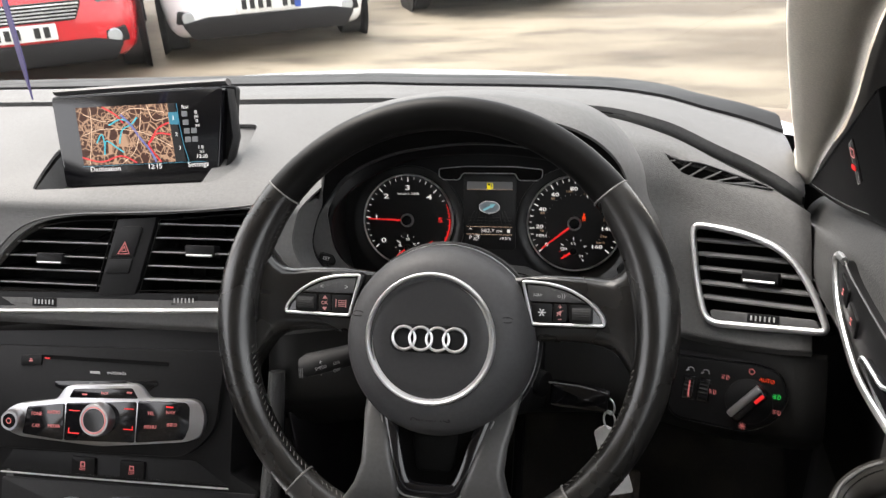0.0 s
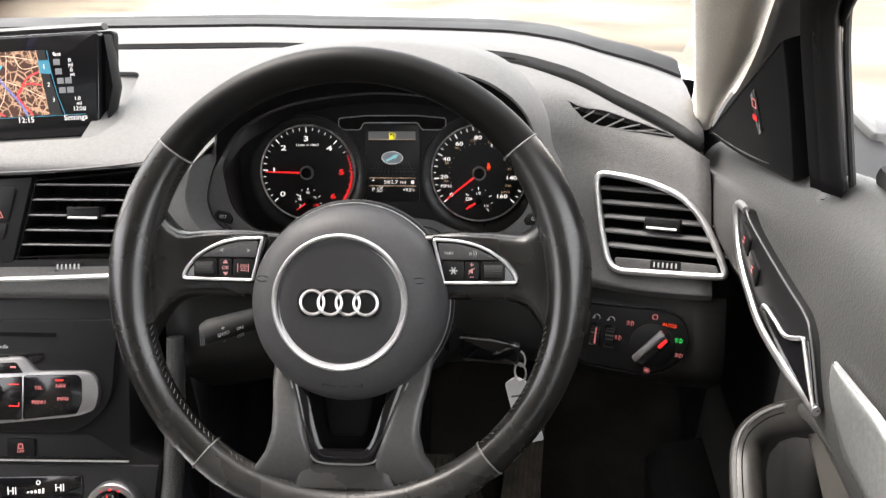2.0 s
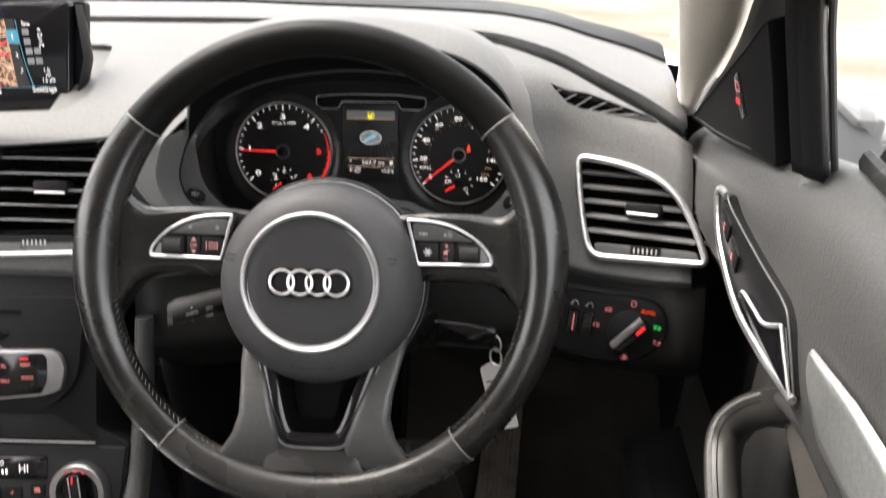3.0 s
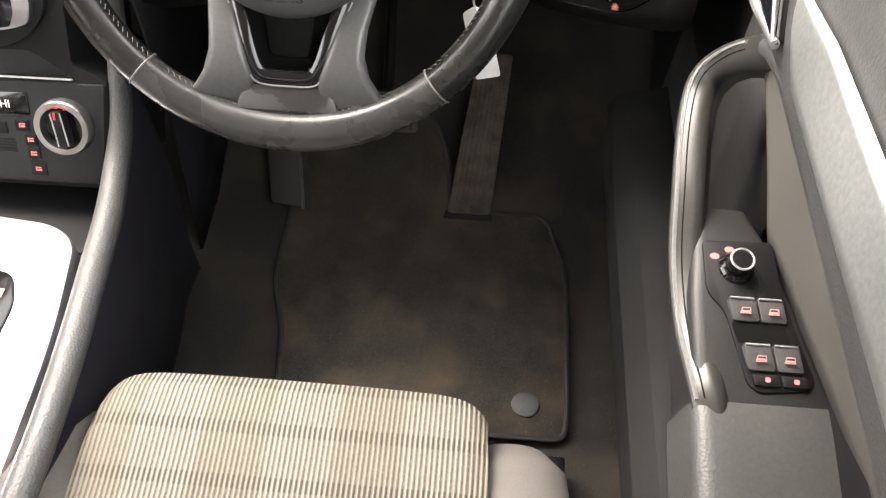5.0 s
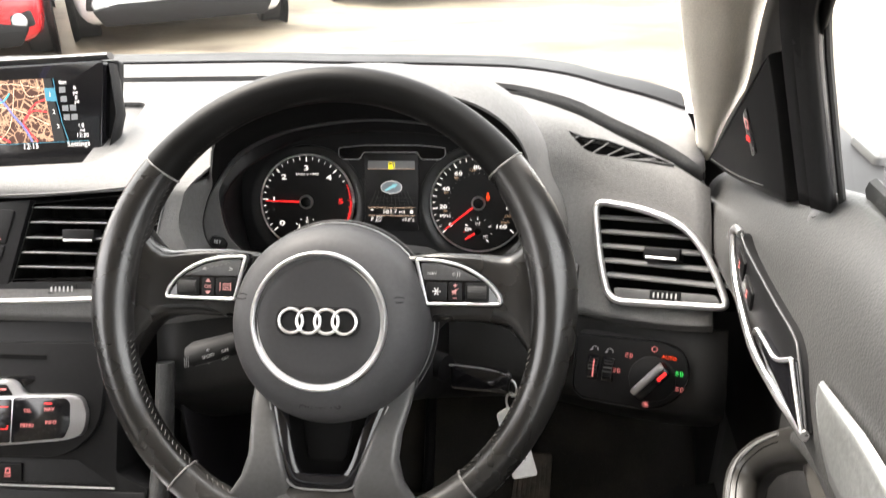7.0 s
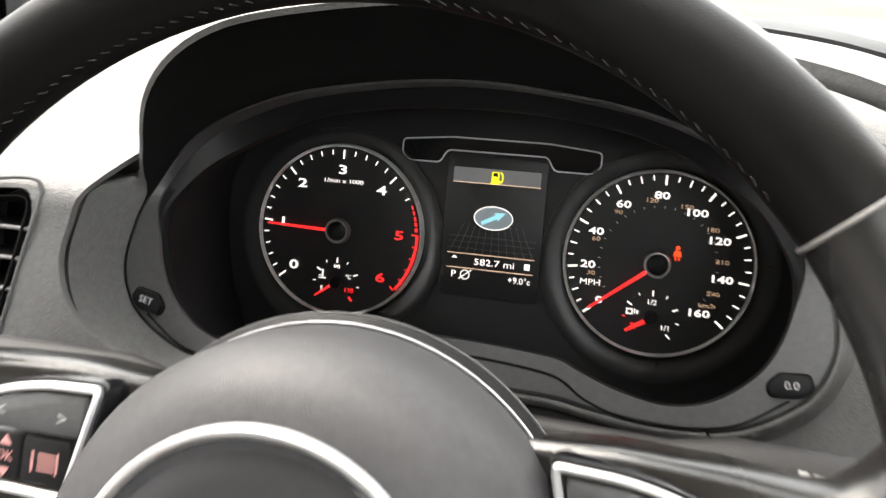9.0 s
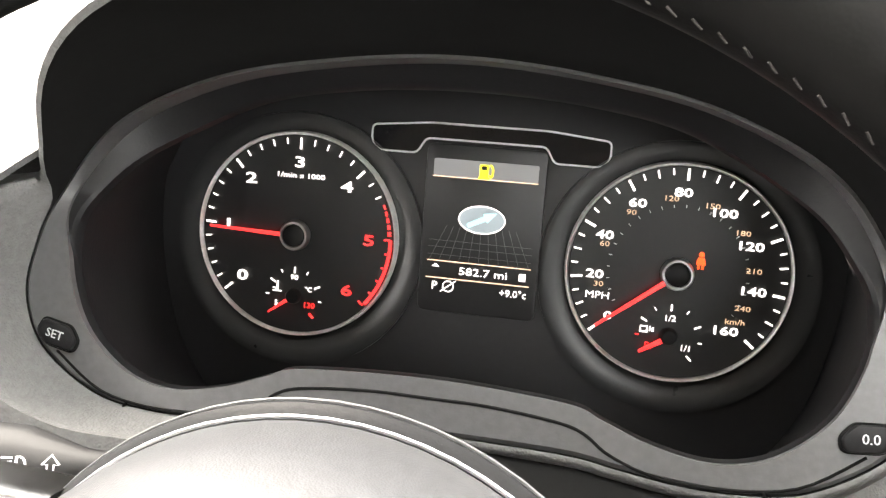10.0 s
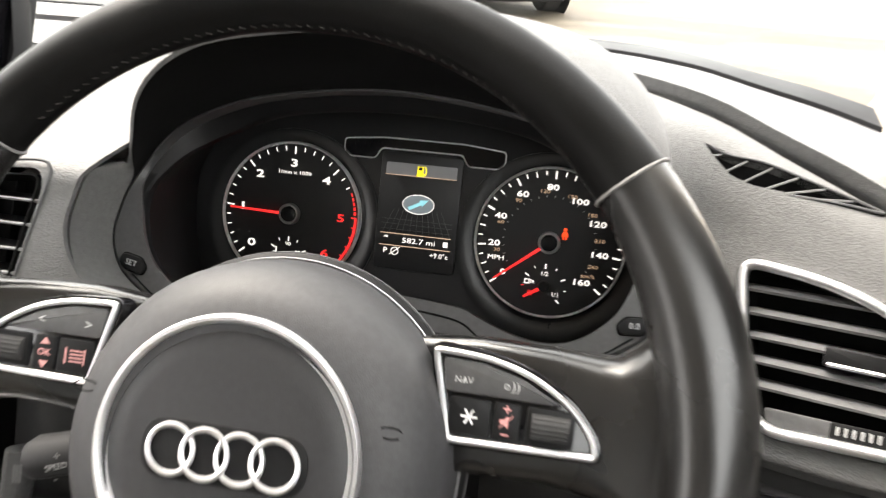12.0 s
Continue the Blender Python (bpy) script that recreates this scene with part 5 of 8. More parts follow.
part("upper_strip", bm, SATIN, trim, "dull grey strip")
bm = bmesh.new()
sweep(bm, spline([(-0.72, -0.100, -0.01), (-0.40, -0.0880, 0.0), (-0.1728, -0.0790, 0.001), (-0.050, -0.0735, 0.001), (0.050, -0.0690, 0.001), (0.1400, -0.0640, 0.0)], 6), 0.0026, 0.0030, n=8)
part("lower_strip", bm, CHROME, trim)
bm = bmesh.new()
prism(bm, rounded([(-0.21, -0.0745), (0.145, -0.0615), (0.150, -0.0480), (-0.20, -0.0580)], 0.002, 2), -0.012, -0.0016)
part("sill", bm, HARD, trim)

# multimedia panel under the ledge
mm = thing("multimedia_panel", STACK, "black multimedia panel with disc slot, silver key frame and red-lit keys", "control panel")
bm = bmesh.new()
prism(bm, rounded([(-0.186, -0.2310), (0.062, -0.2255), (0.096, -0.196), (0.104, -0.110), (-0.210, -0.118)], [0.01, 0.02, 0.02, 0.004, 0.004], 4), -0.03, -0.0020, 0.001)
part("panel", bm, HARD, mm)
bm = bmesh.new()
prism(bm, rect(0.152, 0.0042, 0.001, -0.036, -0.1270), -0.01, -0.0012, 0)
part("disc_slot", bm, VOID, mm, "black disc slot")
bm = bmesh.new()
prism(bm, rounded([(-0.1390, -0.1385), (-0.1130, -0.1365), (-0.1120, -0.1245), (-0.1380, -0.1270)], 0.002, 3), -0.003, -0.0006, 0.0005)
ej = part("eject_button", bm, HARD, mm)
part("symbol", bars(bmesh.new(), [(-0.1260, -0.1325, 0.0045, 0.0010), (-0.1260, -0.1305, 0.0030, 0.0010)], -0.0003), LIT_SYMBOL, ej)
part("slot_light", bars(bmesh.new(), [(-0.1060, -0.1285, 0.0060, 0.0014)], -0.0008), LIT_RED, mm)
part("brand_bar", bars(bmesh.new(), [(-0.0475, -0.1408, 0.0120, 0.0026)], -0.0014), PRINT, mm)
letters("lettering", "multimedia", 0.0052, -0.0215, -0.1400, -0.0016, PRINT, mm, angle=1.2)
bm = bmesh.new()
prism(bm, rounded([(-0.0960, -0.1530), (0.0270, -0.1450), (0.0290, -0.1500), (0.0160, -0.1580), (0.0100, -0.1620), (-0.0790, -0.1670), (-0.0860, -0.1620), (-0.0950, -0.1590)], 0.002, 3), -0.01, -0.0012, 0.0004)
part("card_slots", bm, GLOSS, mm, "black memory card slots")
for x, y, t in ((-0.0500, -0.1535, "SD1"), (-0.0050, -0.1505, "SD2")):
    letters("lettering", t, 0.0042, x, y, -0.0010, PRINT, mm, angle=2)
key_o = rounded([(-0.1520, -0.1880), (-0.1480, -0.2110), (-0.1330, -0.2155), (-0.0350, -0.2195), (0.0650, -0.2075), (0.0830, -0.2010), (0.0875, -0.1800), (0.0810, -0.1650), (0.0710, -0.1615), (0.0210, -0.1635), (0.0120, -0.1520), (0.0050, -0.1490), (-0.0700, -0.1545), (-0.0790, -0.1580), (-0.0890, -0.1715), (-0.1380, -0.1795)], [0.005, 0.006, 0.006, 0.01, 0.01, 0.006, 0.008, 0.006, 0.004, 0.004, 0.004, 0.004, 0.004, 0.004, 0.004, 0.006], 3)
bm = bmesh.new()
prism(bm, key_o, -0.004, 0.0045, 0.0020)
kf = part("key_frame", bm, ALU, mm, "satin silver key frame")
bm = bmesh.new()
prism(bm, rounded([(-0.0730, -0.1690), (-0.0680, -0.1590), (0.0020, -0.1540), (0.0095, -0.1650)], 0.002, 3), 0.0, 0.0052, 0.0006)
up = part("key", bm, GLOSS, kf, "glossy black key bar")
part("symbol", bars(bmesh.new(), [(-0.0540, -0.1640, 0.0060, 0.0018), (-0.0010, -0.1590, 0.0060, 0.0018)], 0.0055), LIT_SYMBOL, up)
letters("symbol", "BACK", 0.0034, -0.0300, -0.1615, 0.0055, LIT_SYMBOL, up, angle=2.5)
bm = bmesh.new()
prism(bm, rounded([(-0.1290, -0.2120), (-0.0785, -0.2158), (-0.0775, -0.1755), (-0.1240, -0.1820)], 0.003, 3), 0.0, 0.0050, 0.0006)
kl = part("key_block", bm, GLOSS, kf, "black left key block")
bm = bmesh.new()
prism(bm, rounded([(-0.0778, -0.2160), (0.0072, -0.2125), (0.0085, -0.1680), (-0.0765, -0.1745)], 0.003, 3), 0.0, 0.0046, 0.0006)
kc = part("key_block", bm, GLOSS, kf, "black centre key block")
bm = bmesh.new()
prism(bm, rounded([(0.0080, -0.2120), (0.0640, -0.2050), (0.0695, -0.1920), (0.0695, -0.1700), (0.0650, -0.1650), (0.0095, -0.1670)], 0.003, 3), 0.0, 0.0050, 0.0006)
kr = part("key_block", bm, GLOSS, kf, "black right key block")
for txt, x, y, k in (("TONE", -0.1120, -0.1890, kl), ("RADIO", -0.0905, -0.1860, kl), ("CAR", -0.1120, -0.2020, kl), ("MEDIA", -0.0900, -0.2010, kl), ("TEL", 0.0250, -0.1795, kr), ("NAV", 0.0480, -0.1770, kr), ("MENU", 0.0250, -0.1940, kr), ("INFO", 0.0500, -0.1900, kr)):
    letters("lettering", txt, 0.0052, x, y, 0.0053, LIT_SYMBOL, k, angle=2.5)
part("lit_bar", bars(bmesh.new(), [(0.0465, -0.1713, 0.0085, 0.0016)], 0.0053), LIT_RED, kr)
for x, y, w, h in ((-0.0660, -0.2070, 0.0130, 0.0013), (-0.0718, -0.2040, 0.0012, 0.005), (-0.0660, -0.1825, 0.0130, 0.0010), (-0.0010, -0.1985, 0.0110, 0.0010), (0.0040, -0.1965, 0.0010, 0.004), (-0.0010, -0.1765, 0.0110, 0.0010)):
    bm = bmesh.new()
    prism(bm, rect(w, h, 0, x, y), 0.0046, 0.0051)
    part("lit_mark", bm, LIT_RED, kc)


def knob(m, r, h, parent, name="knob", label="silver knurled knob", cap=None):
    bm = bmesh.new()
    n = 60
    rings = []
    for k, (rr, z) in enumerate(((r, 0.0), (r, h * 0.75), (r * 0.93, h), (r * 0.80, h))):
        rings.append([m @ Vector(((rr + (0.0003 if q % 2 and k < 2 else 0)) * math.cos(2 * math.pi * q / n), (rr + (0.0003 if q % 2 and k < 2 else 0)) * math.sin(2 * math.pi * q / n), z)) for q in range(n)])
    loft(bm, rings)
    k = part(name, bm, ALU, parent, label)
    bm = bmesh.new()
    lathe(bm, [(0.0005, h + 0.0004), (r * 0.68, h + 0.0004), (r * 0.72, h - 0.0004), (r * 0.72, h - 0.002)], 40, m)
    part("knob_cap", bm, cap or GLOSS, k, "glossy black cap")
    return k


KM = Matrix.Translation((-0.0345, -0.1890, 0.003))
kn = knob(KM, 0.0178, 0.014, mm, label="large silver rotary knob")
bm = bmesh.new()
sweep(bm, [KM @ Vector((0.0138 * math.cos(t), 0.0138 * math.sin(t), 0.0142)) for t in [2 * math.pi * q / 40 for q in range(40)]], 0.0007, closed=True, n=6)
part("lit_ring", bm, LIT_SYMBOL, kn, "thin red light ring")
KM = Matrix.Translation((-0.1370, -0.1965, 0.003))
kn = knob(KM, 0.0112, 0.013, mm, label="small silver power knob")
bm = bmesh.new()
sweep(bm, [KM @ Vector((0.0028 * math.cos(t), 0.0028 * math.sin(t), 0.0138)) for t in [2 * math.pi * q / 16 for q in range(16)]], 0.0004, closed=True, n=5)
part("power_symbol", bm, LIT_SYMBOL, kn)

# switch row with chrome line
sr = thing("switch_row", STACK, "black switch row over a thin chrome line", "switch panel")
bm = bmesh.new()
prism(bm, rounded([(-0.165, -0.2560), (0.1090, -0.2530), (0.072, -0.2290), (-0.150, -0.2330)], 0.003, 3), -0.02, -0.0085, 0.001)
part("panel", bm, HARD, sr)
for x in (-0.0600, -0.0010):
    bm = bmesh.new()
    prism(bm, rect(0.0290, 0.0190, 0.0015, x, -0.2440), -0.0090, -0.0055, 0.001)
    k = part("switch", bm, HARD, sr, "black push switch")
    part("symbol", bars(bmesh.new(), [(x, -0.2402, 0.0052, 0.0012), (x - 0.0022, -0.2425, 0.001, 0.0036), (x + 0.0022, -0.2425, 0.001, 0.0036), (x, -0.2447, 0.0064, 0.0010)], -0.0052), LIT_SYMBOL, k)
    letters("lettering", "OFF", 0.0042, x, -0.2478, -0.0053, LIT_SYMBOL, k)
bm = bmesh.new()
sweep(bm, [Vector((-0.160, -0.2580, -0.0045)), Vector((-0.03, -0.2568, -0.0045)), Vector((0.1125, -0.2545, -0.0045))], 0.0010, 0.0016, n=6)
part("chrome_line", bm, CHROME, sr)

# climate panel
cl = thing("climate_panel", STACK, "dark grey climate control panel with silver rotary knobs and display", "control panel")
bm = bmesh.new()
prism(bm, rounded([(-0.160, -0.3700), (0.1300, -0.3640), (0.1430, -0.2585), (-0.160, -0.2640)], [0.006, 0.01, 0.003, 0.003], 4), -0.03, -0.006, 0.001)
part("panel", bm, CLIMATE, cl)
bm = bmesh.new()
prism(bm, rounded([(-0.0230, -0.2990), (0.0640, -0.2945), (0.0640, -0.2700), (-0.0250, -0.2750)], 0.003, 3), -0.008, -0.0048, 0.0005)
dp = part("climate_display", bm, GLOSS, cl, "black display with white figures")
letters("lettering", "HI", 0.0110, -0.0105, -0.2890, -0.0046, LIT_WHITE, dp, angle=2.5)
letters("lettering", "HI", 0.0110, 0.0400, -0.2840, -0.0046, LIT_WHITE, dp, angle=2.5)
bm = bmesh.new()
for k in range(5):
    prism(bm, rect(0.0022, 0.0014 + 0.0009 * k, 0, 0.0065 + 0.0040 * k, -0.2895 + 0.0005 * k), -0.0049, -0.0045)
ribbon(bm, disc(0.0020, 10, 0.0175, -0.2790), 0.0008, -0.0045, True)
part("fan_symbol", bm, LIT_WHITE, dp)
for k, (x, y, w, h) in enumerate(((-0.0140, -0.3130, 0.0170, 0.0125), (0.0075, -0.3105, 0.0190, 0.0125), (0.0285, -0.3090, 0.0190, 0.0125), (0.0540, -0.3050, 0.0150, 0.0125), (0.0605, -0.3200, 0.0130, 0.0120), (0.0615, -0.3345, 0.0130, 0.0120), (0.0640, -0.3510, 0.0165, 0.0140))):
    bm = bmesh.new()
    prism(bm, rect(w, h, 0.0012, x, y), -0.008, -0.0045, 0.0007)
    b = part("button", bm, HARD, cl, "black climate button")
    if k == 1:
        letters("symbol", "-", 0.0100, x, y, -0.0043, LIT_SYMBOL, b)
    elif k == 2:
        letters("symbol", "+", 0.0090, x, y, -0.0043, LIT_SYMBOL, b)
    else:
        part("symbol", bars(bmesh.new(), [(x, y + 0.0016, 0.0060, 0.0012), (x + 0.001, y - 0.0010, 0.0040, 0.0018), (x - 0.0024, y, 0.0010, 0.0044)], -0.0042), LIT_SYMBOL, b)
bm = bmesh.new()
for k in range(5):
    prism(bm, rect(0.0300, 0.0014, 0, 0.0290, -0.3205 - 0.0032 * k), -0.008, -0.005)
part("sensor_grille", bm, HARD, cl)
for x, y in ((0.0990, -0.3025), (-0.0700, -0.3080)):
    km = Matrix.Translation((x, y, -0.006))
    bm = bmesh.new()
    lathe(bm, [(0.0200, 0.0), (0.0200, 0.004), (0.0215, 0.0115), (0.0270, 0.0115), (0.0285, 0.0095), (0.0290, 0.0)], 60, km)
    kb = part("rotary_knob", bm, ALU, cl, "satin silver ring knob with a black centre")
    bm = bmesh.new()
    lathe(bm, [(0.0005, 0.003), (0.0195, 0.004), (0.0205, 0.0)], 40, km)
    part("knob_centre", bm, GLOSS, kb)
    bm = bmesh.new()
    prism(bm, rect(0.0115, 0.0370, 0.003), 0.003, 0.0150, 0.0020, km @ pose(0, 0, 0, 0, 0, 8))
    part("grip", bm, HARD, kb, "black finger grip")
    for q in (-1, 1):
        bm = bmesh.new()
        sweep(bm, [km @ pose(0, 0, 0, 0, 0, 8) @ Vector((q * 0.0050, s * 0.0170, 0.0152)) for s in (-1, 1)], 0.0008, 0.0006, n=6)
        part("grip_edge", bm, CHROME, kb)
    part("marks", bars(bmesh.new(), [(x - 0.003, y + 0.0140, 0.0016, 0.0070), (x + 0.0000, y + 0.0232, 0.0028, 0.0022), (x + 0.0085, y + 0.0222, 0.0022, 0.0022), (x - 0.0090, y + 0.0215, 0.0018, 0.0012)], 0.0098), LIT_RED, kb)

# pop-up screen
SCREEN = face((-.40, .30, 1.10), 20, -5)
sc = thing("navigation_screen", SCREEN, "pop-up navigation screen showing a lit brown street map", "screen")
so = rounded([(-0.1120, 0.0400), (-0.0985, -0.0670), (0.0905, -0.0620), (0.0995, 0.0475)], [0.006, 0.006, 0.006, 0.006], 4)
bm = bmesh.new()
prism(bm, so, -0.022, 0.0, 0.0025)
part("housing", bm, GLOSS, sc, "glossy black screen housing")
bm = bmesh.new()
back = [Vector((p.x * 1.02 + 0.008, p.y * 1.0 + 0.002)) for p in so]
prism(bm, back, -0.030, -0.018, 0.002)
part("rear_shell", bm, HARD, sc)
bm = bmesh.new()
sweep(bm, [Vector((-0.110, 0.0455, -0.012)), Vector((-0.02, 0.0490, -0.012)), Vector((0.1020, 0.0530, -0.012))], 0.004, 0.010, n=8)
part("top_cover", bm, SATIN, sc, "grey top edge")
bm = bmesh.new()
sweep(bm, [Vector((0.1040, 0.044, -0.014)), Vector((0.1090, -0.010, -0.014)), Vector((0.0960, -0.058, -0.014))], 0.0030, 0.0120, n=8)
part("side_cover", bm, HARD, sc)
SHEAR = Matrix(((1, -0.11, 0, 0), (0.025, 1, 0, 0), (0, 0, 1, 0), (0, 0, 0, 1)))


def on_screen(pts):
    return [(SHEAR @ Vector((p[0], p[1], 0))).to_2d() for p in pts]


part("map", slab(on_screen([(-0.0780, -0.0395), (0.0350, -0.0395), (0.0350, 0.0280), (-0.0780, 0.0280)]), 0.0, 0.0006), MAP, sc, "lit map in brown and cream")
for mat, width, lines in (
        (LIT_ROAD, 0.0018, [[(0.034, 0.006), (0.020, 0.000), (0.010, -0.012), (0.006, -0.020), (0.018, -0.039)], [(-0.078, -0.030), (-0.055, -0.036), (-0.030, -0.030), (-0.012, -0.0385)], [(-0.045, 0.0275), (-0.030, 0.018), (-0.022, 0.008)], [(0.034, -0.008), (0.018, -0.006), (0.008, -0.016)]]),
        (LIT_ROUTE, 0.0017, [[(-0.050, -0.028), (-0.046, -0.012), (-0.034, -0.020), (-0.026, -0.026)], [(-0.030, -0.016), (-0.024, 0.000), (-0.012, 0.006), (-0.004, 0.014)], [(-0.040, 0.006), (-0.026, 0.012), (-0.016, 0.010)], [(-0.058, -0.014), (-0.050, -0.004), (-0.048, -0.020)]]),
        (LIT_RIVER, 0.0024, [[(-0.024, 0.018), (-0.012, 0.004), (-0.004, -0.010), (0.006, -0.024), (0.012, -0.039)]]),
        (LIT_PALE, 0.0008, [[(-0.070, 0.020), (-0.040, 0.010), (-0.010, 0.024), (0.030, 0.018)], [(-0.075, -0.005), (-0.045, 0.002), (0.000, -0.004), (0.034, -0.022)], [(0.010, 0.027), (0.016, 0.010), (0.034, 0.012)], [(-0.060, 0.027), (-0.062, 0.000), (-0.070, -0.038)], [(-0.030, -0.039), (-0.010, -0.022), (0.002, 0.020)]])):
    for ln in lines:
        bm = bmesh.new()
        ribbon(bm, on_screen(spline([Vector(p) for p in ln], 4)), width, 0.0010)
        part("map_line", bm, mat, sc)
bm = bmesh.new()
prism(bm, on_screen([(0.0352, -0.0395), (0.0480, -0.0395), (0.0440, 0.000), (0.0440, 0.0280), (0.0352, 0.0280)]), 0.0, 0.0006)
part("side_menu", bm, DIAL, sc)
part("menu_tab", slab(on_screen([(0.0345, 0.004), (0.0455, 0.003), (0.0455, 0.0175), (0.0345, 0.0175)]), 0.0004, 0.0010), LIT_BLUE, sc, "blue menu tab")
bm = bmesh.new()
ribbon(bm, on_screen([(0.0462, 0.0275), (0.0462, 0.004), (0.0480, -0.020), (0.0515, -0.0395)]), 0.0007, 0.0010)
ribbon(bm, on_screen([(-0.080, -0.0405), (0.0740, -0.0405)]), 0.0005, 0.0010)
part("menu_line", bm, LIT_BLUE, sc)
for k, (x, y, t, s) in enumerate(((0.0400, 0.0105, "1", 0.0060), (0.0410, -0.0080, "2", 0.0050), (0.0430, -0.0240, "3", 0.0050), (0.0560, 0.0230, "fast", 0.0048), (0.0680, 0.0160, "0", 0.0048), (0.0680, 0.0115, "yd", 0.0044), (0.0680, 0.0060, "0", 0.0048), (0.0680, 0.0015, "yd", 0.0044), (0.0680, -0.0240, "1.0", 0.0046), (0.0690, -0.0290, "mi", 0.0044), (0.0680, -0.0345, "12:20", 0.0050))):
    p = on_screen([(x, y)])[0]
    letters("lettering", t, s * 1.25, p.x, p.y, 0.0010, LIT_WHITE, sc)
for x, y, t, s in ((-0.0520, -0.0445, "Destination", 0.0062), (0.0090, -0.0440, "12:15", 0.0062), (0.0620, -0.0435, "Settings", 0.0062)):
    p = on_screen([(x, y)])[0]
    letters("lettering", t, s * 1.3, p.x, p.y, 0.0006, LIT_WHITE, sc, angle=1.5)
bm = bmesh.new()
for k in range(4):
    for q in range(2):
        if k < 2 and q:
            continue
        p = on_screen([(0.0540 + 0.0085 * q, 0.0150 - 0.0098 * k)])[0]
        prism(bm, rect(0.0068, 0.0062, 0, p.x, p.y), 0.0004, 0.0008)
part("lane_symbol", bm, LIT_GREY, sc)
# tray that the screen folds into, let into the dash top
tray = thing("screen_tray", Matrix(), "grey recessed tray round the folding screen", "dashboard panel")
bm = bmesh.new()
rows = []
for p in offset(TRAY, -0.001) + [offset(TRAY, -0.001)[0]]:
    y = min(p.y, 0.392)
    top = 1.046 + (y - 0.234) * 0.155
    rows.append([Vector((p.x, p.y, top + 0.002)), Vector((p.x * 0.985 - 0.006, p.y + (0.313 - p.y) * 0.06, top - 0.006)), Vector((p.x * 0.95 - 0.02, p.y + (0.313 - p.y) * 0.25, 1.028))])
sheet(bm, rows)
part("wall", bm, SOFT, tray, "grey sloping walls")
bm = bmesh.new()
prism(bm, offset(TRAY, 0.002), 1.010, 1.026)
part("base", bm, HARD, tray)
bm = bmesh.new()
prism(bm, rounded([(-0.3130, 0.242), (-0.2920, 0.2445), (-0.2760, 0.276), (-0.2998, 0.3945), (-0.3250, 0.3945)], [0.001, 0.008, 0.008, 0.010, 0.001], 4), -0.015, 0.0, 0.001)
for v in bm.verts:
    d = v.co.y - 0.234
    v.co.z += 1.0470 + 0.22 * d - 0.42 * d * d
part("side_deck", bm, SOFT, tray, "flat grey deck beside the screen")

# ---- right of the wheel ----
vent = air_vent("air_vent", VENT_R, ro, "black slatted corner air vent in a satin chrome frame")
bm = bmesh.new()
sweep(bm, [Vector((p.x, p.y, 0.0018)) for p in offset(ro, 0.0024)], 0.0036, 0.0042, closed=True, n=14)
part("chrome_frame", bm, CHROME, vent, "satin chrome frame")
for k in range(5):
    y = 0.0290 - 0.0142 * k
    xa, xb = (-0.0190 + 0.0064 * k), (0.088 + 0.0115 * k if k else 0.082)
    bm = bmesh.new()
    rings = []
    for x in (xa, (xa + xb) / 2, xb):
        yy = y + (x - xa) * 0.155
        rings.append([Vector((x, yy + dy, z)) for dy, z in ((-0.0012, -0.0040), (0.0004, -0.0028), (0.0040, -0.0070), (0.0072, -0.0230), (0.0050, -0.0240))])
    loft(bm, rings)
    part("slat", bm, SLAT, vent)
bm = bmesh.new()
prism(bm, rounded([(0.0195, -0.0370), (0.1220, -0.0180), (0.1310, -0.0290), (0.0270, -0.0500)], 0.004, 3), -0.02, -0.002, 0.001)
part("lower_panel", bm, SATIN, vent)
m = pose(0.0600, 0.0070, 0, 0, 0, 9)
bm = bmesh.new()
prism(bm, rect(0.0370, 0.0120, 0.0015, 0, 0.0015), -0.014, 0.0005, 0.0012, m)
tb = part("tab", bm, HARD, vent, "sliding vent tab")
bm = bmesh.new()
sweep(bm, [m @ Vector((-0.0155, -0.0035, 0.0010)), m @ Vector((0.0155, -0.0035, 0.0010))], 0.0014, 0.0012, n=8)
part("tab_strip", bm, CHROME, tb, "chrome strip")
wheel_on(vent, 0.0745, -0.0315, 0.031, 11)

# defroster slot on top of the dash
dv = thing("defroster_vent", Matrix(), "narrow black defroster slot with slanting bars", "air vent")


def on_dash(x, y, lift=0.0):
    pts = spline(section(x)[:6], 5)
    for a, b in zip(pts, pts[1:]):
        if a.y <= y <= b.y:
            return Vector((x, y, a.z + (b.z - a.z) * (y - a.y) / (b.y - a.y) + lift))
    return Vector((x, y, pts[-1].z + lift))


def slot_point(s, w, lift):
    """s along the slot, w across it, from its rear to its front edge."""
    x = 0.196 + 0.108 * s
    half = 0.0065 * math.sin(math.pi * min(1, max(0, s))) ** 0.7
    y = 0.348 - 0.047 * s - 0.005 * math.sin(math.pi * s) + (0.5 - w) * 2 * half
    return on_dash(x, y, lift)


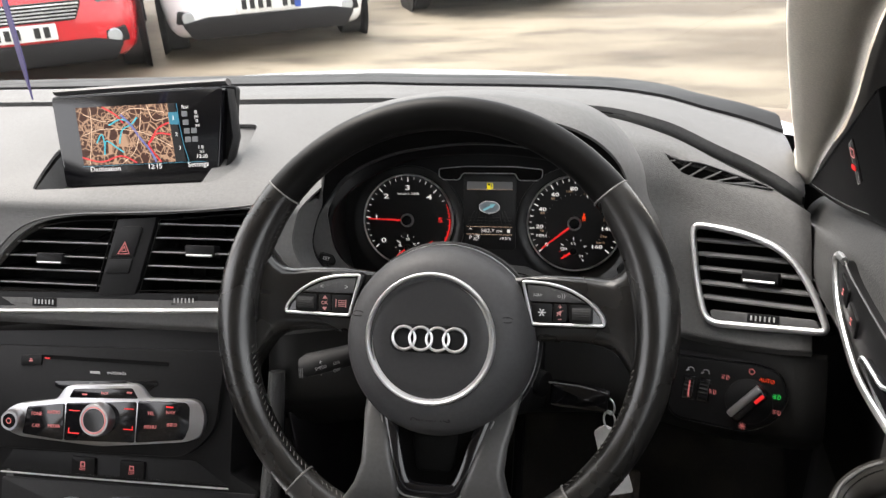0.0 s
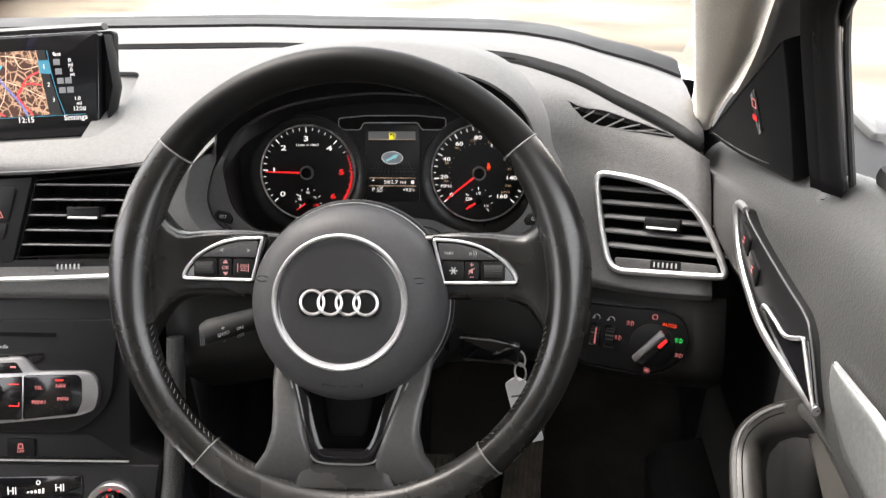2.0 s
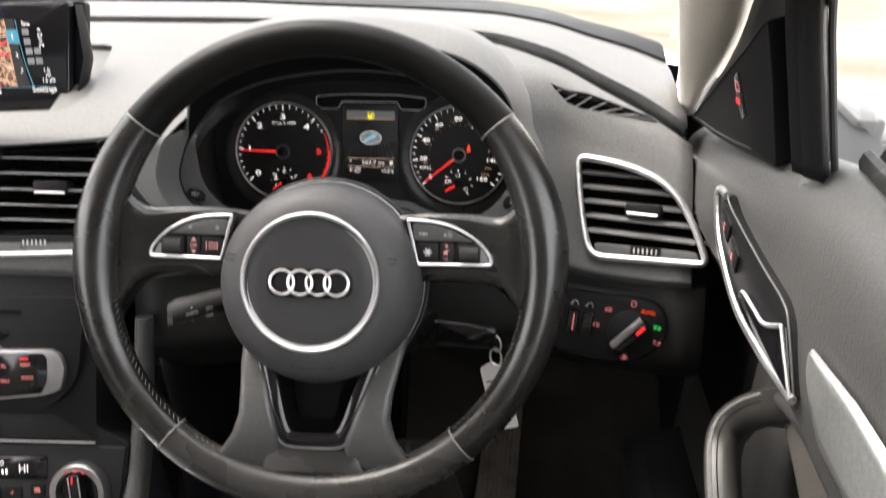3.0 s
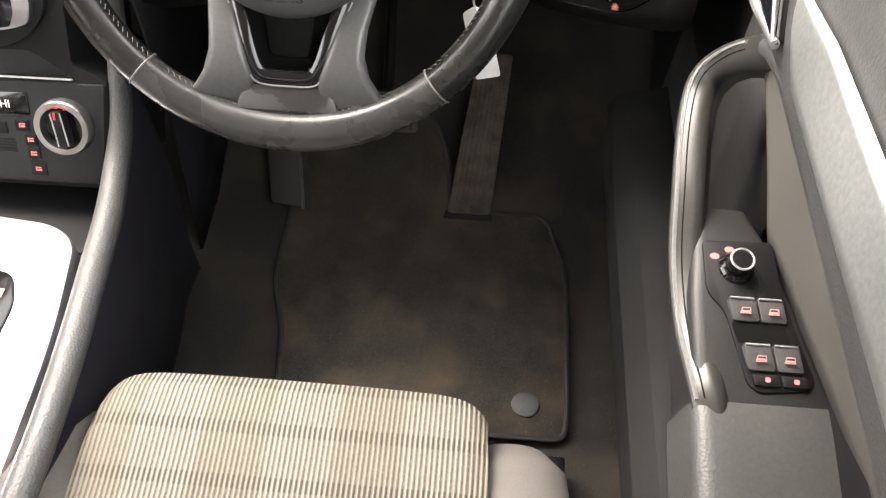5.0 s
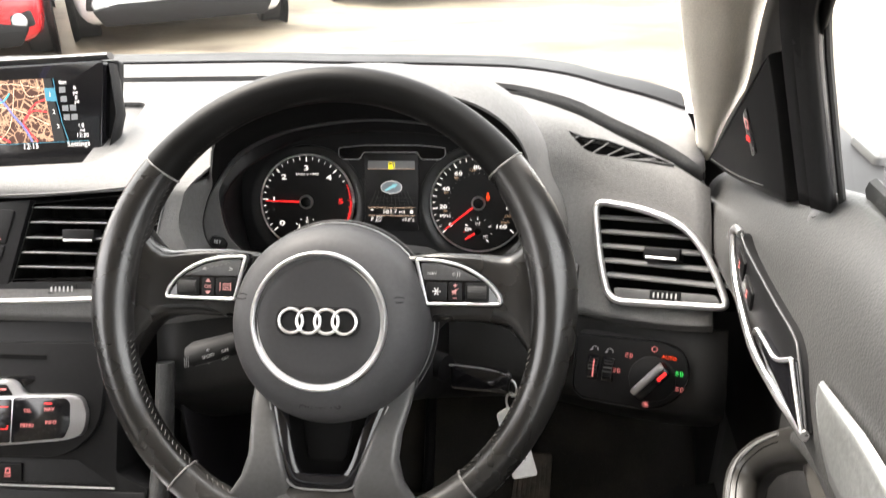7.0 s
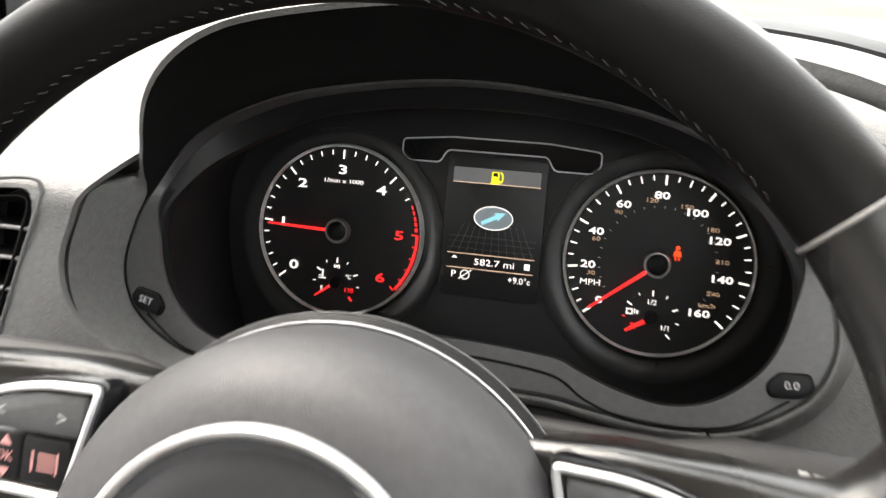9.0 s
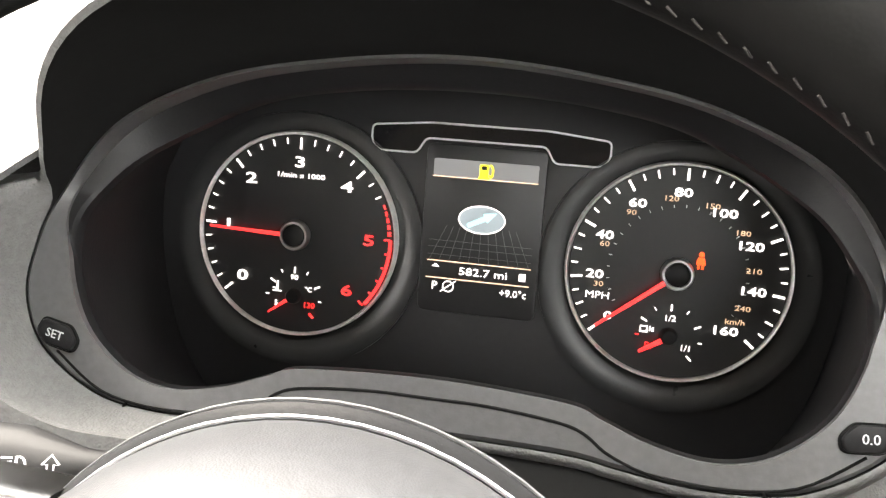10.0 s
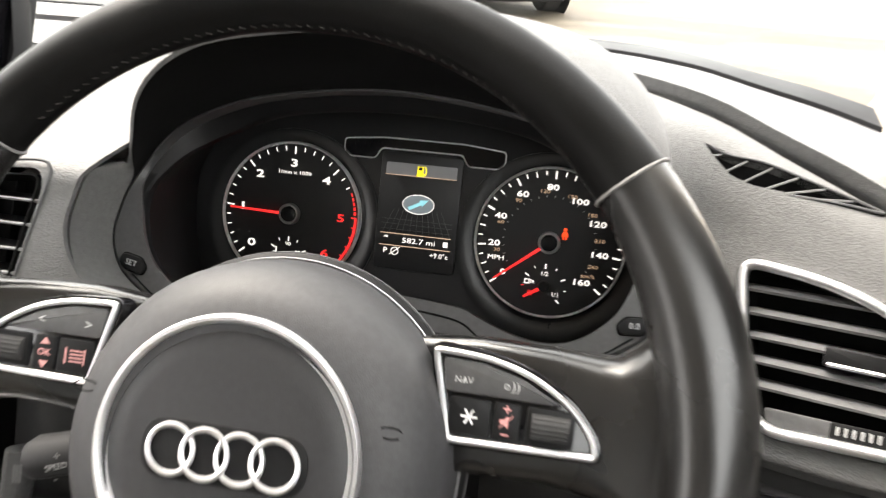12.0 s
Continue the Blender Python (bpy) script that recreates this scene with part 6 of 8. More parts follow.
slot_line = [slot_point(k / 20, 0, 0) for k in range(21)] + [slot_point(k / 20, 1, 0) for k in range(19, 0, -1)]
cut(pad, [slab([Vector((p.x, p.y)) for p in slot_line], 0.96, 1.15)])
bm = bmesh.new()
loft(bm, [[p + Vector((0, 0, 0.0050)) for p in slot_line], [p + Vector((0, 0, -0.030)) for p in slot_line]])
bm.faces.ensure_lookup_table()
bmesh.ops.delete(bm, geom=[max(bm.faces, key=lambda f: f.calc_center_median().z if len(f.verts) > 4 else -9)], context="FACES")
part("slot", bm, VOID, dv, "deep black slot")
bm = bmesh.new()
sweep(bm, [slot_point(k / 20, 0, 0.0060) for k in range(21)] + [slot_point(k / 20, 1, 0.0060) for k in range(20, 0, -1)], 0.0009, closed=True, n=6)
part("slot_edge", bm, SATIN, dv)
for k in range(6):
    y = 0.3440 - 0.0068 * k
    ends = [min((q / 100 for q in range(101)), key=lambda q: abs(slot_point(q, w, 0).y - y)) for w in (0.97, 0.03)]
    bm = bmesh.new()
    sweep(bm, [slot_point(ends[0], 0.97, 0.0045), slot_point(ends[1], 0.03, 0.0045)], 0.0014, 0.0009, n=6)
    part("bar", bm, SATIN, dv)

# light switch
LS = face((.25, .20, .90), 19, 15)
ls = thing("light_switch", LS, "black light switch panel with rotary knob and lit symbols", "switch panel")
po = rounded([(-0.0440, -0.0120), (0.0400, -0.0060), (0.0620, -0.0110), (0.0720, -0.0350), (0.0620, -0.0600), (0.0380, -0.0760), (-0.0320, -0.0760), (-0.0410, -0.0680)], [0.004, 0.02, 0.012, 0.015, 0.015, 0.015, 0.006, 0.006], 5)
bm = bmesh.new()
prism(bm, po, -0.03, 0.0, 0.002)
part("panel", bm, HARD, ls, "black panel")
bm = bmesh.new()
band(bm, offset(po, -0.001), 0.0008, -0.004, 0.0004)
part("panel_edge", bm, GLOSS, ls)
km = Matrix.Translation((0.0355, -0.0445, 0))
bm = bmesh.new()
lathe(bm, [(0.0005, 0.0040), (0.0150, 0.0040), (0.0175, 0.0030), (0.0225, 0.0012), (0.0230, 0.0)], 48, km)
kb = part("rotary_knob", bm, HARD, ls, "black rotary light knob")
grip = km @ pose(0, 0, 0, 0, 0, -38)
bm = bmesh.new()
prism(bm, rect(0.0150, 0.0430, 0.005), 0.003, 0.0160, 0.003, grip)
part("grip", bm, GLOSS, kb)
bm = bmesh.new()
prism(bm, rect(0.0068, 0.0410, 0.0020, -0.0042, 0), 0.010, 0.0172, 0.0012, grip)
part("grip_edge", bm, ALU, kb, "silver edge")
bm = bmesh.new()
prism(bm, rect(0.0036, 0.0115, 0.0012, 0.0030, 0.0125), 0.0155, 0.0164, 0.0003, grip)
part("pointer", bm, LIT_RED, kb, "lit red pointer")
bm = bmesh.new()
for q in range(4):
    ribbon(bm, [(km @ Vector((0.0036 * math.cos(t) - 0.0018, 0.0036 * math.sin(t) - 0.0215, 0))).to_2d() for t in (q * math.pi / 4, q * math.pi / 4 + math.pi)], 0.0004, 0.0172)
part("lamp_symbol", bm, LIT_SYMBOL, kb)
letters("lettering", "AUTO", 0.0052, 0.0495, -0.0205, 0.0006, LIT_ORANGE, ls, angle=-2)
for mat, items in ((LIT_SYMBOL, [(0.0105, -0.0245), (0.0000, -0.0420), (0.0625, -0.0500)]), (LIT_GREEN, [(0.0605, -0.0345)])):
    for x, y in items:
        bm = bmesh.new()
        ribbon(bm, [Vector((x + 0.0014, y)) + Vector((0.0022 * math.cos(t), 0.0022 * math.sin(t))) for t in [-math.pi / 2 + math.pi * q / 8 for q in range(9)]] + [Vector((x + 0.0014, y - 0.0022))], 0.0005, 0.0006)
        ribbon(bm, [(x + 0.0012, y - 0.0022), (x + 0.0012, y + 0.0022)], 0.0005, 0.0006)
        for q in (-1, 0, 1):
            ribbon(bm, [(x - 0.0036, y + q * 0.0016), (x - 0.0004, y + q * 0.0016)], 0.0005, 0.0006)
        part("lamp_symbol", bm, mat, ls)
bm = bmesh.new()
ribbon(bm, disc(0.0026, 14, 0.0345, -0.0140), 0.0007, 0.0006, True)
part("off_symbol", bm, LIT_SYMBOL, ls)
for x, lit in ((-0.0235, True), (-0.0085, False)):
    bm = bmesh.new()
    prism(bm, rect(0.0120, 0.0250, 0.0015, x, -0.0425), -0.002, 0.0006, 0.0006)
    w = part("thumbwheel_slot", bm, GLOSS, ls)
    bm = bmesh.new()
    ring = []
    for q in range(36):
        a = radians(10 * q)
        r = 1.0 if q % 2 else 0.86
        ring.append((-0.0425 + 0.0122 * r * math.sin(a), -0.004 + 0.0098 * r * math.cos(a)))
    loft(bm, [[Vector((x + e, y, z)) for y, z in ring] for e in (-0.0042, 0.0042)])
    part("thumbwheel", bm, HARD, w, "ribbed black thumbwheel")
    if lit:
        bm = bmesh.new()
        prism(bm, rect(0.0014, 0.0170, 0, x + 0.0010, -0.0425), 0.0040, 0.0058)
        part("lit_mark", bm, LIT_SYMBOL, w)
    bm = bmesh.new()
    ribbon(bm, [Vector((x, -0.0240)) + Vector((0.0032 * math.cos(t), 0.0032 * math.sin(t))) for t in [-0.4 + 4.0 * q / 8 for q in range(9)]], 0.0006, 0.0006)
    ribbon(bm, [(x - 0.005, -0.0255), (x - 0.0015, -0.0240)], 0.0006, 0.0006)
    part("symbol", bm, PRINT, ls)

# steering column, stalks, key
col = thing("steering_column", Matrix(), "black plastic steering column shroud", "steering column")
bm = bmesh.new()
axis = Vector((0, math.cos(radians(28.5)), -math.sin(radians(28.5))))
side = Vector((0, math.sin(radians(28.5)), math.cos(radians(28.5))))
rings = []
for d, w, up, dn in ((0.045, 0.050, 0.030, -0.050), (0.07, 0.066, 0.036, -0.066), (0.12, 0.072, 0.036, -0.072), (0.20, 0.076, 0.030, -0.080), (0.30, 0.076, 0.020, -0.090)):
    c = Vector((-0.002, 0.022, 1.002)) + axis * d
    rings.append([c + Vector((q.x, 0, 0)) + side * q.y for q in rounded([(-w, dn), (w, dn), (w, up), (-w, up)], 0.022, 5)])
loft(bm, rings)
part("shroud", bm, HARD, col)
# black sheet in place of the shaded hollow under the dial surround
bm = bmesh.new()
rings = []
for y, z, w in ((0.215, 0.950, 0.115), (0.190, 0.945, 0.112), (0.160, 0.938, 0.090), (0.130, 0.930, 0.070)):
    rings.append([Vector((-w, y, z)), Vector((-w * 0.5, y, z + 0.006)), Vector((0, y, z + 0.007)), Vector((w * 0.5, y, z + 0.006)), Vector((w, y, z))])
sheet(bm, rings)
part("gap_cover", bm, VOID, col, "black sheet painting the dark hollow above the column")


def stalk(name, a, b, label, w=0.014, t=0.008):
    s = thing(name, Matrix(), label, "control stalk")
    bm = bmesh.new()
    a, b = Vector(a), Vector(b)
    d = (b - a)
    sweep(bm, [a, a + d * 0.35, a + d * 0.5, a + d * 0.93, b], [t * 0.7, t * 0.8, w * 0.9, w, w * 0.7], [t * 0.6, t * 0.7, t, t * 0.9, t * 0.6], n=14, up=(0, -0.5, 0.85))
    part("arm", bm, STALK, s)
    return s


cs = stalk("cruise_stalk", (-0.05, 0.105, 0.950), (-0.151, 0.085, 0.928), "black cruise control stalk with pale symbols", 0.0125, 0.008)
SF = face((-.128, .0755, .9335), 28, -12)
for dx, dy, t, s in ((0.002, 0.001, "SPEED", 0.0042), (0.002, 0.0062, "+", 0.006), (0.002, -0.0050, "-", 0.006), (0.0170, 0.0048, "ON", 0.0040), (0.0170, -0.0020, "OFF", 0.0040)):
    o = letters("lettering", t, s, dx, dy, 0.0012, PRINT, cs, angle=14)
    o.data.transform(SF)
bm = bmesh.new()
for q in (-1, 0, 1):
    prism(bm, rect(0.0008, 0.0090, 0, -0.0175 + q * 0.0016, -0.003), 0, 0.0008, 0, SF)
part("end_ribs", bm, GREY_PRINT, cs)
is_ = stalk("indicator_stalk", (-0.05, 0.145, 0.987), (-0.180, 0.122, 1.000), "black indicator stalk with white lamp symbols", 0.0135, 0.008)
SF = face((-.0955, .1200, 1.0040), 45, -10)
bm = bmesh.new()
for x, y in ((-0.0130, 0.0035), (-0.0115, -0.0055)):
    ribbon(bm, [Vector((x + 0.0028, y)) + Vector((0.0032 * math.cos(t), 0.0028 * math.sin(t))) for t in [-math.pi / 2 + math.pi * q / 8 for q in range(9)]] + [Vector((x + 0.0028, y - 0.0028))], 0.0007, 0.0012)
    ribbon(bm, [(x + 0.0026, y - 0.0028), (x + 0.0026, y + 0.0028)], 0.0007, 0.0012)
    for q in (-1.5, -0.5, 0.5, 1.5):
        ribbon(bm, [(x - 0.0030, y + q * 0.0015), (x + 0.0012, y + q * 0.0015)], 0.0007, 0.0012)
ribbon(bm, [(0.0010, 0.0010), (0.0010, 0.0035), (-0.0010, 0.0035), (0.0022, 0.0070), (0.0054, 0.0035), (0.0034, 0.0035), (0.0034, 0.0010)], 0.0006, 0.0012, True)
prism(bm, rect(0.0036, 0.0042, 0, 0.0030, -0.0030), 0.0006, 0.0012)
o = part("lamp_symbols", bm, WHITE_PRINT, is_)
o.data.transform(SF @ Matrix.Diagonal((0.8, 0.8, 1, 1)))
ws = stalk("wiper_stalk", (0.05, 0.145, 0.992), (0.200, 0.120, 1.003), "black wiper stalk with small white print", 0.0130, 0.008)
SF = face((.150, .116, 1.0075), 45, 10)
bm = bmesh.new()
for k in range(4):
    prism(bm, rect(0.0030, 0.0045, 0, -0.006 + 0.0046 * k, 0.002), 0.0006, 0.0012)
part("print_bars", bm, PRINT, ws).data.transform(SF)

key = thing("ignition_key", Matrix(), "black car key in the ignition with ring and paper tag", "key")
bm = bmesh.new()
KF = face((.116, .112, .899), 20, 3)
prism(bm, rounded([(-0.028, -0.0130), (0.0260, -0.0150), (0.0280, 0.0030), (0.020, 0.0060), (-0.028, 0.0100)], 0.004, 4), -0.008, 0.006, 0.003, KF)
part("fob", bm, GLOSS, key, "glossy black key fob")
bm = bmesh.new()
sweep(bm, [KF @ Vector((-0.030, 0.0090, 0.003)), KF @ Vector((0.0, 0.0080, 0.004)), KF @ Vector((0.026, 0.0030, 0.004))], 0.0009, n=8)
part("fob_edge", bm, SATIN, key, "pale worn edge")
bm = bmesh.new()
lathe(bm, [(0.010, -0.02), (0.0125, -0.02), (0.0125, 0.0), (0.010, 0.0)], 24, Matrix.Translation((0.082, 0.122, 0.900)) @ pose(0, 0, 0, 90, 0, 60))
part("lock_barrel", bm, HARD, key)
for cz, r in ((0.888, 0.0085), (0.872, 0.0105)):
    bm = bmesh.new()
    rc = Vector((0.1440, 0.110, cz))
    sweep(bm, [rc + Vector((r * 0.5 * math.cos(t), -0.003 * math.cos(t), r * math.sin(t))) for t in [2 * math.pi * q / 24 for q in range(24)]], 0.0011, closed=True, up=(0.3, 1, 0), n=6)
    part("key_ring", bm, CHROME, key, "steel key ring")
bm = bmesh.new()
TG = face((.1480, .110, .823), 4, 6) @ pose(0, 0, 0, 0, 0, 15)
prism(bm, rounded([(-0.0120, -0.0380), (0.0130, -0.0360), (0.0130, 0.0330), (0.003, 0.0420), (-0.010, 0.0360)], 0.003, 3), -0.0006, 0.0006, 0, TG)
tg_ = part("paper_tag", bm, PAPER, key, "white paper tag with faint print")
bm = bmesh.new()
for k in range(5):
    prism(bm, rect(0.014 - 0.002 * (k % 3), 0.0020, 0, 0, 0.020 - 0.009 * k), 0.0006, 0.0009, 0, TG)
part("print_bars", bm, GREY_PRINT, tg_)

# ---- floor ----
bm = bmesh.new()
floor_line = [(-2.0, 0.375), (-0.30, 0.375), (0.15, 0.378), (0.27, 0.388), (0.34, 0.43), (0.50, 0.56), (0.62, 0.66), (0.66, 0.95)]
sheet(bm, [[Vector((x, y, z + (0.02 * max(0, abs(x + 0.36) - 0.62)))) for y, z in floor_line] for x in [-1.06 + 0.074 * k for k in range(21)]])
tagged(thick(part("floor", bm, CARPET, None, sharp=60), 0.02, -1), "dusty black carpet of the car floor", "floor", kind="structure")
mat_ = thing("floor_mat", Matrix.Translation((0, 0, 0.381)), "dusty dark brown velour floor mat with a stitched edge", "floor mat")
mo = rounded([(-0.070, -0.082), (0.284, -0.082), (0.288, -0.050), (0.289, 0.06), (0.289, 0.175), (0.262, 0.262), (0.190, 0.262), (0.120, 0.268), (0.112, 0.330), (0.088, 0.372), (-0.098, 0.372), (-0.112, 0.26), (-0.112, 0.12), (-0.085, 0.05)], [0.02, 0.02, 0.04, 0.08, 0.04, 0.02, 0.01, 0.015, 0.02, 0.02, 0.02, 0.03, 0.05, 0.04], 5)


def lift(p):
    """Bends the mat up the toe board."""
    z = max(0.0, p.y - 0.24) ** 1.25 * 1.1
    return Vector((p.x, p.y, p.z + z))


bm = bmesh.new()
prism(bm, mo, 0.0, 0.008, 0.002)
for y in (0.10, 0.20, 0.235, 0.26, 0.28, 0.30, 0.32, 0.34, 0.36):
    bmesh.ops.bisect_plane(bm, geom=bm.verts[:] + bm.edges[:] + bm.faces[:], plane_co=(0, y, 0), plane_no=(0, 1, 0))
for v in bm.verts:
    v.co = lift(v.co)
part("velour", bm, MAT_PILE, mat_, "dusty brown pile")
bm = bmesh.new()
sweep(bm, [lift(p) for p in at_z(mo, 0.007)], 0.0035, 0.0030, closed=True, n=8)
part("edging", bm, RUBBER, mat_, "black edging")
bm = bmesh.new()
lathe(bm, [(0.0005, 0.0125), (0.012, 0.0125), (0.0170, 0.0105), (0.0175, 0.006)], 28, Matrix.Translation((0.2365, -0.038, 0)))
part("mat_clip", bm, SATIN, mat_, "round grey mat clip")

# pedals
ac = thing("accelerator_pedal", Matrix(), "long worn black rubber accelerator pedal, muddy", "pedal")
bm = bmesh.new()
PF = Matrix(((1, 0.08, 0, 0.158), (0, 0.66, -0.75, 0.325), (0, 0.75, 0.66, 0.478), (0, 0, 0, 1)))
prism(bm, rounded([(-0.034, -0.105), (0.030, -0.105), (0.026, 0.125), (-0.022, 0.125)], 0.008, 4), -0.014, 0.004, 0.003, PF)
part("pad", bm, WORN_RUBBER, ac, "muddy rubber pad")
for k in range(-3, 4):
    bm = bmesh.new()
    prism(bm, rounded([(k * 0.0075 - 0.0016, -0.085), (k * 0.0075 + 0.0016, -0.085), (k * 0.0062 + 0.0014, 0.110), (k * 0.0062 - 0.0014, 0.110)], 0.001, 2), 0.0035, 0.0065, 0.001, PF)
    part("rib", bm, WORN_RUBBER, ac)
bm = bmesh.new()
prism(bm, rounded([(-0.040, -0.120), (0.036, -0.120), (0.030, -0.100), (-0.036, -0.100)], 0.006, 3), -0.018, 0.0, 0.002, PF)
part("hinge", bm, HARD, ac)
bp = thing("brake_pedal", Matrix(), "black rubber brake pedal on a steel arm", "pedal")
PB = Matrix(((1, 0, 0, 0.020), (0, 0.55, -0.83, 0.330), (0, 0.83, 0.55, 0.520), (0, 0, 0, 1)))
bm = bmesh.new()
prism(bm, rounded([(-0.048, -0.028), (0.048, -0.028), (0.046, 0.028), (-0.046, 0.028)], 0.008, 4), -0.010, 0.004, 0.003, PB)
part("pad", bm, WORN_RUBBER, bp, "ribbed rubber pad")
for k in range(-4, 5):
    bm = bmesh.new()
    prism(bm, rect(0.0035, 0.046, 0.001, k * 0.0095, 0), 0.0035, 0.0065, 0.001, PB)
    part("rib", bm, RUBBER, bp)
bm = bmesh.new()
sweep(bm, spline([PB @ Vector((0, 0.01, -0.01)), PB @ Vector((0, 0.06, -0.04)), Vector((0.02, 0.50, 0.72)), Vector((0.02, 0.52, 0.80))], 5), 0.008, 0.012, n=8)
part("arm", bm, HARD, bp)
fr = thing("footrest", Matrix(), "black footrest beside the console", "footrest")
PR = Matrix(((1, -0.10, 0, -0.118), (0, 0.66, -0.75, 0.262), (0, 0.75, 0.66, 0.430), (0, 0, 0, 1)))
bm = bmesh.new()
prism(bm, rounded([(-0.022, -0.028), (0.030, -0.034), (0.026, 0.120), (-0.026, 0.120)], [0.004, 0.010, 0.004, 0.004], 3), -0.02, 0.004, 0.003, PR)
part("plate", bm, RUBBER, fr)
bm = bmesh.new()
loft(bm, [[PR @ Vector((x, y, z)) for x, z in ((0.022, 0.003), (0.025, 0.012), (0.029, 0.013), (0.031, 0.004), (0.031, -0.02), (0.022, -0.02))] for y in (-0.034, -0.028, 0.04, 0.118)])
part("edge", bm, SATIN, fr, "worn upright edge")

# ---- centre console ----
con = thing("centre_console", Matrix(), "black centre console with silver selector plate and padded rail", "console")
RAIL = [(-0.205, 0.145, 0.880), (-0.206, 0.118, 0.820), (-0.207, 0.090, 0.770), (-0.210, 0.062, 0.725), (-0.211, 0.030, 0.702), (-0.205, -0.02, 0.692), (-0.200, -0.09, 0.686), (-0.194, -0.17, 0.682), (-0.190, -0.26, 0.680), (-0.190, -0.40, 0.680), (-0.19, -0.75, 0.69)]
rl = spline([Vector(p) for p in RAIL], 4)
bm = bmesh.new()
sweep(bm, rl, [0.008 + 0.006 * min(1, k / 20) for k in range(len(rl))], [0.012] * len(rl), n=12)
part("rail", bm, GRAIN, con, "padded grey rail along the console")
bm = bmesh.new()
rows = []
for p in rl[8:]:
    low = 0.378
    rows.append([p + Vector((0.006, 0.004, -0.004)), p + Vector((0.011, 0.01, -0.05)), Vector((p.x + 0.004, p.y + 0.03, 0.56)), Vector((p.x - 0.010, p.y + 0.04, 0.45)), Vector((p.x - 0.014, p.y + 0.05, low - 0.01))])
sheet(bm, [spline(r, 3) for r in rows])
thick(part("side_panel", bm, NAVY, con, "smooth blue-black side panel"), 0.004, 1)
bm = bmesh.new()
rows = []
for y, z in ((0.17, 0.89), (0.30, 0.86), (0.62, 0.80)):
    rows.append([Vector((-0.210, y, z)), Vector((-0.206, y, 0.70)), Vector((-0.214, y, 0.52)), Vector((-0.226, y, 0.37))])
sheet(bm, rows)
thick(part("side_panel", bm, NAVY, con), 0.004, 1)
bm = bmesh.new()
prism(bm, rounded([(-0.49, -0.42), (-0.212, -0.42), (-0.222, -0.15), (-0.240, -0.040), (-0.270, -0.020), (-0.36, -0.012), (-0.47, -0.02)], [0.02, 0.01, 0.05, 0.02, 0.02, 0.02, 0.02], 5), 0.640, 0.668, 0.004)
plate = part("selector_plate", bm, ALU_PLATE, con, "bright silver selector plate")
bm = bmesh.new()
prism(bm, rounded([(-0.330, -0.300), (-0.276, -0.300), (-0.270, -0.120), (-0.284, -0.085), (-0.325, -0.080)], 0.012, 4), 0.660, 0.671, 0.002)
gate = part("selector_gate", bm, GLOSS, plate, "black selector gate with lit letter")
part("symbol", bars(bmesh.new(), [(-0.288, -0.110, 0.008, 0.010), (-0.286, -0.150, 0.006, 0.008)], 0.6716), LIT_SYMBOL, gate)
bm = bmesh.new()
sweep(bm, [Vector((-0.305, -0.16, 0.668)), Vector((-0.305, -0.165, 0.72)), Vector((-0.305, -0.17, 0.755))], [0.012, 0.011, 0.02], [0.012, 0.011, 0.02], n=14)
part("selector_lever", bm, LEATHER, plate, "black leather selector lever")
bm = bmesh.new()
prism(bm, rounded([(-0.50, -0.03), (-0.215, -0.03), (-0.215, 0.10), (-0.50, 0.10)], 0.01, 3), 0.60, 0.632, 0.003)
part("tray", bm, HARD, con, "black open tray")
bm = bmesh.new()
prism(bm, [Vector(p) for p in ((-0.48, -0.75), (-0.240, -0.75), (-0.240, 0.15), (-0.48, 0.15))], 0.37, 0.63)
part("core", bm, VOID, con)
bm = bmesh.new()
sweep(bm, [Vector((-0.72 - p.x, p.y, p.z)) for p in rl], 0.014, 0.012, n=10)
part("rail", bm, GRAIN, con)
bm = bmesh.new()
rows = [[Vector((-0.720 - p.x, p.y, p.z)) + Vector((-0.006, 0, -0.004)), Vector((-0.722 - p.x, p.y + 0.02, 0.55)), Vector((-0.705 - p.x, p.y + 0.03, 0.368))] for p in rl]
sheet(bm, rows)
thick(part("side_panel", bm, NAVY, con), 0.004, 1)
# lower body of the stack behind the panels
bm = bmesh.new()
prism(bm, rounded([(-0.19, -0.375), (0.138, -0.370), (0.145, -0.255), (0.112, -0.240), (0.112, -0.085), (-0.24, -0.105), (-0.21, -0.25)], 0.004, 3), -0.16, -0.009, 0.002, STACK)
part("stack_body", bm, HARD, con)

# ---- driver's seat ----
seat = thing("driver_seat", Matrix(), "beige checked cloth seat with taupe side bolsters", "seat")
bm = bmesh.new()
rows = []
for y, z, w in ((-0.178, 0.560, 0.166), (-0.166, 0.600, 0.168), (-0.163, 0.638, 0.168), (-0.170, 0.657, 0.168), (-0.186, 0.665, 0.168), (-0.22, 0.668, 0.170), (-0.32, 0.655, 0.174), (-0.45, 0.640, 0.178), (-0.60, 0.630, 0.180), (-0.74, 0.635, 0.180)):
    rows.append([Vector((0.009 + (w + 0.003) * k / 16, y - 0.020 * abs(k / 16) ** 14 - 0.003 * (k / 16) ** 2, z - 0.007 * abs(k / 16) ** 10)) for k in [16 * math.sin(radians(90 * q / 16)) for q in range(-16, 17)]])
sheet(bm, rows)
thick(part("cushion", bm, WEAVE, seat, "beige woven checked cushion"), 0.02, -1)
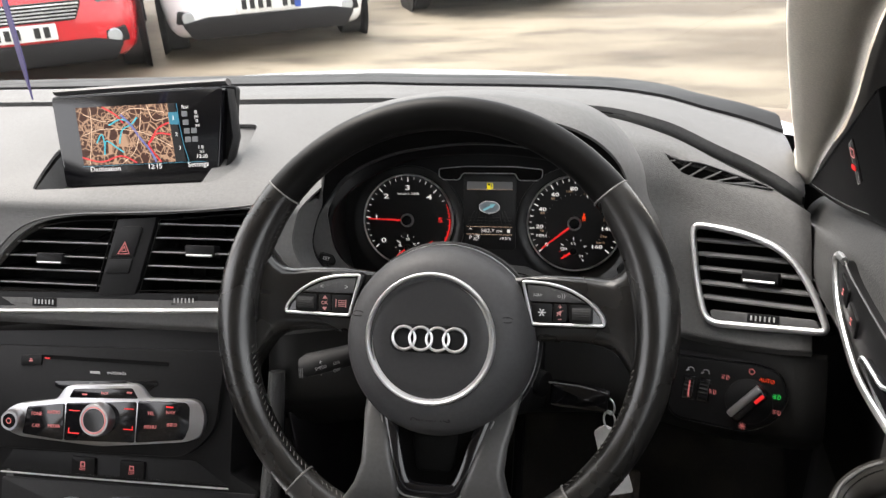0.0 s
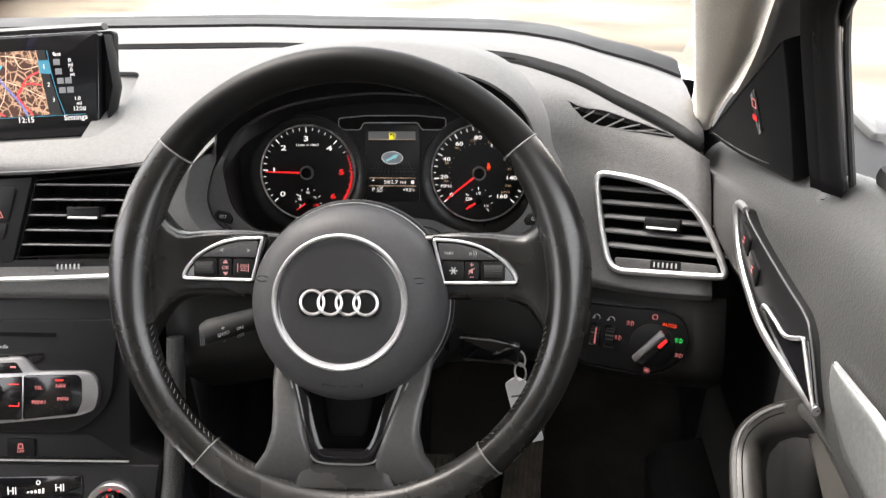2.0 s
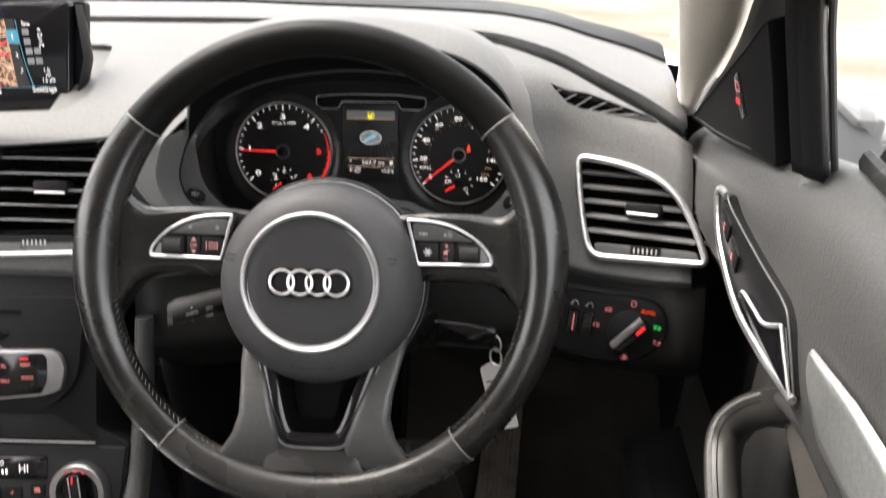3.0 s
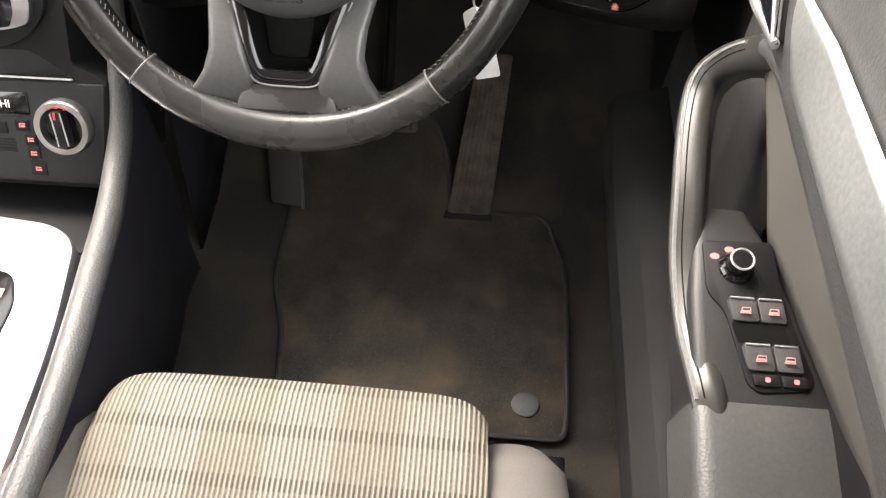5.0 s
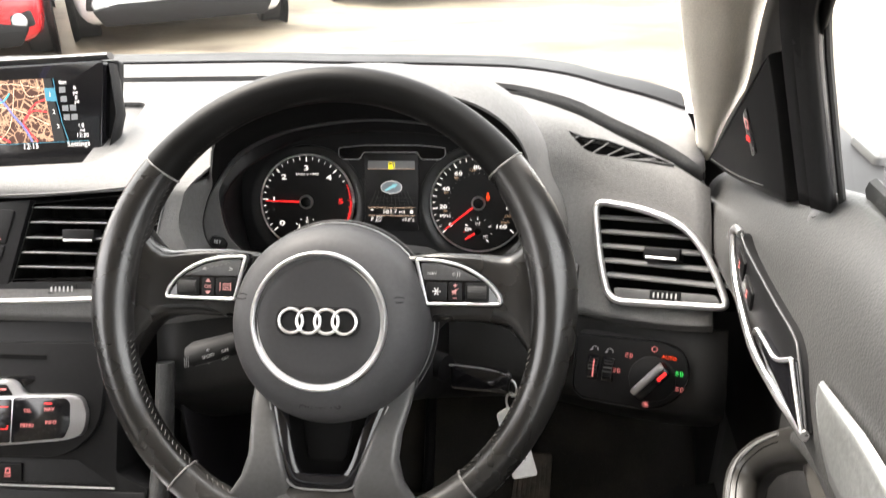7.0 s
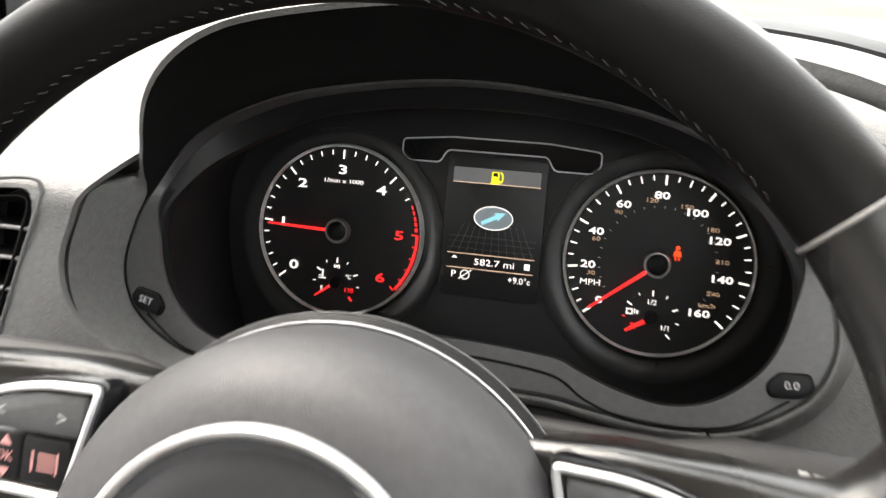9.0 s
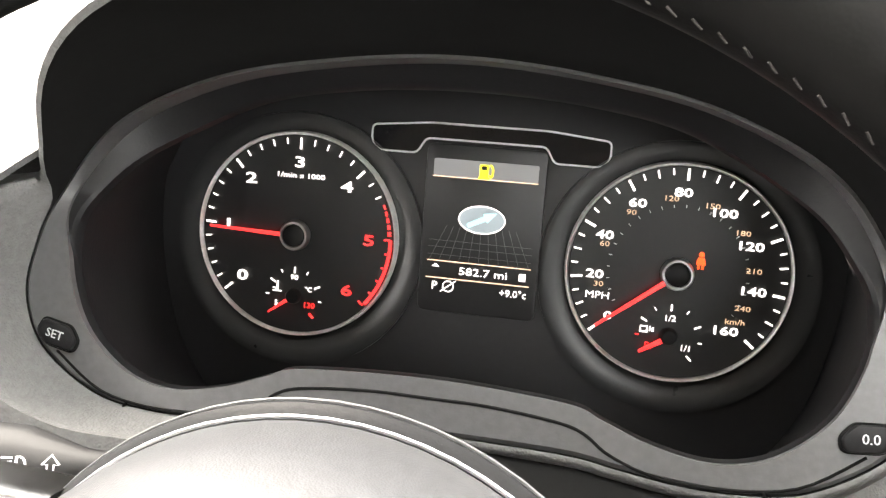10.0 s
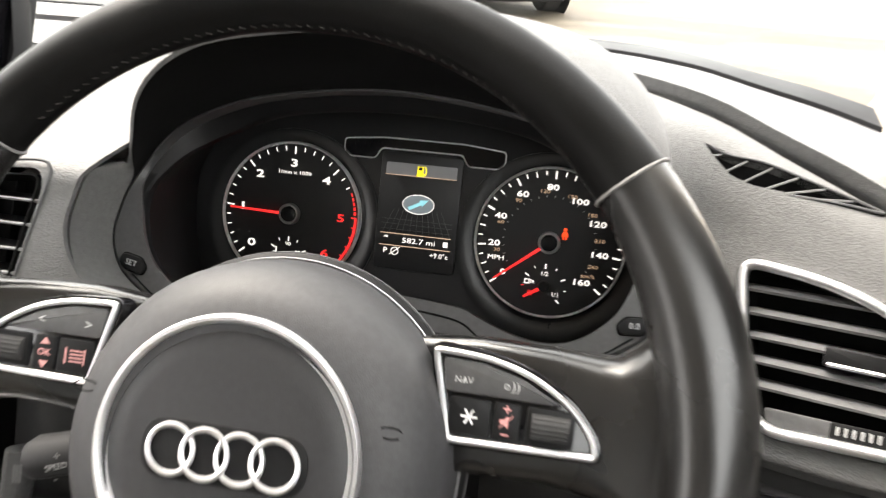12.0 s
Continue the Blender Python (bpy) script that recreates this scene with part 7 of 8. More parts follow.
for sx in (-1, 1):
    bm = bmesh.new()
    rings = []
    for y, z, w, h in ((-0.190, 0.580, 0.020, 0.03), (-0.200, 0.600, 0.034, 0.05), (-0.225, 0.618, 0.042, 0.062), (-0.30, 0.634, 0.046, 0.07), (-0.45, 0.640, 0.050, 0.08), (-0.74, 0.645, 0.052, 0.09)):
        c = Vector((0.006 + sx * (0.170 + w * 0.85), y, z - 0.002))
        rings.append([c + Vector((w * math.cos(t), 0, h * 0.6 * math.sin(t))) for t in [2 * math.pi * q / 18 for q in range(18)]])
    loft(bm, rings)
    part("bolster", bm, BOLSTER, seat, "taupe side bolster")
bm = bmesh.new()
prism(bm, rounded([(-0.20, -0.74), (0.215, -0.74), (0.205, -0.20), (0.16, -0.185), (-0.15, -0.185), (-0.195, -0.20)], 0.03, 4), 0.44, 0.58, 0.01)
part("base", bm, HARD, seat)
bm = bmesh.new()
rings = []
for z, y, w, d in ((0.60, -0.80, 0.21, 0.07), (0.80, -0.86, 0.24, 0.075), (1.00, -0.92, 0.24, 0.07), (1.16, -0.98, 0.20, 0.055), (1.22, -1.0, 0.15, 0.03)):
    rings.append([Vector((0.006 + q.x, y + q.y, z)) for q in rounded([(-w, -d), (w, -d), (w, d), (-w, d)], 0.045, 4)])
loft(bm, rings)
part("backrest", bm, WEAVE, seat)
bm = bmesh.new()
prism(bm, rect(0.26, 0.16, 0.05, 0.006, 1.36), -0.05, 0.05, 0.02, Matrix(((1, 0, 0, 0), (0, 0, 1, -1.02), (0, 1, 0, 0), (0, 0, 0, 1))))
part("headrest", bm, BOLSTER, seat)
sr_ = thing("seat_rail", Matrix(), "black steel seat rail on the floor", "seat rail")
bm = bmesh.new()
prism(bm, rect(0.035, 0.60, 0.004, 0.262, -0.42), 0.378, 0.430, 0.003)
part("rail", bm, HARD, sr_)
copy_thing(seat, pose(-0.732, 0.06, 0))

# ---- driver's door ----
door = thing("driver_door", Matrix(), "closed driver's door with dark vinyl skin, silver inlay and armrest", "door")


def belt(y):
    return 1.128 - 0.30 * max(0.0, y) - 0.05 * max(0.0, y - 0.2)


def door_section(y):
    b = belt(y)
    k = max(0.0, min(1.0, (y - 0.05) / 0.30))
    n = 0.006 * k
    return [Vector((0.395, y, b - 0.012)), Vector((0.378 - n, y, b - 0.002)), Vector((0.362 - n, y, b - 0.012)), Vector((0.347, y, b - 0.040 + 0.010 * k)), Vector((0.3385, y, 1.045 - 0.05 * k)), Vector((0.336, y, 1.000 - 0.035 * k)),
            Vector((0.345, y, 0.966 - 0.02 * k)), Vector((0.372, y, 0.930)), Vector((0.396, y, 0.880)), Vector((0.402, y, 0.800)), Vector((0.398, y, 0.65)), Vector((0.388, y, 0.44)), Vector((0.386, y, 0.36))]


ys = [0.352 - 0.03 * k for k in range(24)] + [-0.42, -0.60, -0.80, -0.95]
bm = bmesh.new()
sheet(bm, [spline(door_section(y), 4) for y in ys])
thick(part("skin", bm, DOOR_SKIN, door, "dark grey-green grained vinyl", sharp=60), 0.003, -1)
def skin_x(y, z):
    """How far in the door skin stands at that height."""
    pts = spline(door_section(y), 4)[8:]
    for a, b in zip(pts, pts[1:]):
        if b.z <= z <= a.z:
            return a.x + (b.x - a.x) * (a.z - z) / max(1e-6, a.z - b.z)
    return 0.395


# cloth insert, from the rib under the inlay down to the armrest
bm = bmesh.new()
rows = []
for k in range(30):
    y = -0.046 - (0.0085 * k if k < 10 else 0.085 + 0.030 * (k - 10))
    top = 0.958 + 0.030 * min(1, max(0, -0.046 - y) / 0.12) ** 0.7 + 0.03 * max(0, -0.2 - y)
    low = max(0.838, 0.937 + 1.28 * (y + 0.046))
    foot = 0.374 + 0.17 * max(0.0, -0.12 - y)
    rows.append([Vector((0.347 + (foot - 0.347) * (top - z) / (top - 0.838), y, z)) for z in [low + (top - low) * q / 6 for q in range(7)]])
sheet(bm, rows)
thick(part("cloth_insert", bm, DOOR_CLOTH, door, "taupe cloth insert"), 0.022, 1)
bm = bmesh.new()
sweep(bm, [r[-1] + Vector((-0.004, 0, 0.006)) for r in rows], 0.0045, 0.0060, n=10)
part("insert_rib", bm, DOOR_SKIN, door, "vinyl rib over the cloth")


# leaf-shaped silver inlay
def leaf(s, w):
    """s from the tip backwards, w from the lower to the upper edge."""
    y = -0.092 - 0.62 * s
    lo = 1.038 - 0.033 * min(1, s / 0.075) ** 0.6 + 0.015 * s
    hi = 1.041 + 0.006 * min(1, s / 0.1) + 0.035 * s
    z = lo + (hi - lo) * w
    return Vector((skin_x(y, z) - 0.003, y, z))


bm = bmesh.new()
sheet(bm, [[leaf((k / 28) ** 1.5, w / 6) for w in range(7)] for k in range(29)])
inl = thick(part("inlay", bm, INLAY, door, "leaf-shaped woven silver inlay"), 0.003, -1)
bm = bmesh.new()
sweep(bm, [leaf((k / 28) ** 1.5, 1.0) + Vector((-0.001, 0, 0.001)) for k in range(29)], 0.0013, n=6)
part("inlay_edge", bm, CHROME, inl, "fine bright edge")
# inner handle in its chrome-edged recess
DF = face((.3345, 0, 1.0), 0, 90)
ho = rounded([(-0.1450, 0.0320), (-0.1270, 0.0110), (-0.0980, -0.0030), (-0.0350, -0.0150), (0.0300, -0.0080), (0.0910, 0.0010), (0.0560, 0.0350), (0.0370, 0.0420), (-0.0120, 0.0400), (-0.0955, 0.0390), (-0.1250, 0.0420)], [0.006, 0.02, 0.03, 0.04, 0.03, 0.003, 0.006, 0.012, 0.03, 0.03, 0.012], 4)
bm = bmesh.new()
prism(bm, ho, -0.010, 0.0020, 0.0006, DF)
rec = part("handle_recess", bm, HARD, door, "black handle recess")
bm = bmesh.new()
lower = spline([Vector((-0.1200, 0.0430, 0.0030)), Vector((-0.1380, 0.0400, 0.0030)), Vector((-0.1450, 0.0310, 0.0030)), Vector((-0.1270, 0.0100, 0.0034)), Vector((-0.0960, -0.0040, 0.0042)), Vector((-0.0350, -0.0150, 0.0052)), Vector((0.0300, -0.0085, 0.0055)), Vector((0.0620, -0.0030, 0.0050)), Vector((0.0910, 0.0010, 0.0040))], 5)
sweep(bm, [DF @ p for p in lower], 0.0036, 0.0030, up=(-1, 0, 0), n=10)
part("handle_trim", bm, CHROME, rec, "bright satin chrome edge")
bm = bmesh.new()
upper = spline([Vector((0.0910, 0.0010, 0.0030)), Vector((0.0560, 0.0350, 0.0030)), Vector((0.0370, 0.0420, 0.0026)), Vector((-0.0120, 0.0400, 0.0026)), Vector((-0.0955, 0.0390, 0.0026)), Vector((-0.1200, 0.0430, 0.0026))], 5)
sweep(bm, [DF @ p for p in upper], 0.0010, up=(-1, 0, 0), n=6)
part("recess_edge", bm, SATIN, rec)
bm = bmesh.new()
prism(bm, rounded([(-0.0280, 0.0000), (0.0180, -0.0050), (0.0870, 0.0030), (0.0550, 0.0340), (0.0270, 0.0150), (-0.0240, 0.0090)], [0.002, 0.02, 0.003, 0.003, 0.008, 0.003], 4), 0.002, 0.0070, 0.0015, DF)
hd = part("inner_handle", bm, GLOSS, rec, "black inner door handle")
bm = bmesh.new()
sweep(bm, [DF @ p for p in spline([Vector((-0.0290, 0.0020, 0.0075)), Vector((-0.0240, 0.0085, 0.0075)), Vector((0.0020, 0.0120, 0.0075)), Vector((0.0260, 0.0155, 0.0075)), Vector((0.0550, 0.0340, 0.0075))], 4)], 0.0017, up=(-1, 0, 0), n=6)
sweep(bm, [DF @ p for p in (Vector((0.0550, 0.0340, 0.0075)), Vector((0.0700, 0.0200, 0.0070)), Vector((0.0890, 0.0030, 0.0060)))], 0.0014, up=(-1, 0, 0), n=6)
part("handle_edge", bm, CHROME, hd)
for cx, cy in ((-0.1080, 0.0210), (-0.0760, 0.0110)):
    bm = bmesh.new()
    prism(bm, rounded([(cx - 0.016, cy - 0.002), (cx + 0.014, cy - 0.010), (cx + 0.015, cy + 0.008), (cx - 0.012, cy + 0.012)], 0.003, 3), 0.0, 0.0042, 0.0008, DF)
    b = part("lock_button", bm, HARD, rec, "central locking button")
    bm = bmesh.new()
    for q in (-1, 1):
        prism(bm, rect(0.0040, 0.0010, 0, cx + 0.001, cy + q * 0.0022), 0.0042, 0.0047, 0, DF)
    prism(bm, rect(0.0010, 0.0054, 0, cx + 0.001, cy), 0.0042, 0.0047, 0, DF)
    part("symbol", bm, LIT_SYMBOL, b)
# lock pin
bm = bmesh.new()
lathe(bm, [(0.0005, 0.0030), (0.0045, 0.0026), (0.0050, 0.0), (0.0085, 0.0004), (0.0095, -0.002)], 24, Matrix.Translation((.3590, .033, 1.0985)) @ pose(0, 0, 0, 0, -50, 0))
part("lock_pin", bm, SATIN, door, "small round lock pin")
# pull handle and armrest
PULL = [(0.350, -0.060, 0.978), (0.340, -0.036, 0.956), (0.329, -0.0151, 0.928), (0.318, -0.0142, 0.904), (0.311, -0.0464, 0.8883), (0.308, -0.0965, 0.8653), (0.308, -0.1413, 0.8396), (0.311, -0.1917, 0.8263), (0.317, -0.246, 0.8260), (0.325, -0.290, 0.8020)]
PULL_DEPTH = [0.060, 0.056, 0.046, 0.036, 0.030, 0.028, 0.028, 0.028, 0.028, 0.024]
pl, pd = spline([Vector(p) for p in PULL], 4), [d.x for d in spline([Vector((d, 0, 0)) for d in PULL_DEPTH], 4)]
TO_EYE = Vector((-0.40, -0.50, 0.76)).normalized()


def pull_frame(k):
    """Across and out of the pull's face at a point of its line."""
    t = (pl[min(len(pl) - 1, k + 1)] - pl[max(0, k - 1)]).normalized()
    n = (TO_EYE - t * TO_EYE.dot(t)).normalized()
    return t.cross(n), n


bm = bmesh.new()
rings = []
for k, (p, d) in enumerate(zip(pl, pd)):
    a, n = pull_frame(k)
    rings.append([p + a * q.x + n * q.y for q in rounded([(-0.0145, -d), (0.0100, -d), (0.0100, -0.0010), (0.0040, 0.0006), (-0.0080, 0.0), (-0.0145, -0.0060)], [0.003, 0.003, 0.0025, 0.004, 0.008, 0.005], 4)])
loft(bm, rings)
part("pull_handle", bm, PULL_SKIN, door, "dark padded door pull, worn")
# a dark seam, and a pale strip that paints the ridge's highlight
for shift, up_by, r, mat, label in ((-0.0005, 0.0000, 0.0007, VOID, "seam along the pull"), (0.0050, 0.0000, 0.0018, SLAT, "highlight painted along the pull's ridge")):
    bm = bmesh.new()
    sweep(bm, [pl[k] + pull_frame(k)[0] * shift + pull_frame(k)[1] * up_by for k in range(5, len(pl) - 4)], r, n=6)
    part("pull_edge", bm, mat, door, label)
ARM = face((.355, -.17, .842), 78)
bm = bmesh.new()
rings = []
for v, xl, xr, zt in ((0.075, -0.036, 0.006, -0.010), (0.050, -0.040, 0.014, -0.002), (0.0, -0.044, 0.030, -0.001), (-0.078, -0.044, 0.058, -0.001)):
    rings.append([ARM @ Vector((q.x, v, q.y)) for q in rounded([(xl, -0.070), (xr, -0.070), (xr, zt), (xl, zt)], 0.010, 4)])
loft(bm, rings)
part("armrest_front", bm, LOWER, door, "black front section of the armrest")
bm = bmesh.new()
rings = []
for v, xl, xr, zt in ((-0.0785, -0.046, 0.060, 0.000), (-0.10, -0.047, 0.062, 0.003), (-0.20, -0.048, 0.064, 0.006), (-0.35, -0.046, 0.062, 0.020), (-0.60, -0.030, 0.060, 0.060)):
    rings.append([ARM @ Vector((q.x, v, q.y)) for q in rounded([(xl, -0.080), (xr, -0.080), (xr, zt), (xl, zt)], 0.014, 5)])
loft(bm, rings)
part("armrest_pad", bm, DOOR_SKIN, door, "padded armrest")
bm = bmesh.new()
prism(bm, rounded([(-0.0330, 0.0420), (-0.0320, 0.0000), (-0.0200, -0.0120), (-0.0080, -0.0660), (0.0, -0.0710), (0.0330, -0.0670), (0.0380, -0.0600), (0.0220, -0.0010), (0.0180, 0.0440)], [0.004, 0.01, 0.008, 0.006, 0.006, 0.006, 0.006, 0.02, 0.006], 4), -0.002, 0.0008, 0.0005, ARM)
sp = part("switch_panel", bm, HARD, door, "black window switch panel")
mk = Matrix.Translation((-0.0100, 0.0215, 0.0008))
bm = bmesh.new()
lathe(bm, [(0.0005, 0.016), (0.0070, 0.0155), (0.0085, 0.014), (0.0090, 0.004), (0.0125, 0.0012), (0.0130, 0.0)], 32, ARM @ mk)
mkn = part("mirror_knob", bm, GLOSS, sp, "black mirror adjuster knob")
bm = bmesh.new()
sweep(bm, [ARM @ mk @ Vector((0.0080 * math.cos(t), 0.0080 * math.sin(t), 0.0150)) for t in [2 * math.pi * q / 28 for q in range(28)]], 0.0009, closed=True, n=6)
part("knob_ring", bm, CHROME, mkn, "chrome ring")
for dx, dy in ((-0.0250, 0.0295), (-0.0140, 0.0355), (0.0000, 0.0310)):
    bm = bmesh.new()
    prism(bm, disc(0.0034, 14, dx, dy, 0.0024), 0.0006, 0.0013, 0, ARM)
    part("mirror_symbol", bm, LIT_SYMBOL, sp)
for row, (ya, yb, xa, xb) in enumerate(((-0.0035, -0.0200, -0.0195, 0.0195), (-0.0375, -0.0555, -0.0115, 0.0275))):
    for q in (0, 1):
        x0 = xa + (xb - xa) * (0.02 + 0.51 * q)
        x1 = xa + (xb - xa) * (0.49 + 0.49 * q)
        sk = 0.0035
        o = rounded([(x0 + sk, yb), (x1 + sk, yb), (x1, ya), (x0, ya)], 0.002, 3)
        bm = bmesh.new()
        rings = [[ARM @ Vector((p.x, p.y, 0.0)) for p in o], [ARM @ Vector((p.x, p.y, 0.0030 + (p.y - yb) * 0.22)) for p in o], [ARM @ Vector((p.x, p.y, 0.0035 + (p.y - yb) * 0.22)) for p in offset(o, 0.0012)]]
        loft(bm, rings)
        w = part("window_switch", bm, SATIN, sp, "grey rocker window switch")
        bm = bmesh.new()
        sweep(bm, [ARM @ Vector((x0 + 0.0012, ya - 0.0012, 0.0074)), ARM @ Vector((x1 - 0.0010, ya - 0.0012, 0.0074))], 0.0009, n=6)
        part("switch_edge", bm, CHROME, w, "chrome front edge")
        cx, cy = (x0 + x1) / 2 + 0.002, (ya + yb) / 2 - 0.0015
        bm = bmesh.new()
        ribbon(bm, [(cx - 0.0036, cy - 0.0022), (cx + 0.0036, cy - 0.0022), (cx + 0.0036, cy + 0.0018), (cx - 0.0020, cy + 0.0018)], 0.0008, 0.0066, True)
        prism(bm, rect(0.0060, 0.0012, 0, cx, cy - 0.0008), 0.0060, 0.0066)
        part("symbol", bm, LIT_PINK, w).data.transform(ARM)
bm = bmesh.new()
prism(bm, rounded([(-0.0165, -0.0210), (0.0205, -0.0210), (0.0245, -0.0360), (-0.0125, -0.0360)], 0.002, 3), 0.0002, 0.0012, 0, ARM)
part("switch_gap", bm, VOID, sp)
for q in (0, 1):
    bm = bmesh.new()
    x = -0.0040 + 0.0195 * q
    prism(bm, rounded([(x, -0.0665), (x + 0.0180, -0.0665), (x + 0.0170, -0.0580), (x - 0.001, -0.0580)], 0.002, 3), 0.0, 0.0030, 0.001, ARM)
    w = part("lock_switch", bm, HARD, sp)
    bm = bmesh.new()
    prism(bm, rect(0.0034, 0.0034, 0.001, x + 0.009, -0.0620), 0.0030, 0.0035, 0, ARM)
    part("symbol", bm, LIT_SYMBOL, w)
# pocket wall and speaker grille behind the pull
bm = bmesh.new()
sheet(bm, [[Vector((0.385, y, z)) for z in (0.62, 0.72, 0.82, 0.90)] for y in (0.10, 0.04, -0.02, -0.09)])
thick(part("speaker_grille", bm, material("black_speaker_mesh", (0.012, 0.012, 0.012), 0.6, bump=(260, 1.0, "ribs")), door, "black speaker mesh"), 0.003, -1)
bm = bmesh.new()
rows = []
for k in range(12):
    y = 0.33 - 0.12 * k
    rows.append([Vector((0.398, y, 0.60)), Vector((0.345, y, 0.585)), Vector((0.325, y, 0.56)), Vector((0.335, y, 0.46)), Vector((0.36, y, 0.39))])
sheet(bm, rows)
thick(part("door_pocket", bm, POCKET, door, "black door pocket"), 0.004, -1)
# frame and glass, in a plane that leans in towards the roof
FRONT = [(0.029, 1.112), (0.030, 1.17), (0.028, 1.225), (0.010, 1.262), (-0.06, 1.315), (-0.18, 1.40), (-0.34, 1.468), (-0.60, 1.495), (-0.85, 1.49), (-0.98, 1.44), (-1.05, 1.12)]


def side(y, z, out=0.0):
    return Vector((0.3565 - 0.25 * (z - 1.112) + out, y, z))


gl = spline([Vector(p) for p in FRONT], 4)


def inset(d):
    """The window's edge, d towards the glass (minus: into the frame)."""
    row = []
    for k, p in enumerate(gl):
        a, b = gl[max(0, k - 1)], gl[min(len(gl) - 1, k + 1)]
        t = (b - a).normalized()
        row.append(p + Vector((-t.y, t.x)) * d)
    return row


for name, mat, a, b, deep in (("window_frame", HARD, -0.034, 0.0, 0.0), ("window_channel", HARD, 0.0, 0.0045, 0.003), ("window_channel", HARD, 0.0085, 0.0125, 0.008)):
    bm = bmesh.new()
    sheet(bm, [[side(*p, deep), side(*p.lerp(q, 0.5), deep - 0.003), side(*q, deep)] for p, q in zip(inset(a), inset(b))])
    thick(part(name, bm, mat, door, "black window frame" if a < 0 else "grey window channel"), 0.014, 1)
for d, out in ((0.0065, 0.006), (0.0145, 0.011)):
    bm = bmesh.new()
    sweep(bm, [side(*p, out) for p in inset(d)], 0.0026, n=8, up=(1, 0, 0.3))
    part("window_seal", bm, RUBBER, door, "black rubber window seal")
for x, dz in ((0.379, 0.002), (0.392, 0.005)):
    bm = bmesh.new()
    sweep(bm, [Vector((x, y, belt(y) + dz)) for y in (0.0, -0.2, -0.5, -1.0)], 0.0055, 0.008, n=8)
    part("belt_seal", bm, RUBBER, door, "ribbed rubber belt seal")
bm = bmesh.new()
bm.faces.new(loop(bm, [side(*p, 0.014) for p in inset(0.012)]))
g = part("glass", bm, CLEAR, door, "clear side glass")
g.visible_shadow = False
# black corner panel with the mirror cover and warning lights
PR_EDGE = [Vector((0.352, 0.350, 1.024)), Vector((0.347, 0.300, 1.062)), Vector((0.338, 0.200, 1.150)), Vector((0.320, 0.100, 1.242)), Vector((0.312, -0.03, 1.36))]
pe, po_ = spline(PR_EDGE, 4), [side(0.045, 1.10 + 0.145 * k / 16, 0.004) if k < 11 else side(0.045 - 0.02 * (k - 10), 1.20 + 0.018 * (k - 10), 0.004) for k in range(17)]
bm = bmesh.new()
sheet(bm, [[a.lerp(b, k / 6) + Vector((0.006, 0, 0)) for k in range(7)] for a, b in zip(pe, po_)])
thick(part("sail_panel", bm, HARD, door, "black corner panel", sharp=60), 0.003, -1)
TRI = face((.352, .06, 1.11), -14, 82)
tri = rounded([(-0.2180, -0.0600), (-0.1500, -0.0520), (-0.1015, -0.0418), (-0.0500, -0.0300), (-0.0190, -0.0230), (-0.0188, 0.0529), (-0.0240, 0.0940), (-0.0789, 0.0557), (-0.1527, -0.0004), (-0.1939, -0.0381)],
              [0.004, 0.03, 0.03, 0.02, 0.006, 0.03, 0.002, 0.03, 0.04, 0.02], 5)
bm = bmesh.new()
prism(bm, tri, -0.012, 0.004, 0.0025, TRI)
mc = part("mirror_cover", bm, HARD, door, "triangular black mirror cover")
bm = bmesh.new()
sweep(bm, [TRI @ Vector(p) for p in spline([Vector((-0.2050, -0.0535, 0.0035)), Vector((-0.1500, -0.0455, 0.0038)), Vector((-0.1015, -0.0355, 0.0038)), Vector((-0.0650, -0.0260, 0.0035))], 4)], 0.0009, n=6)
part("cover_edge", bm, GLOSS, mc, "shiny worn lower edge")
bm = bmesh.new()
prism(bm, rounded([(-0.0935, 0.0270), (-0.0820, 0.0370), (-0.0700, 0.0020), (-0.0820, -0.0070)], 0.004, 3), 0.003, 0.0050, 0.0008, TRI)
lp = part("warning_panel", bm, GLOSS, mc, "glossy black warning panel")
bm = bmesh.new()
prism(bm, rect(0.0075, 0.0042, 0.0006, -0.0850, 0.0090), 0.005, 0.0056, 0, TRI)
part("warning_light", bm, LIT_RED, lp, "small lit red warning light")
bm = bmesh.new()
ribbon(bm, rect(0.0075, 0.0072, 0.001, -0.0840, 0.0225), 0.0007, 0.0056, True)
part("warning_symbol", bm, LIT_SYMBOL, lp).data.transform(TRI)

# ---- pillar, windscreen, roof, far side ----
bm = bmesh.new()
PL = [Vector((0.335, 0.352, 1.030)), Vector((0.3275, 0.318, 1.062)), Vector((0.292, 0.20, 1.152)), Vector((0.261, 0.10, 1.244)), Vector((0.225, -0.05, 1.375)), Vector((0.19, -0.20, 1.50))]
PRR = [Vector((0.352, 0.345, 1.030)), Vector((0.348, 0.31, 1.062)), Vector((0.340, 0.20, 1.152)), Vector((0.322, 0.10, 1.244)), Vector((0.312, -0.05, 1.375)), Vector((0.29, -0.20, 1.50))]
rows = []
for a, b in zip(spline(PL, 4), spline(PRR, 4)):
    d = (b - a)
    rows.append([a + Vector((0.006, 0.05, 0.012)), a + Vector((0.0, 0.012, 0.003))] + [a + d * (k / 6) + Vector((0, -0.010 * math.sin(math.pi * k / 6), 0)) for k in range(7)] + [b + Vector((0.004, 0.02, 0))])
sheet(bm, rows)
pillar = thick(part("pillar_trim", bm, PILLAR, None, sharp=70), 0.003, -1)
tagged(pillar, "pale grey cloth-covered windscreen pillar trim", "pillar trim", kind="structure")
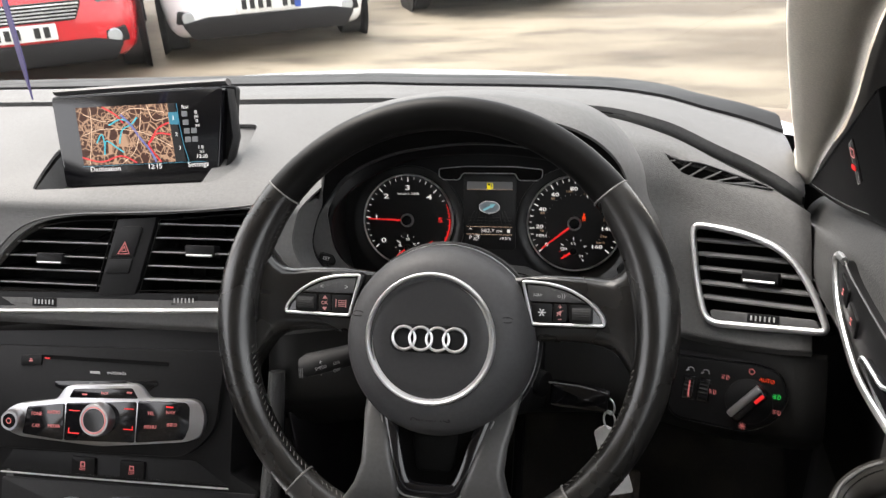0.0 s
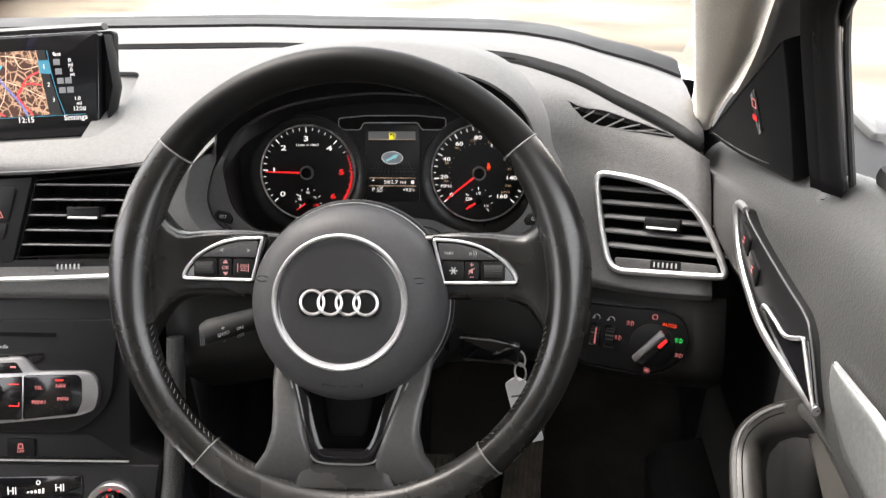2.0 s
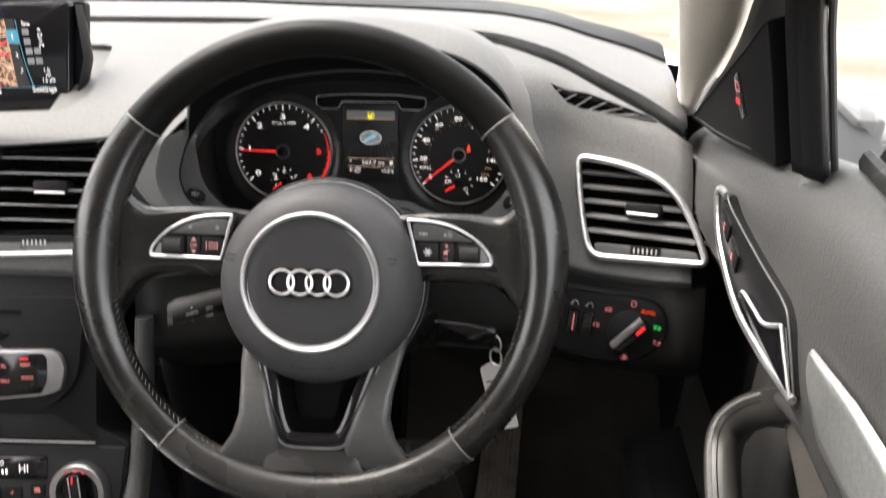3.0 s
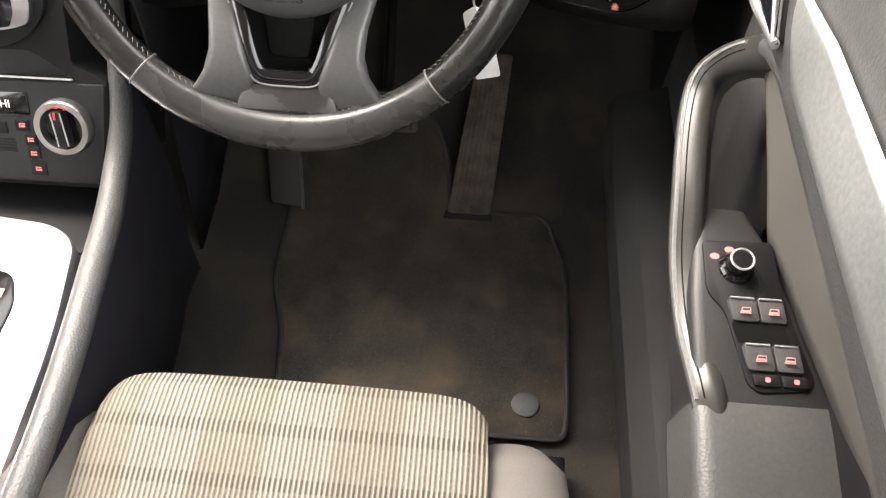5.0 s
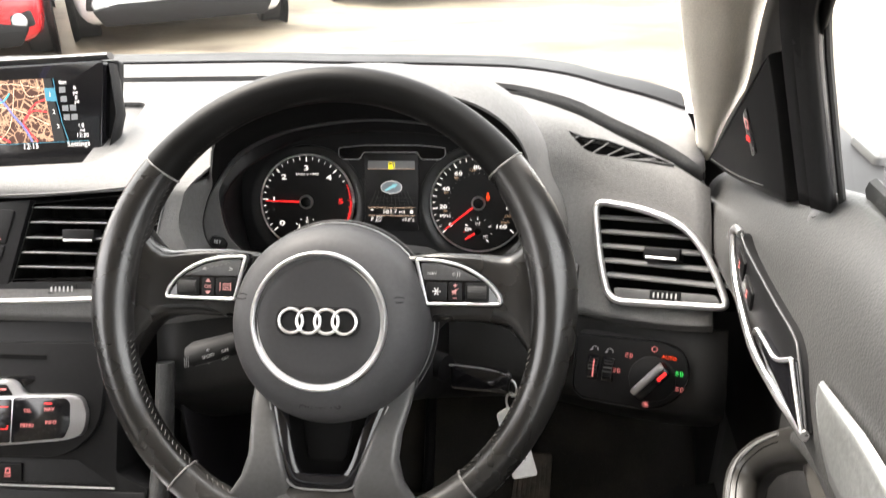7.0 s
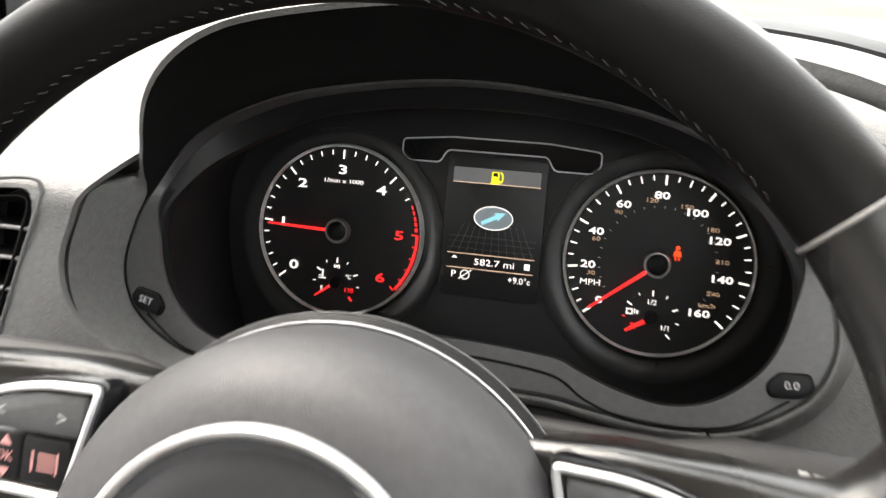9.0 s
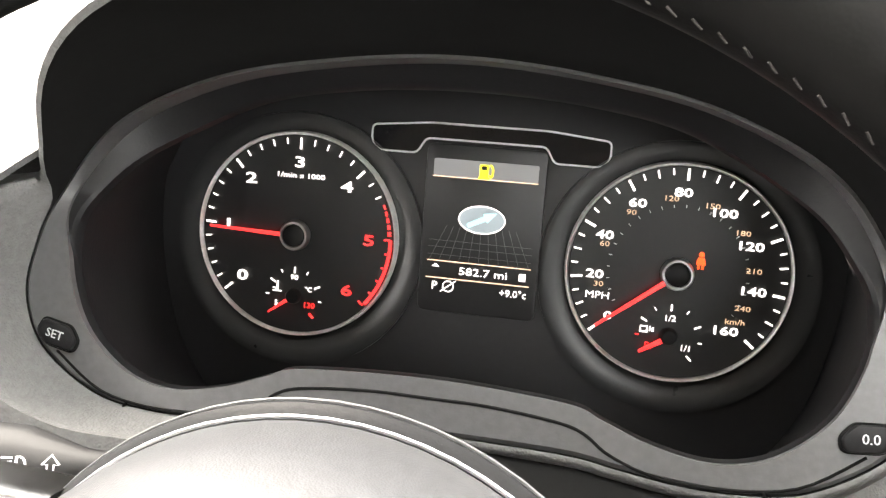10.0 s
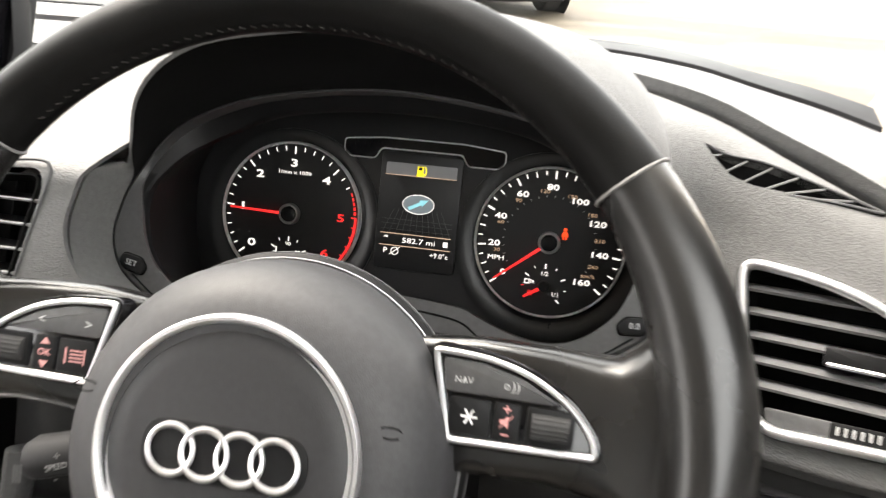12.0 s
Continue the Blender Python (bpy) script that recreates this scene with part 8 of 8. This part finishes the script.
m = Matrix.Translation((-0.72, 0, 0)) @ Matrix.Diagonal((-1, 1, 1, 1))
mirror_me = pillar.data.copy()
mirror_me.transform(m)
p2 = thick(new("pillar_trim", mirror_me), 0.003, 1)
tagged(p2, "pale grey cloth-covered windscreen pillar trim", "pillar trim", kind="structure")
bm = bmesh.new()
rows = []
for x in [-1.09 + 0.073 * k for k in range(21)]:
    c = 1 - ((x + 0.36) / 0.73) ** 2
    rows.append([Vector((x * 0.995, 0.60 + 0.10 * c - t * (0.66 + 0.08 * c) - 0.0, 1.040 + t * 0.46 + 0.03 * math.sin(math.pi * t))) for t in [k / 6 for k in range(7)]])
sheet(bm, rows)
ws_ = tagged(part("windscreen", bm, WINDSCREEN, None), "clear curved windscreen", "windscreen", kind="structure")
ws_.visible_shadow = False
bm = bmesh.new()
sheet(bm, [[Vector((x, y, z - 0.05 * ((x + 0.36) / 0.66) ** 4)) for y, z in ((-0.02, 1.515), (-0.15, 1.545), (-0.6, 1.58), (-1.3, 1.58), (-2.0, 1.52))] for x in [-1.02 + 0.066 * k for k in range(21)]])
tagged(thick(part("ceiling", bm, HEADLINER, None), 0.03, 1), "pale headliner", "ceiling", kind="structure")
bm = bmesh.new()
for x0, x1, y0, y1, z0, z1 in ((0.40, 0.46, -2.2, 0.40, 0.25, 1.08), (0.40, 0.46, 0.40, 0.70, 0.25, 0.965), (-1.18, -1.12, -2.2, 0.70, 0.25, 1.0), (-1.15, 0.43, -2.26, -2.2, 0.25, 1.05), (-1.15, 0.43, 0.68, 0.72, 0.25, 0.955), (-1.15, 0.43, -2.2, 0.7, 0.22, 0.30)):
    prism(bm, [Vector((x0, y0)), Vector((x1, y0)), Vector((x1, y1)), Vector((x0, y1))], z0, z1)
tagged(part("body_wall", bm, HARD, None, smooth=False), "plain dark car body walls", "car body", kind="structure")
bm = bmesh.new()
for x0, y0 in ((0.30, -1.12), (-1.06, -1.12), (0.28, -2.1), (-1.04, -2.1)):
    prism(bm, rect(0.07, 0.14, 0.02, x0, y0), 1.05, 1.56)
tagged(part("rear_pillar", bm, HEADLINER, None, smooth=False), "pale rear pillars", "pillar", kind="structure")
bm = bmesh.new()
sheet(bm, [[section(x)[8] + Vector((0, 0.046, -0.018)), section(x)[8] + Vector((0, 0.062, -0.060)), Vector((x, 0.71, 0.945))] for x in XS + [0.40]])
tagged(part("cowl", bm, HARD, None), "black cowl between the dashboard and the bulkhead", "cowl", kind="structure")
# panes out of view; the dark tint is added to dim rear light
bm = bmesh.new()
for x0, x1, y0, y1 in ((0.405, 0.41, -2.2, -1.16), (-1.13, -1.125, -2.2, -1.16), (-1.12, 0.40, -2.22, -2.21)):
    prism(bm, [Vector((x0, y0)), Vector((x1, y0)), Vector((x1, y1)), Vector((x0, y1))], 1.05, 1.56)
rear_glass = tagged(part("rear_glass", bm, TINTED, None, smooth=False), "unseen rear windows, tinted to cut light from behind", "window", kind="structure")
rear_glass.visible_shadow = False
fd = thing("passenger_door", Matrix(), "closed passenger door with dark vinyl skin", "door")
bm = bmesh.new()
sheet(bm, [[Vector((-0.72 - p.x, p.y, p.z)) for p in spline(door_section(y), 2)] for y in ys])
thick(part("skin", bm, DOOR_SKIN, fd), 0.003, 1)
# bonnet
bm = bmesh.new()
rows = []
for k in range(25):
    s = -1 + k / 12
    x = -0.36 + 0.79 * s
    rows.append([Vector((x, 0.74 - 0.10 * s * s + t * (0.76 - 0.16 * s * s), 1.020 - 0.012 * s * s - 0.045 * t - 0.085 * t * t - 0.05 * abs(s) ** 6 * (0.4 + t))) for t in [q / 10 for q in range(11)]])
sheet(bm, rows)
bonnet = thing("bonnet", Matrix(), "white painted bonnet of the car", "car bonnet")
thick(part("panel", bm, PAINT_WHITE, bonnet), 0.02, -1)
# door mirror outside
em = thing("door_mirror", Matrix(), "white door mirror outside the window", "mirror")
bm = bmesh.new()
rings = []
for x, w, h, yy in ((0.56, 0.03, 0.020, 0.24), (0.575, 0.05, 0.045, 0.245), (0.60, 0.075, 0.085, 0.25), (0.66, 0.085, 0.095, 0.25), (0.73, 0.075, 0.08, 0.25), (0.755, 0.04, 0.05, 0.25)):
    rings.append([Vector((x, yy + q.x, 1.085 + q.y)) for q in rounded([(-w, -h), (w, -h), (w, h), (-w, h)], min(w, h) * 0.6, 4)])
loft(bm, rings)
part("shell", bm, PAINT_WHITE, em)
bm = bmesh.new()
prism(bm, rounded([(0.452, 0.185), (0.478, 0.185), (0.478, 0.250), (0.452, 0.250)], 0.006, 3), 0.98, 1.088, 0.005)
part("foot", bm, SATIN, em, "grey mirror foot")
bm = bmesh.new()
prism(bm, rounded([(0.470, 0.180), (0.60, 0.190), (0.60, 0.250), (0.470, 0.250)], 0.006, 3), 1.032, 1.066, 0.006)
part("arm", bm, SATIN, em, "grey mirror arm")
# hanging tag, and a pale sheet added for a bright footwell patch
tg = thing("hanging_tag", Matrix(), "purple pointed tag hanging behind the windscreen", "hanging tag")
bm = bmesh.new()
prism(bm, [Vector(p) for p in ((-0.0045, 0.045), (0.0045, 0.050), (0.0055, -0.020), (0.0005, -0.060), (-0.0035, -0.025))], -0.0008, 0.0008, 0, face((-.457, .20, 1.222), 0, 25) @ pose(0, 0, 0, 0, 0, 2))
part("card", bm, PURPLE, tg)
bm = bmesh.new()
sweep(bm, [Vector((-0.457, 0.20, 1.268)), Vector((-0.45, 0.19, 1.40)), Vector((-0.44, 0.18, 1.50))], 0.0012, n=6)
part("cord", bm, PURPLE, tg)
pm = thing("paper_mat", Matrix.Translation((-0.66, 0.10, 0.382)), "pale lavender sheet added for a bright patch in the passenger footwell", "paper mat")
bm = bmesh.new()
prism(bm, rect(0.40, 0.52, 0.01), 0.0, 0.002)
part("sheet", bm, LAVENDER, pm)

# ---- parked cars ----
def parked_car(name, m, paint, label, width=0.88, length=4.2, height=1.45, plate_mat=PLATE_WHITE, blue=False):
    """x right, y ahead towards its own nose, origin on the ground under the front bumper's middle."""
    c = thing(name, m, label, "car", group="parked cars")
    bm = bmesh.new()
    rings = []
    for y, w, z0, z1 in ((0.0, 0.62, 0.26, 0.60), (-0.05, 0.74, 0.22, 0.68), (-0.16, 0.83, 0.19, 0.75), (-0.45, 0.88, 0.18, 0.84), (-1.05, 0.90, 0.18, 0.97), (-2.0, 0.90, 0.18, 1.0), (-3.4, 0.90, 0.18, 1.0), (-4.0, 0.84, 0.22, 0.98), (-4.15, 0.7, 0.30, 0.85)):
        w *= width / 0.9
        rings.append([Vector((q.x, y, q.y)) for q in rounded([(-w * 0.94, z0), (w * 0.94, z0), (w, (z0 + z1) / 2), (w * 0.86, z1), (-w * 0.86, z1), (-w, (z0 + z1) / 2)], 0.10, 4)])
    loft(bm, rings)
    part("body", bm, paint, c, sharp=50)
    bm = bmesh.new()
    rings = []
    for z, f, b, w in ((0.93, -0.95, -3.95, 0.78), (1.20, -1.45, -3.75, 0.70), (height - 0.06, -1.85, -3.45, 0.60), (height, -2.1, -3.1, 0.48)):
        rings.append([Vector((q.x, q.y, z)) for q in rounded([(-w, b), (w, b), (w, f), (-w, f)], 0.18, 4)])
    loft(bm, rings)
    part("cabin", bm, DARK_GLASS, c, "dark glazed cabin")
    bm = bmesh.new()
    prism(bm, rounded([(-0.55, -3.1), (0.55, -3.1), (0.55, -2.05), (-0.55, -2.05)], 0.1, 3), height - 0.03, height + 0.02, 0.01)
    part("roof", bm, paint, c)
    F = Matrix(((-1, 0, 0, 0), (0, 0, 1, 0.012), (0, 1, 0, 0), (0, 0, 0, 1)))
    bm = bmesh.new()
    prism(bm, rounded([(-0.62, 0.19), (0.62, 0.19), (0.70, 0.32), (0.50, 0.36), (-0.50, 0.36), (-0.70, 0.32)], 0.03, 3), -0.14, 0.0, 0.01, F)
    part("lower_valance", bm, HARD, c, "black lower bumper")
    bm = bmesh.new()
    prism(bm, rounded([(-0.40, 0.500), (0.40, 0.500), (0.46, 0.635), (-0.46, 0.635)], 0.03, 3), -0.06, 0.002, 0.006, F)
    gr = part("grille", bm, HARD, c, "black slatted grille")
    for k in range(5):
        bm = bmesh.new()
        prism(bm, rect(0.80 + 0.02 * k, 0.008, 0.003, 0, 0.520 + 0.024 * k), 0.0, 0.012, 0.003, F)
        part("slat", bm, CHROME, gr)
    bm = bmesh.new()
    prism(bm, rect(0.52, 0.111, 0.008, 0, 0.435), 0.0, 0.020, 0.002, F)
    pl_ = part("number_plate", bm, plate_mat, c, "plate with unreadable bars")
    bm = bmesh.new()
    for k in range(7):
        if k != 4:
            prism(bm, rect(0.040, 0.075, 0, -0.195 + 0.065 * k, 0.435), 0.020, 0.0225, 0, F)
    part("plate_bar", bm, DIAL, pl_)
    if blue:
        bm = bmesh.new()
        prism(bm, rect(0.05, 0.105, 0.004, 0.232, 0.435), 0.020, 0.023, 0, F)
        part("plate_band", bm, PLATE_BLUE, pl_)
    for sx in (-1, 1):
        bm = bmesh.new()
        prism(bm, rounded([(sx * 0.54, 0.30), (sx * 0.74, 0.32), (sx * 0.72, 0.42), (sx * 0.56, 0.40)], 0.02, 3), -0.12, -0.02, 0.008, F)
        fg_ = part("fog_lamp_recess", bm, HARD, c)
        bm = bmesh.new()
        lathe(bm, [(0.001, 0.008), (0.045, 0.004), (0.055, -0.01)], 24, F @ Matrix.Translation((sx * 0.64, 0.36, -0.015)))
        part("fog_lamp", bm, LAMP_GLASS, fg_)
        bm = bmesh.new()
        prism(bm, rounded([(sx * 0.50, 0.58), (sx * 0.78, 0.64), (sx * 0.84, 0.74), (sx * 0.60, 0.68)], 0.02, 3), -0.26, -0.04, 0.02, F)
        part("headlamp", bm, LAMP_GLASS, c, "clear headlamp")
        for y in (-0.80, -3.40):
            wm = Matrix.Translation((sx * (width - 0.10), y, 0.315)) @ Matrix(((0, 0, sx, 0), (0, 1, 0, 0), (1, 0, 0, 0), (0, 0, 0, 1)))
            bm = bmesh.new()
            lathe(bm, [(0.21, 0.10), (0.30, 0.105), (0.315, 0.09), (0.315, -0.09), (0.30, -0.105), (0.2, -0.1)], 40, wm)
            w = part("wheel", bm, TYRE, c, "black tyre on an alloy rim")
            bm = bmesh.new()
            lathe(bm, [(0.03, 0.085), (0.05, 0.088), (0.20, 0.075), (0.215, 0.10), (0.22, 0.09), (0.20, 0.05), (0.02, 0.05)], 40, wm)
            part("rim", bm, HARD, w)
            bm = bmesh.new()
            for k in range(5):
                prism(bm, rounded([(-0.022, 0.03), (0.022, 0.03), (0.016, 0.205), (-0.016, 0.205)], 0.005, 2), 0.08, 0.105, 0.004, wm @ pose(0, 0, 0, 0, 0, 72 * k))
            part("spokes", bm, ALU, w)
            bm = bmesh.new()
            lathe(bm, [(0.315, 0.060), (0.385, 0.104), (0.39, 0.112), (0.318, 0.112)], 40, wm @ Matrix.Translation((0, 0, 0.0)))
            part("wheel_arch", bm, HARD, w)
    return c


def nose(x, y, heading):
    """A car whose nose stands at x, y and points at heading degrees to the right of straight at us."""
    return pose(x, y, 0, 0, 0, 180 + heading)


parked_car("car", nose(-2.60, 5.98, 27), PAINT_WHITE, "white hatchback parked on the yard, nose towards us", 0.88, blue=True)
parked_car("car", nose(-3.98, 4.72, 30), PAINT_RED, "bright red small car parked on the yard", 0.84)
parked_car("car", nose(-0.85, 7.90, 26), PAINT_DARK, "dark grey car parked further off on the yard", 0.88)
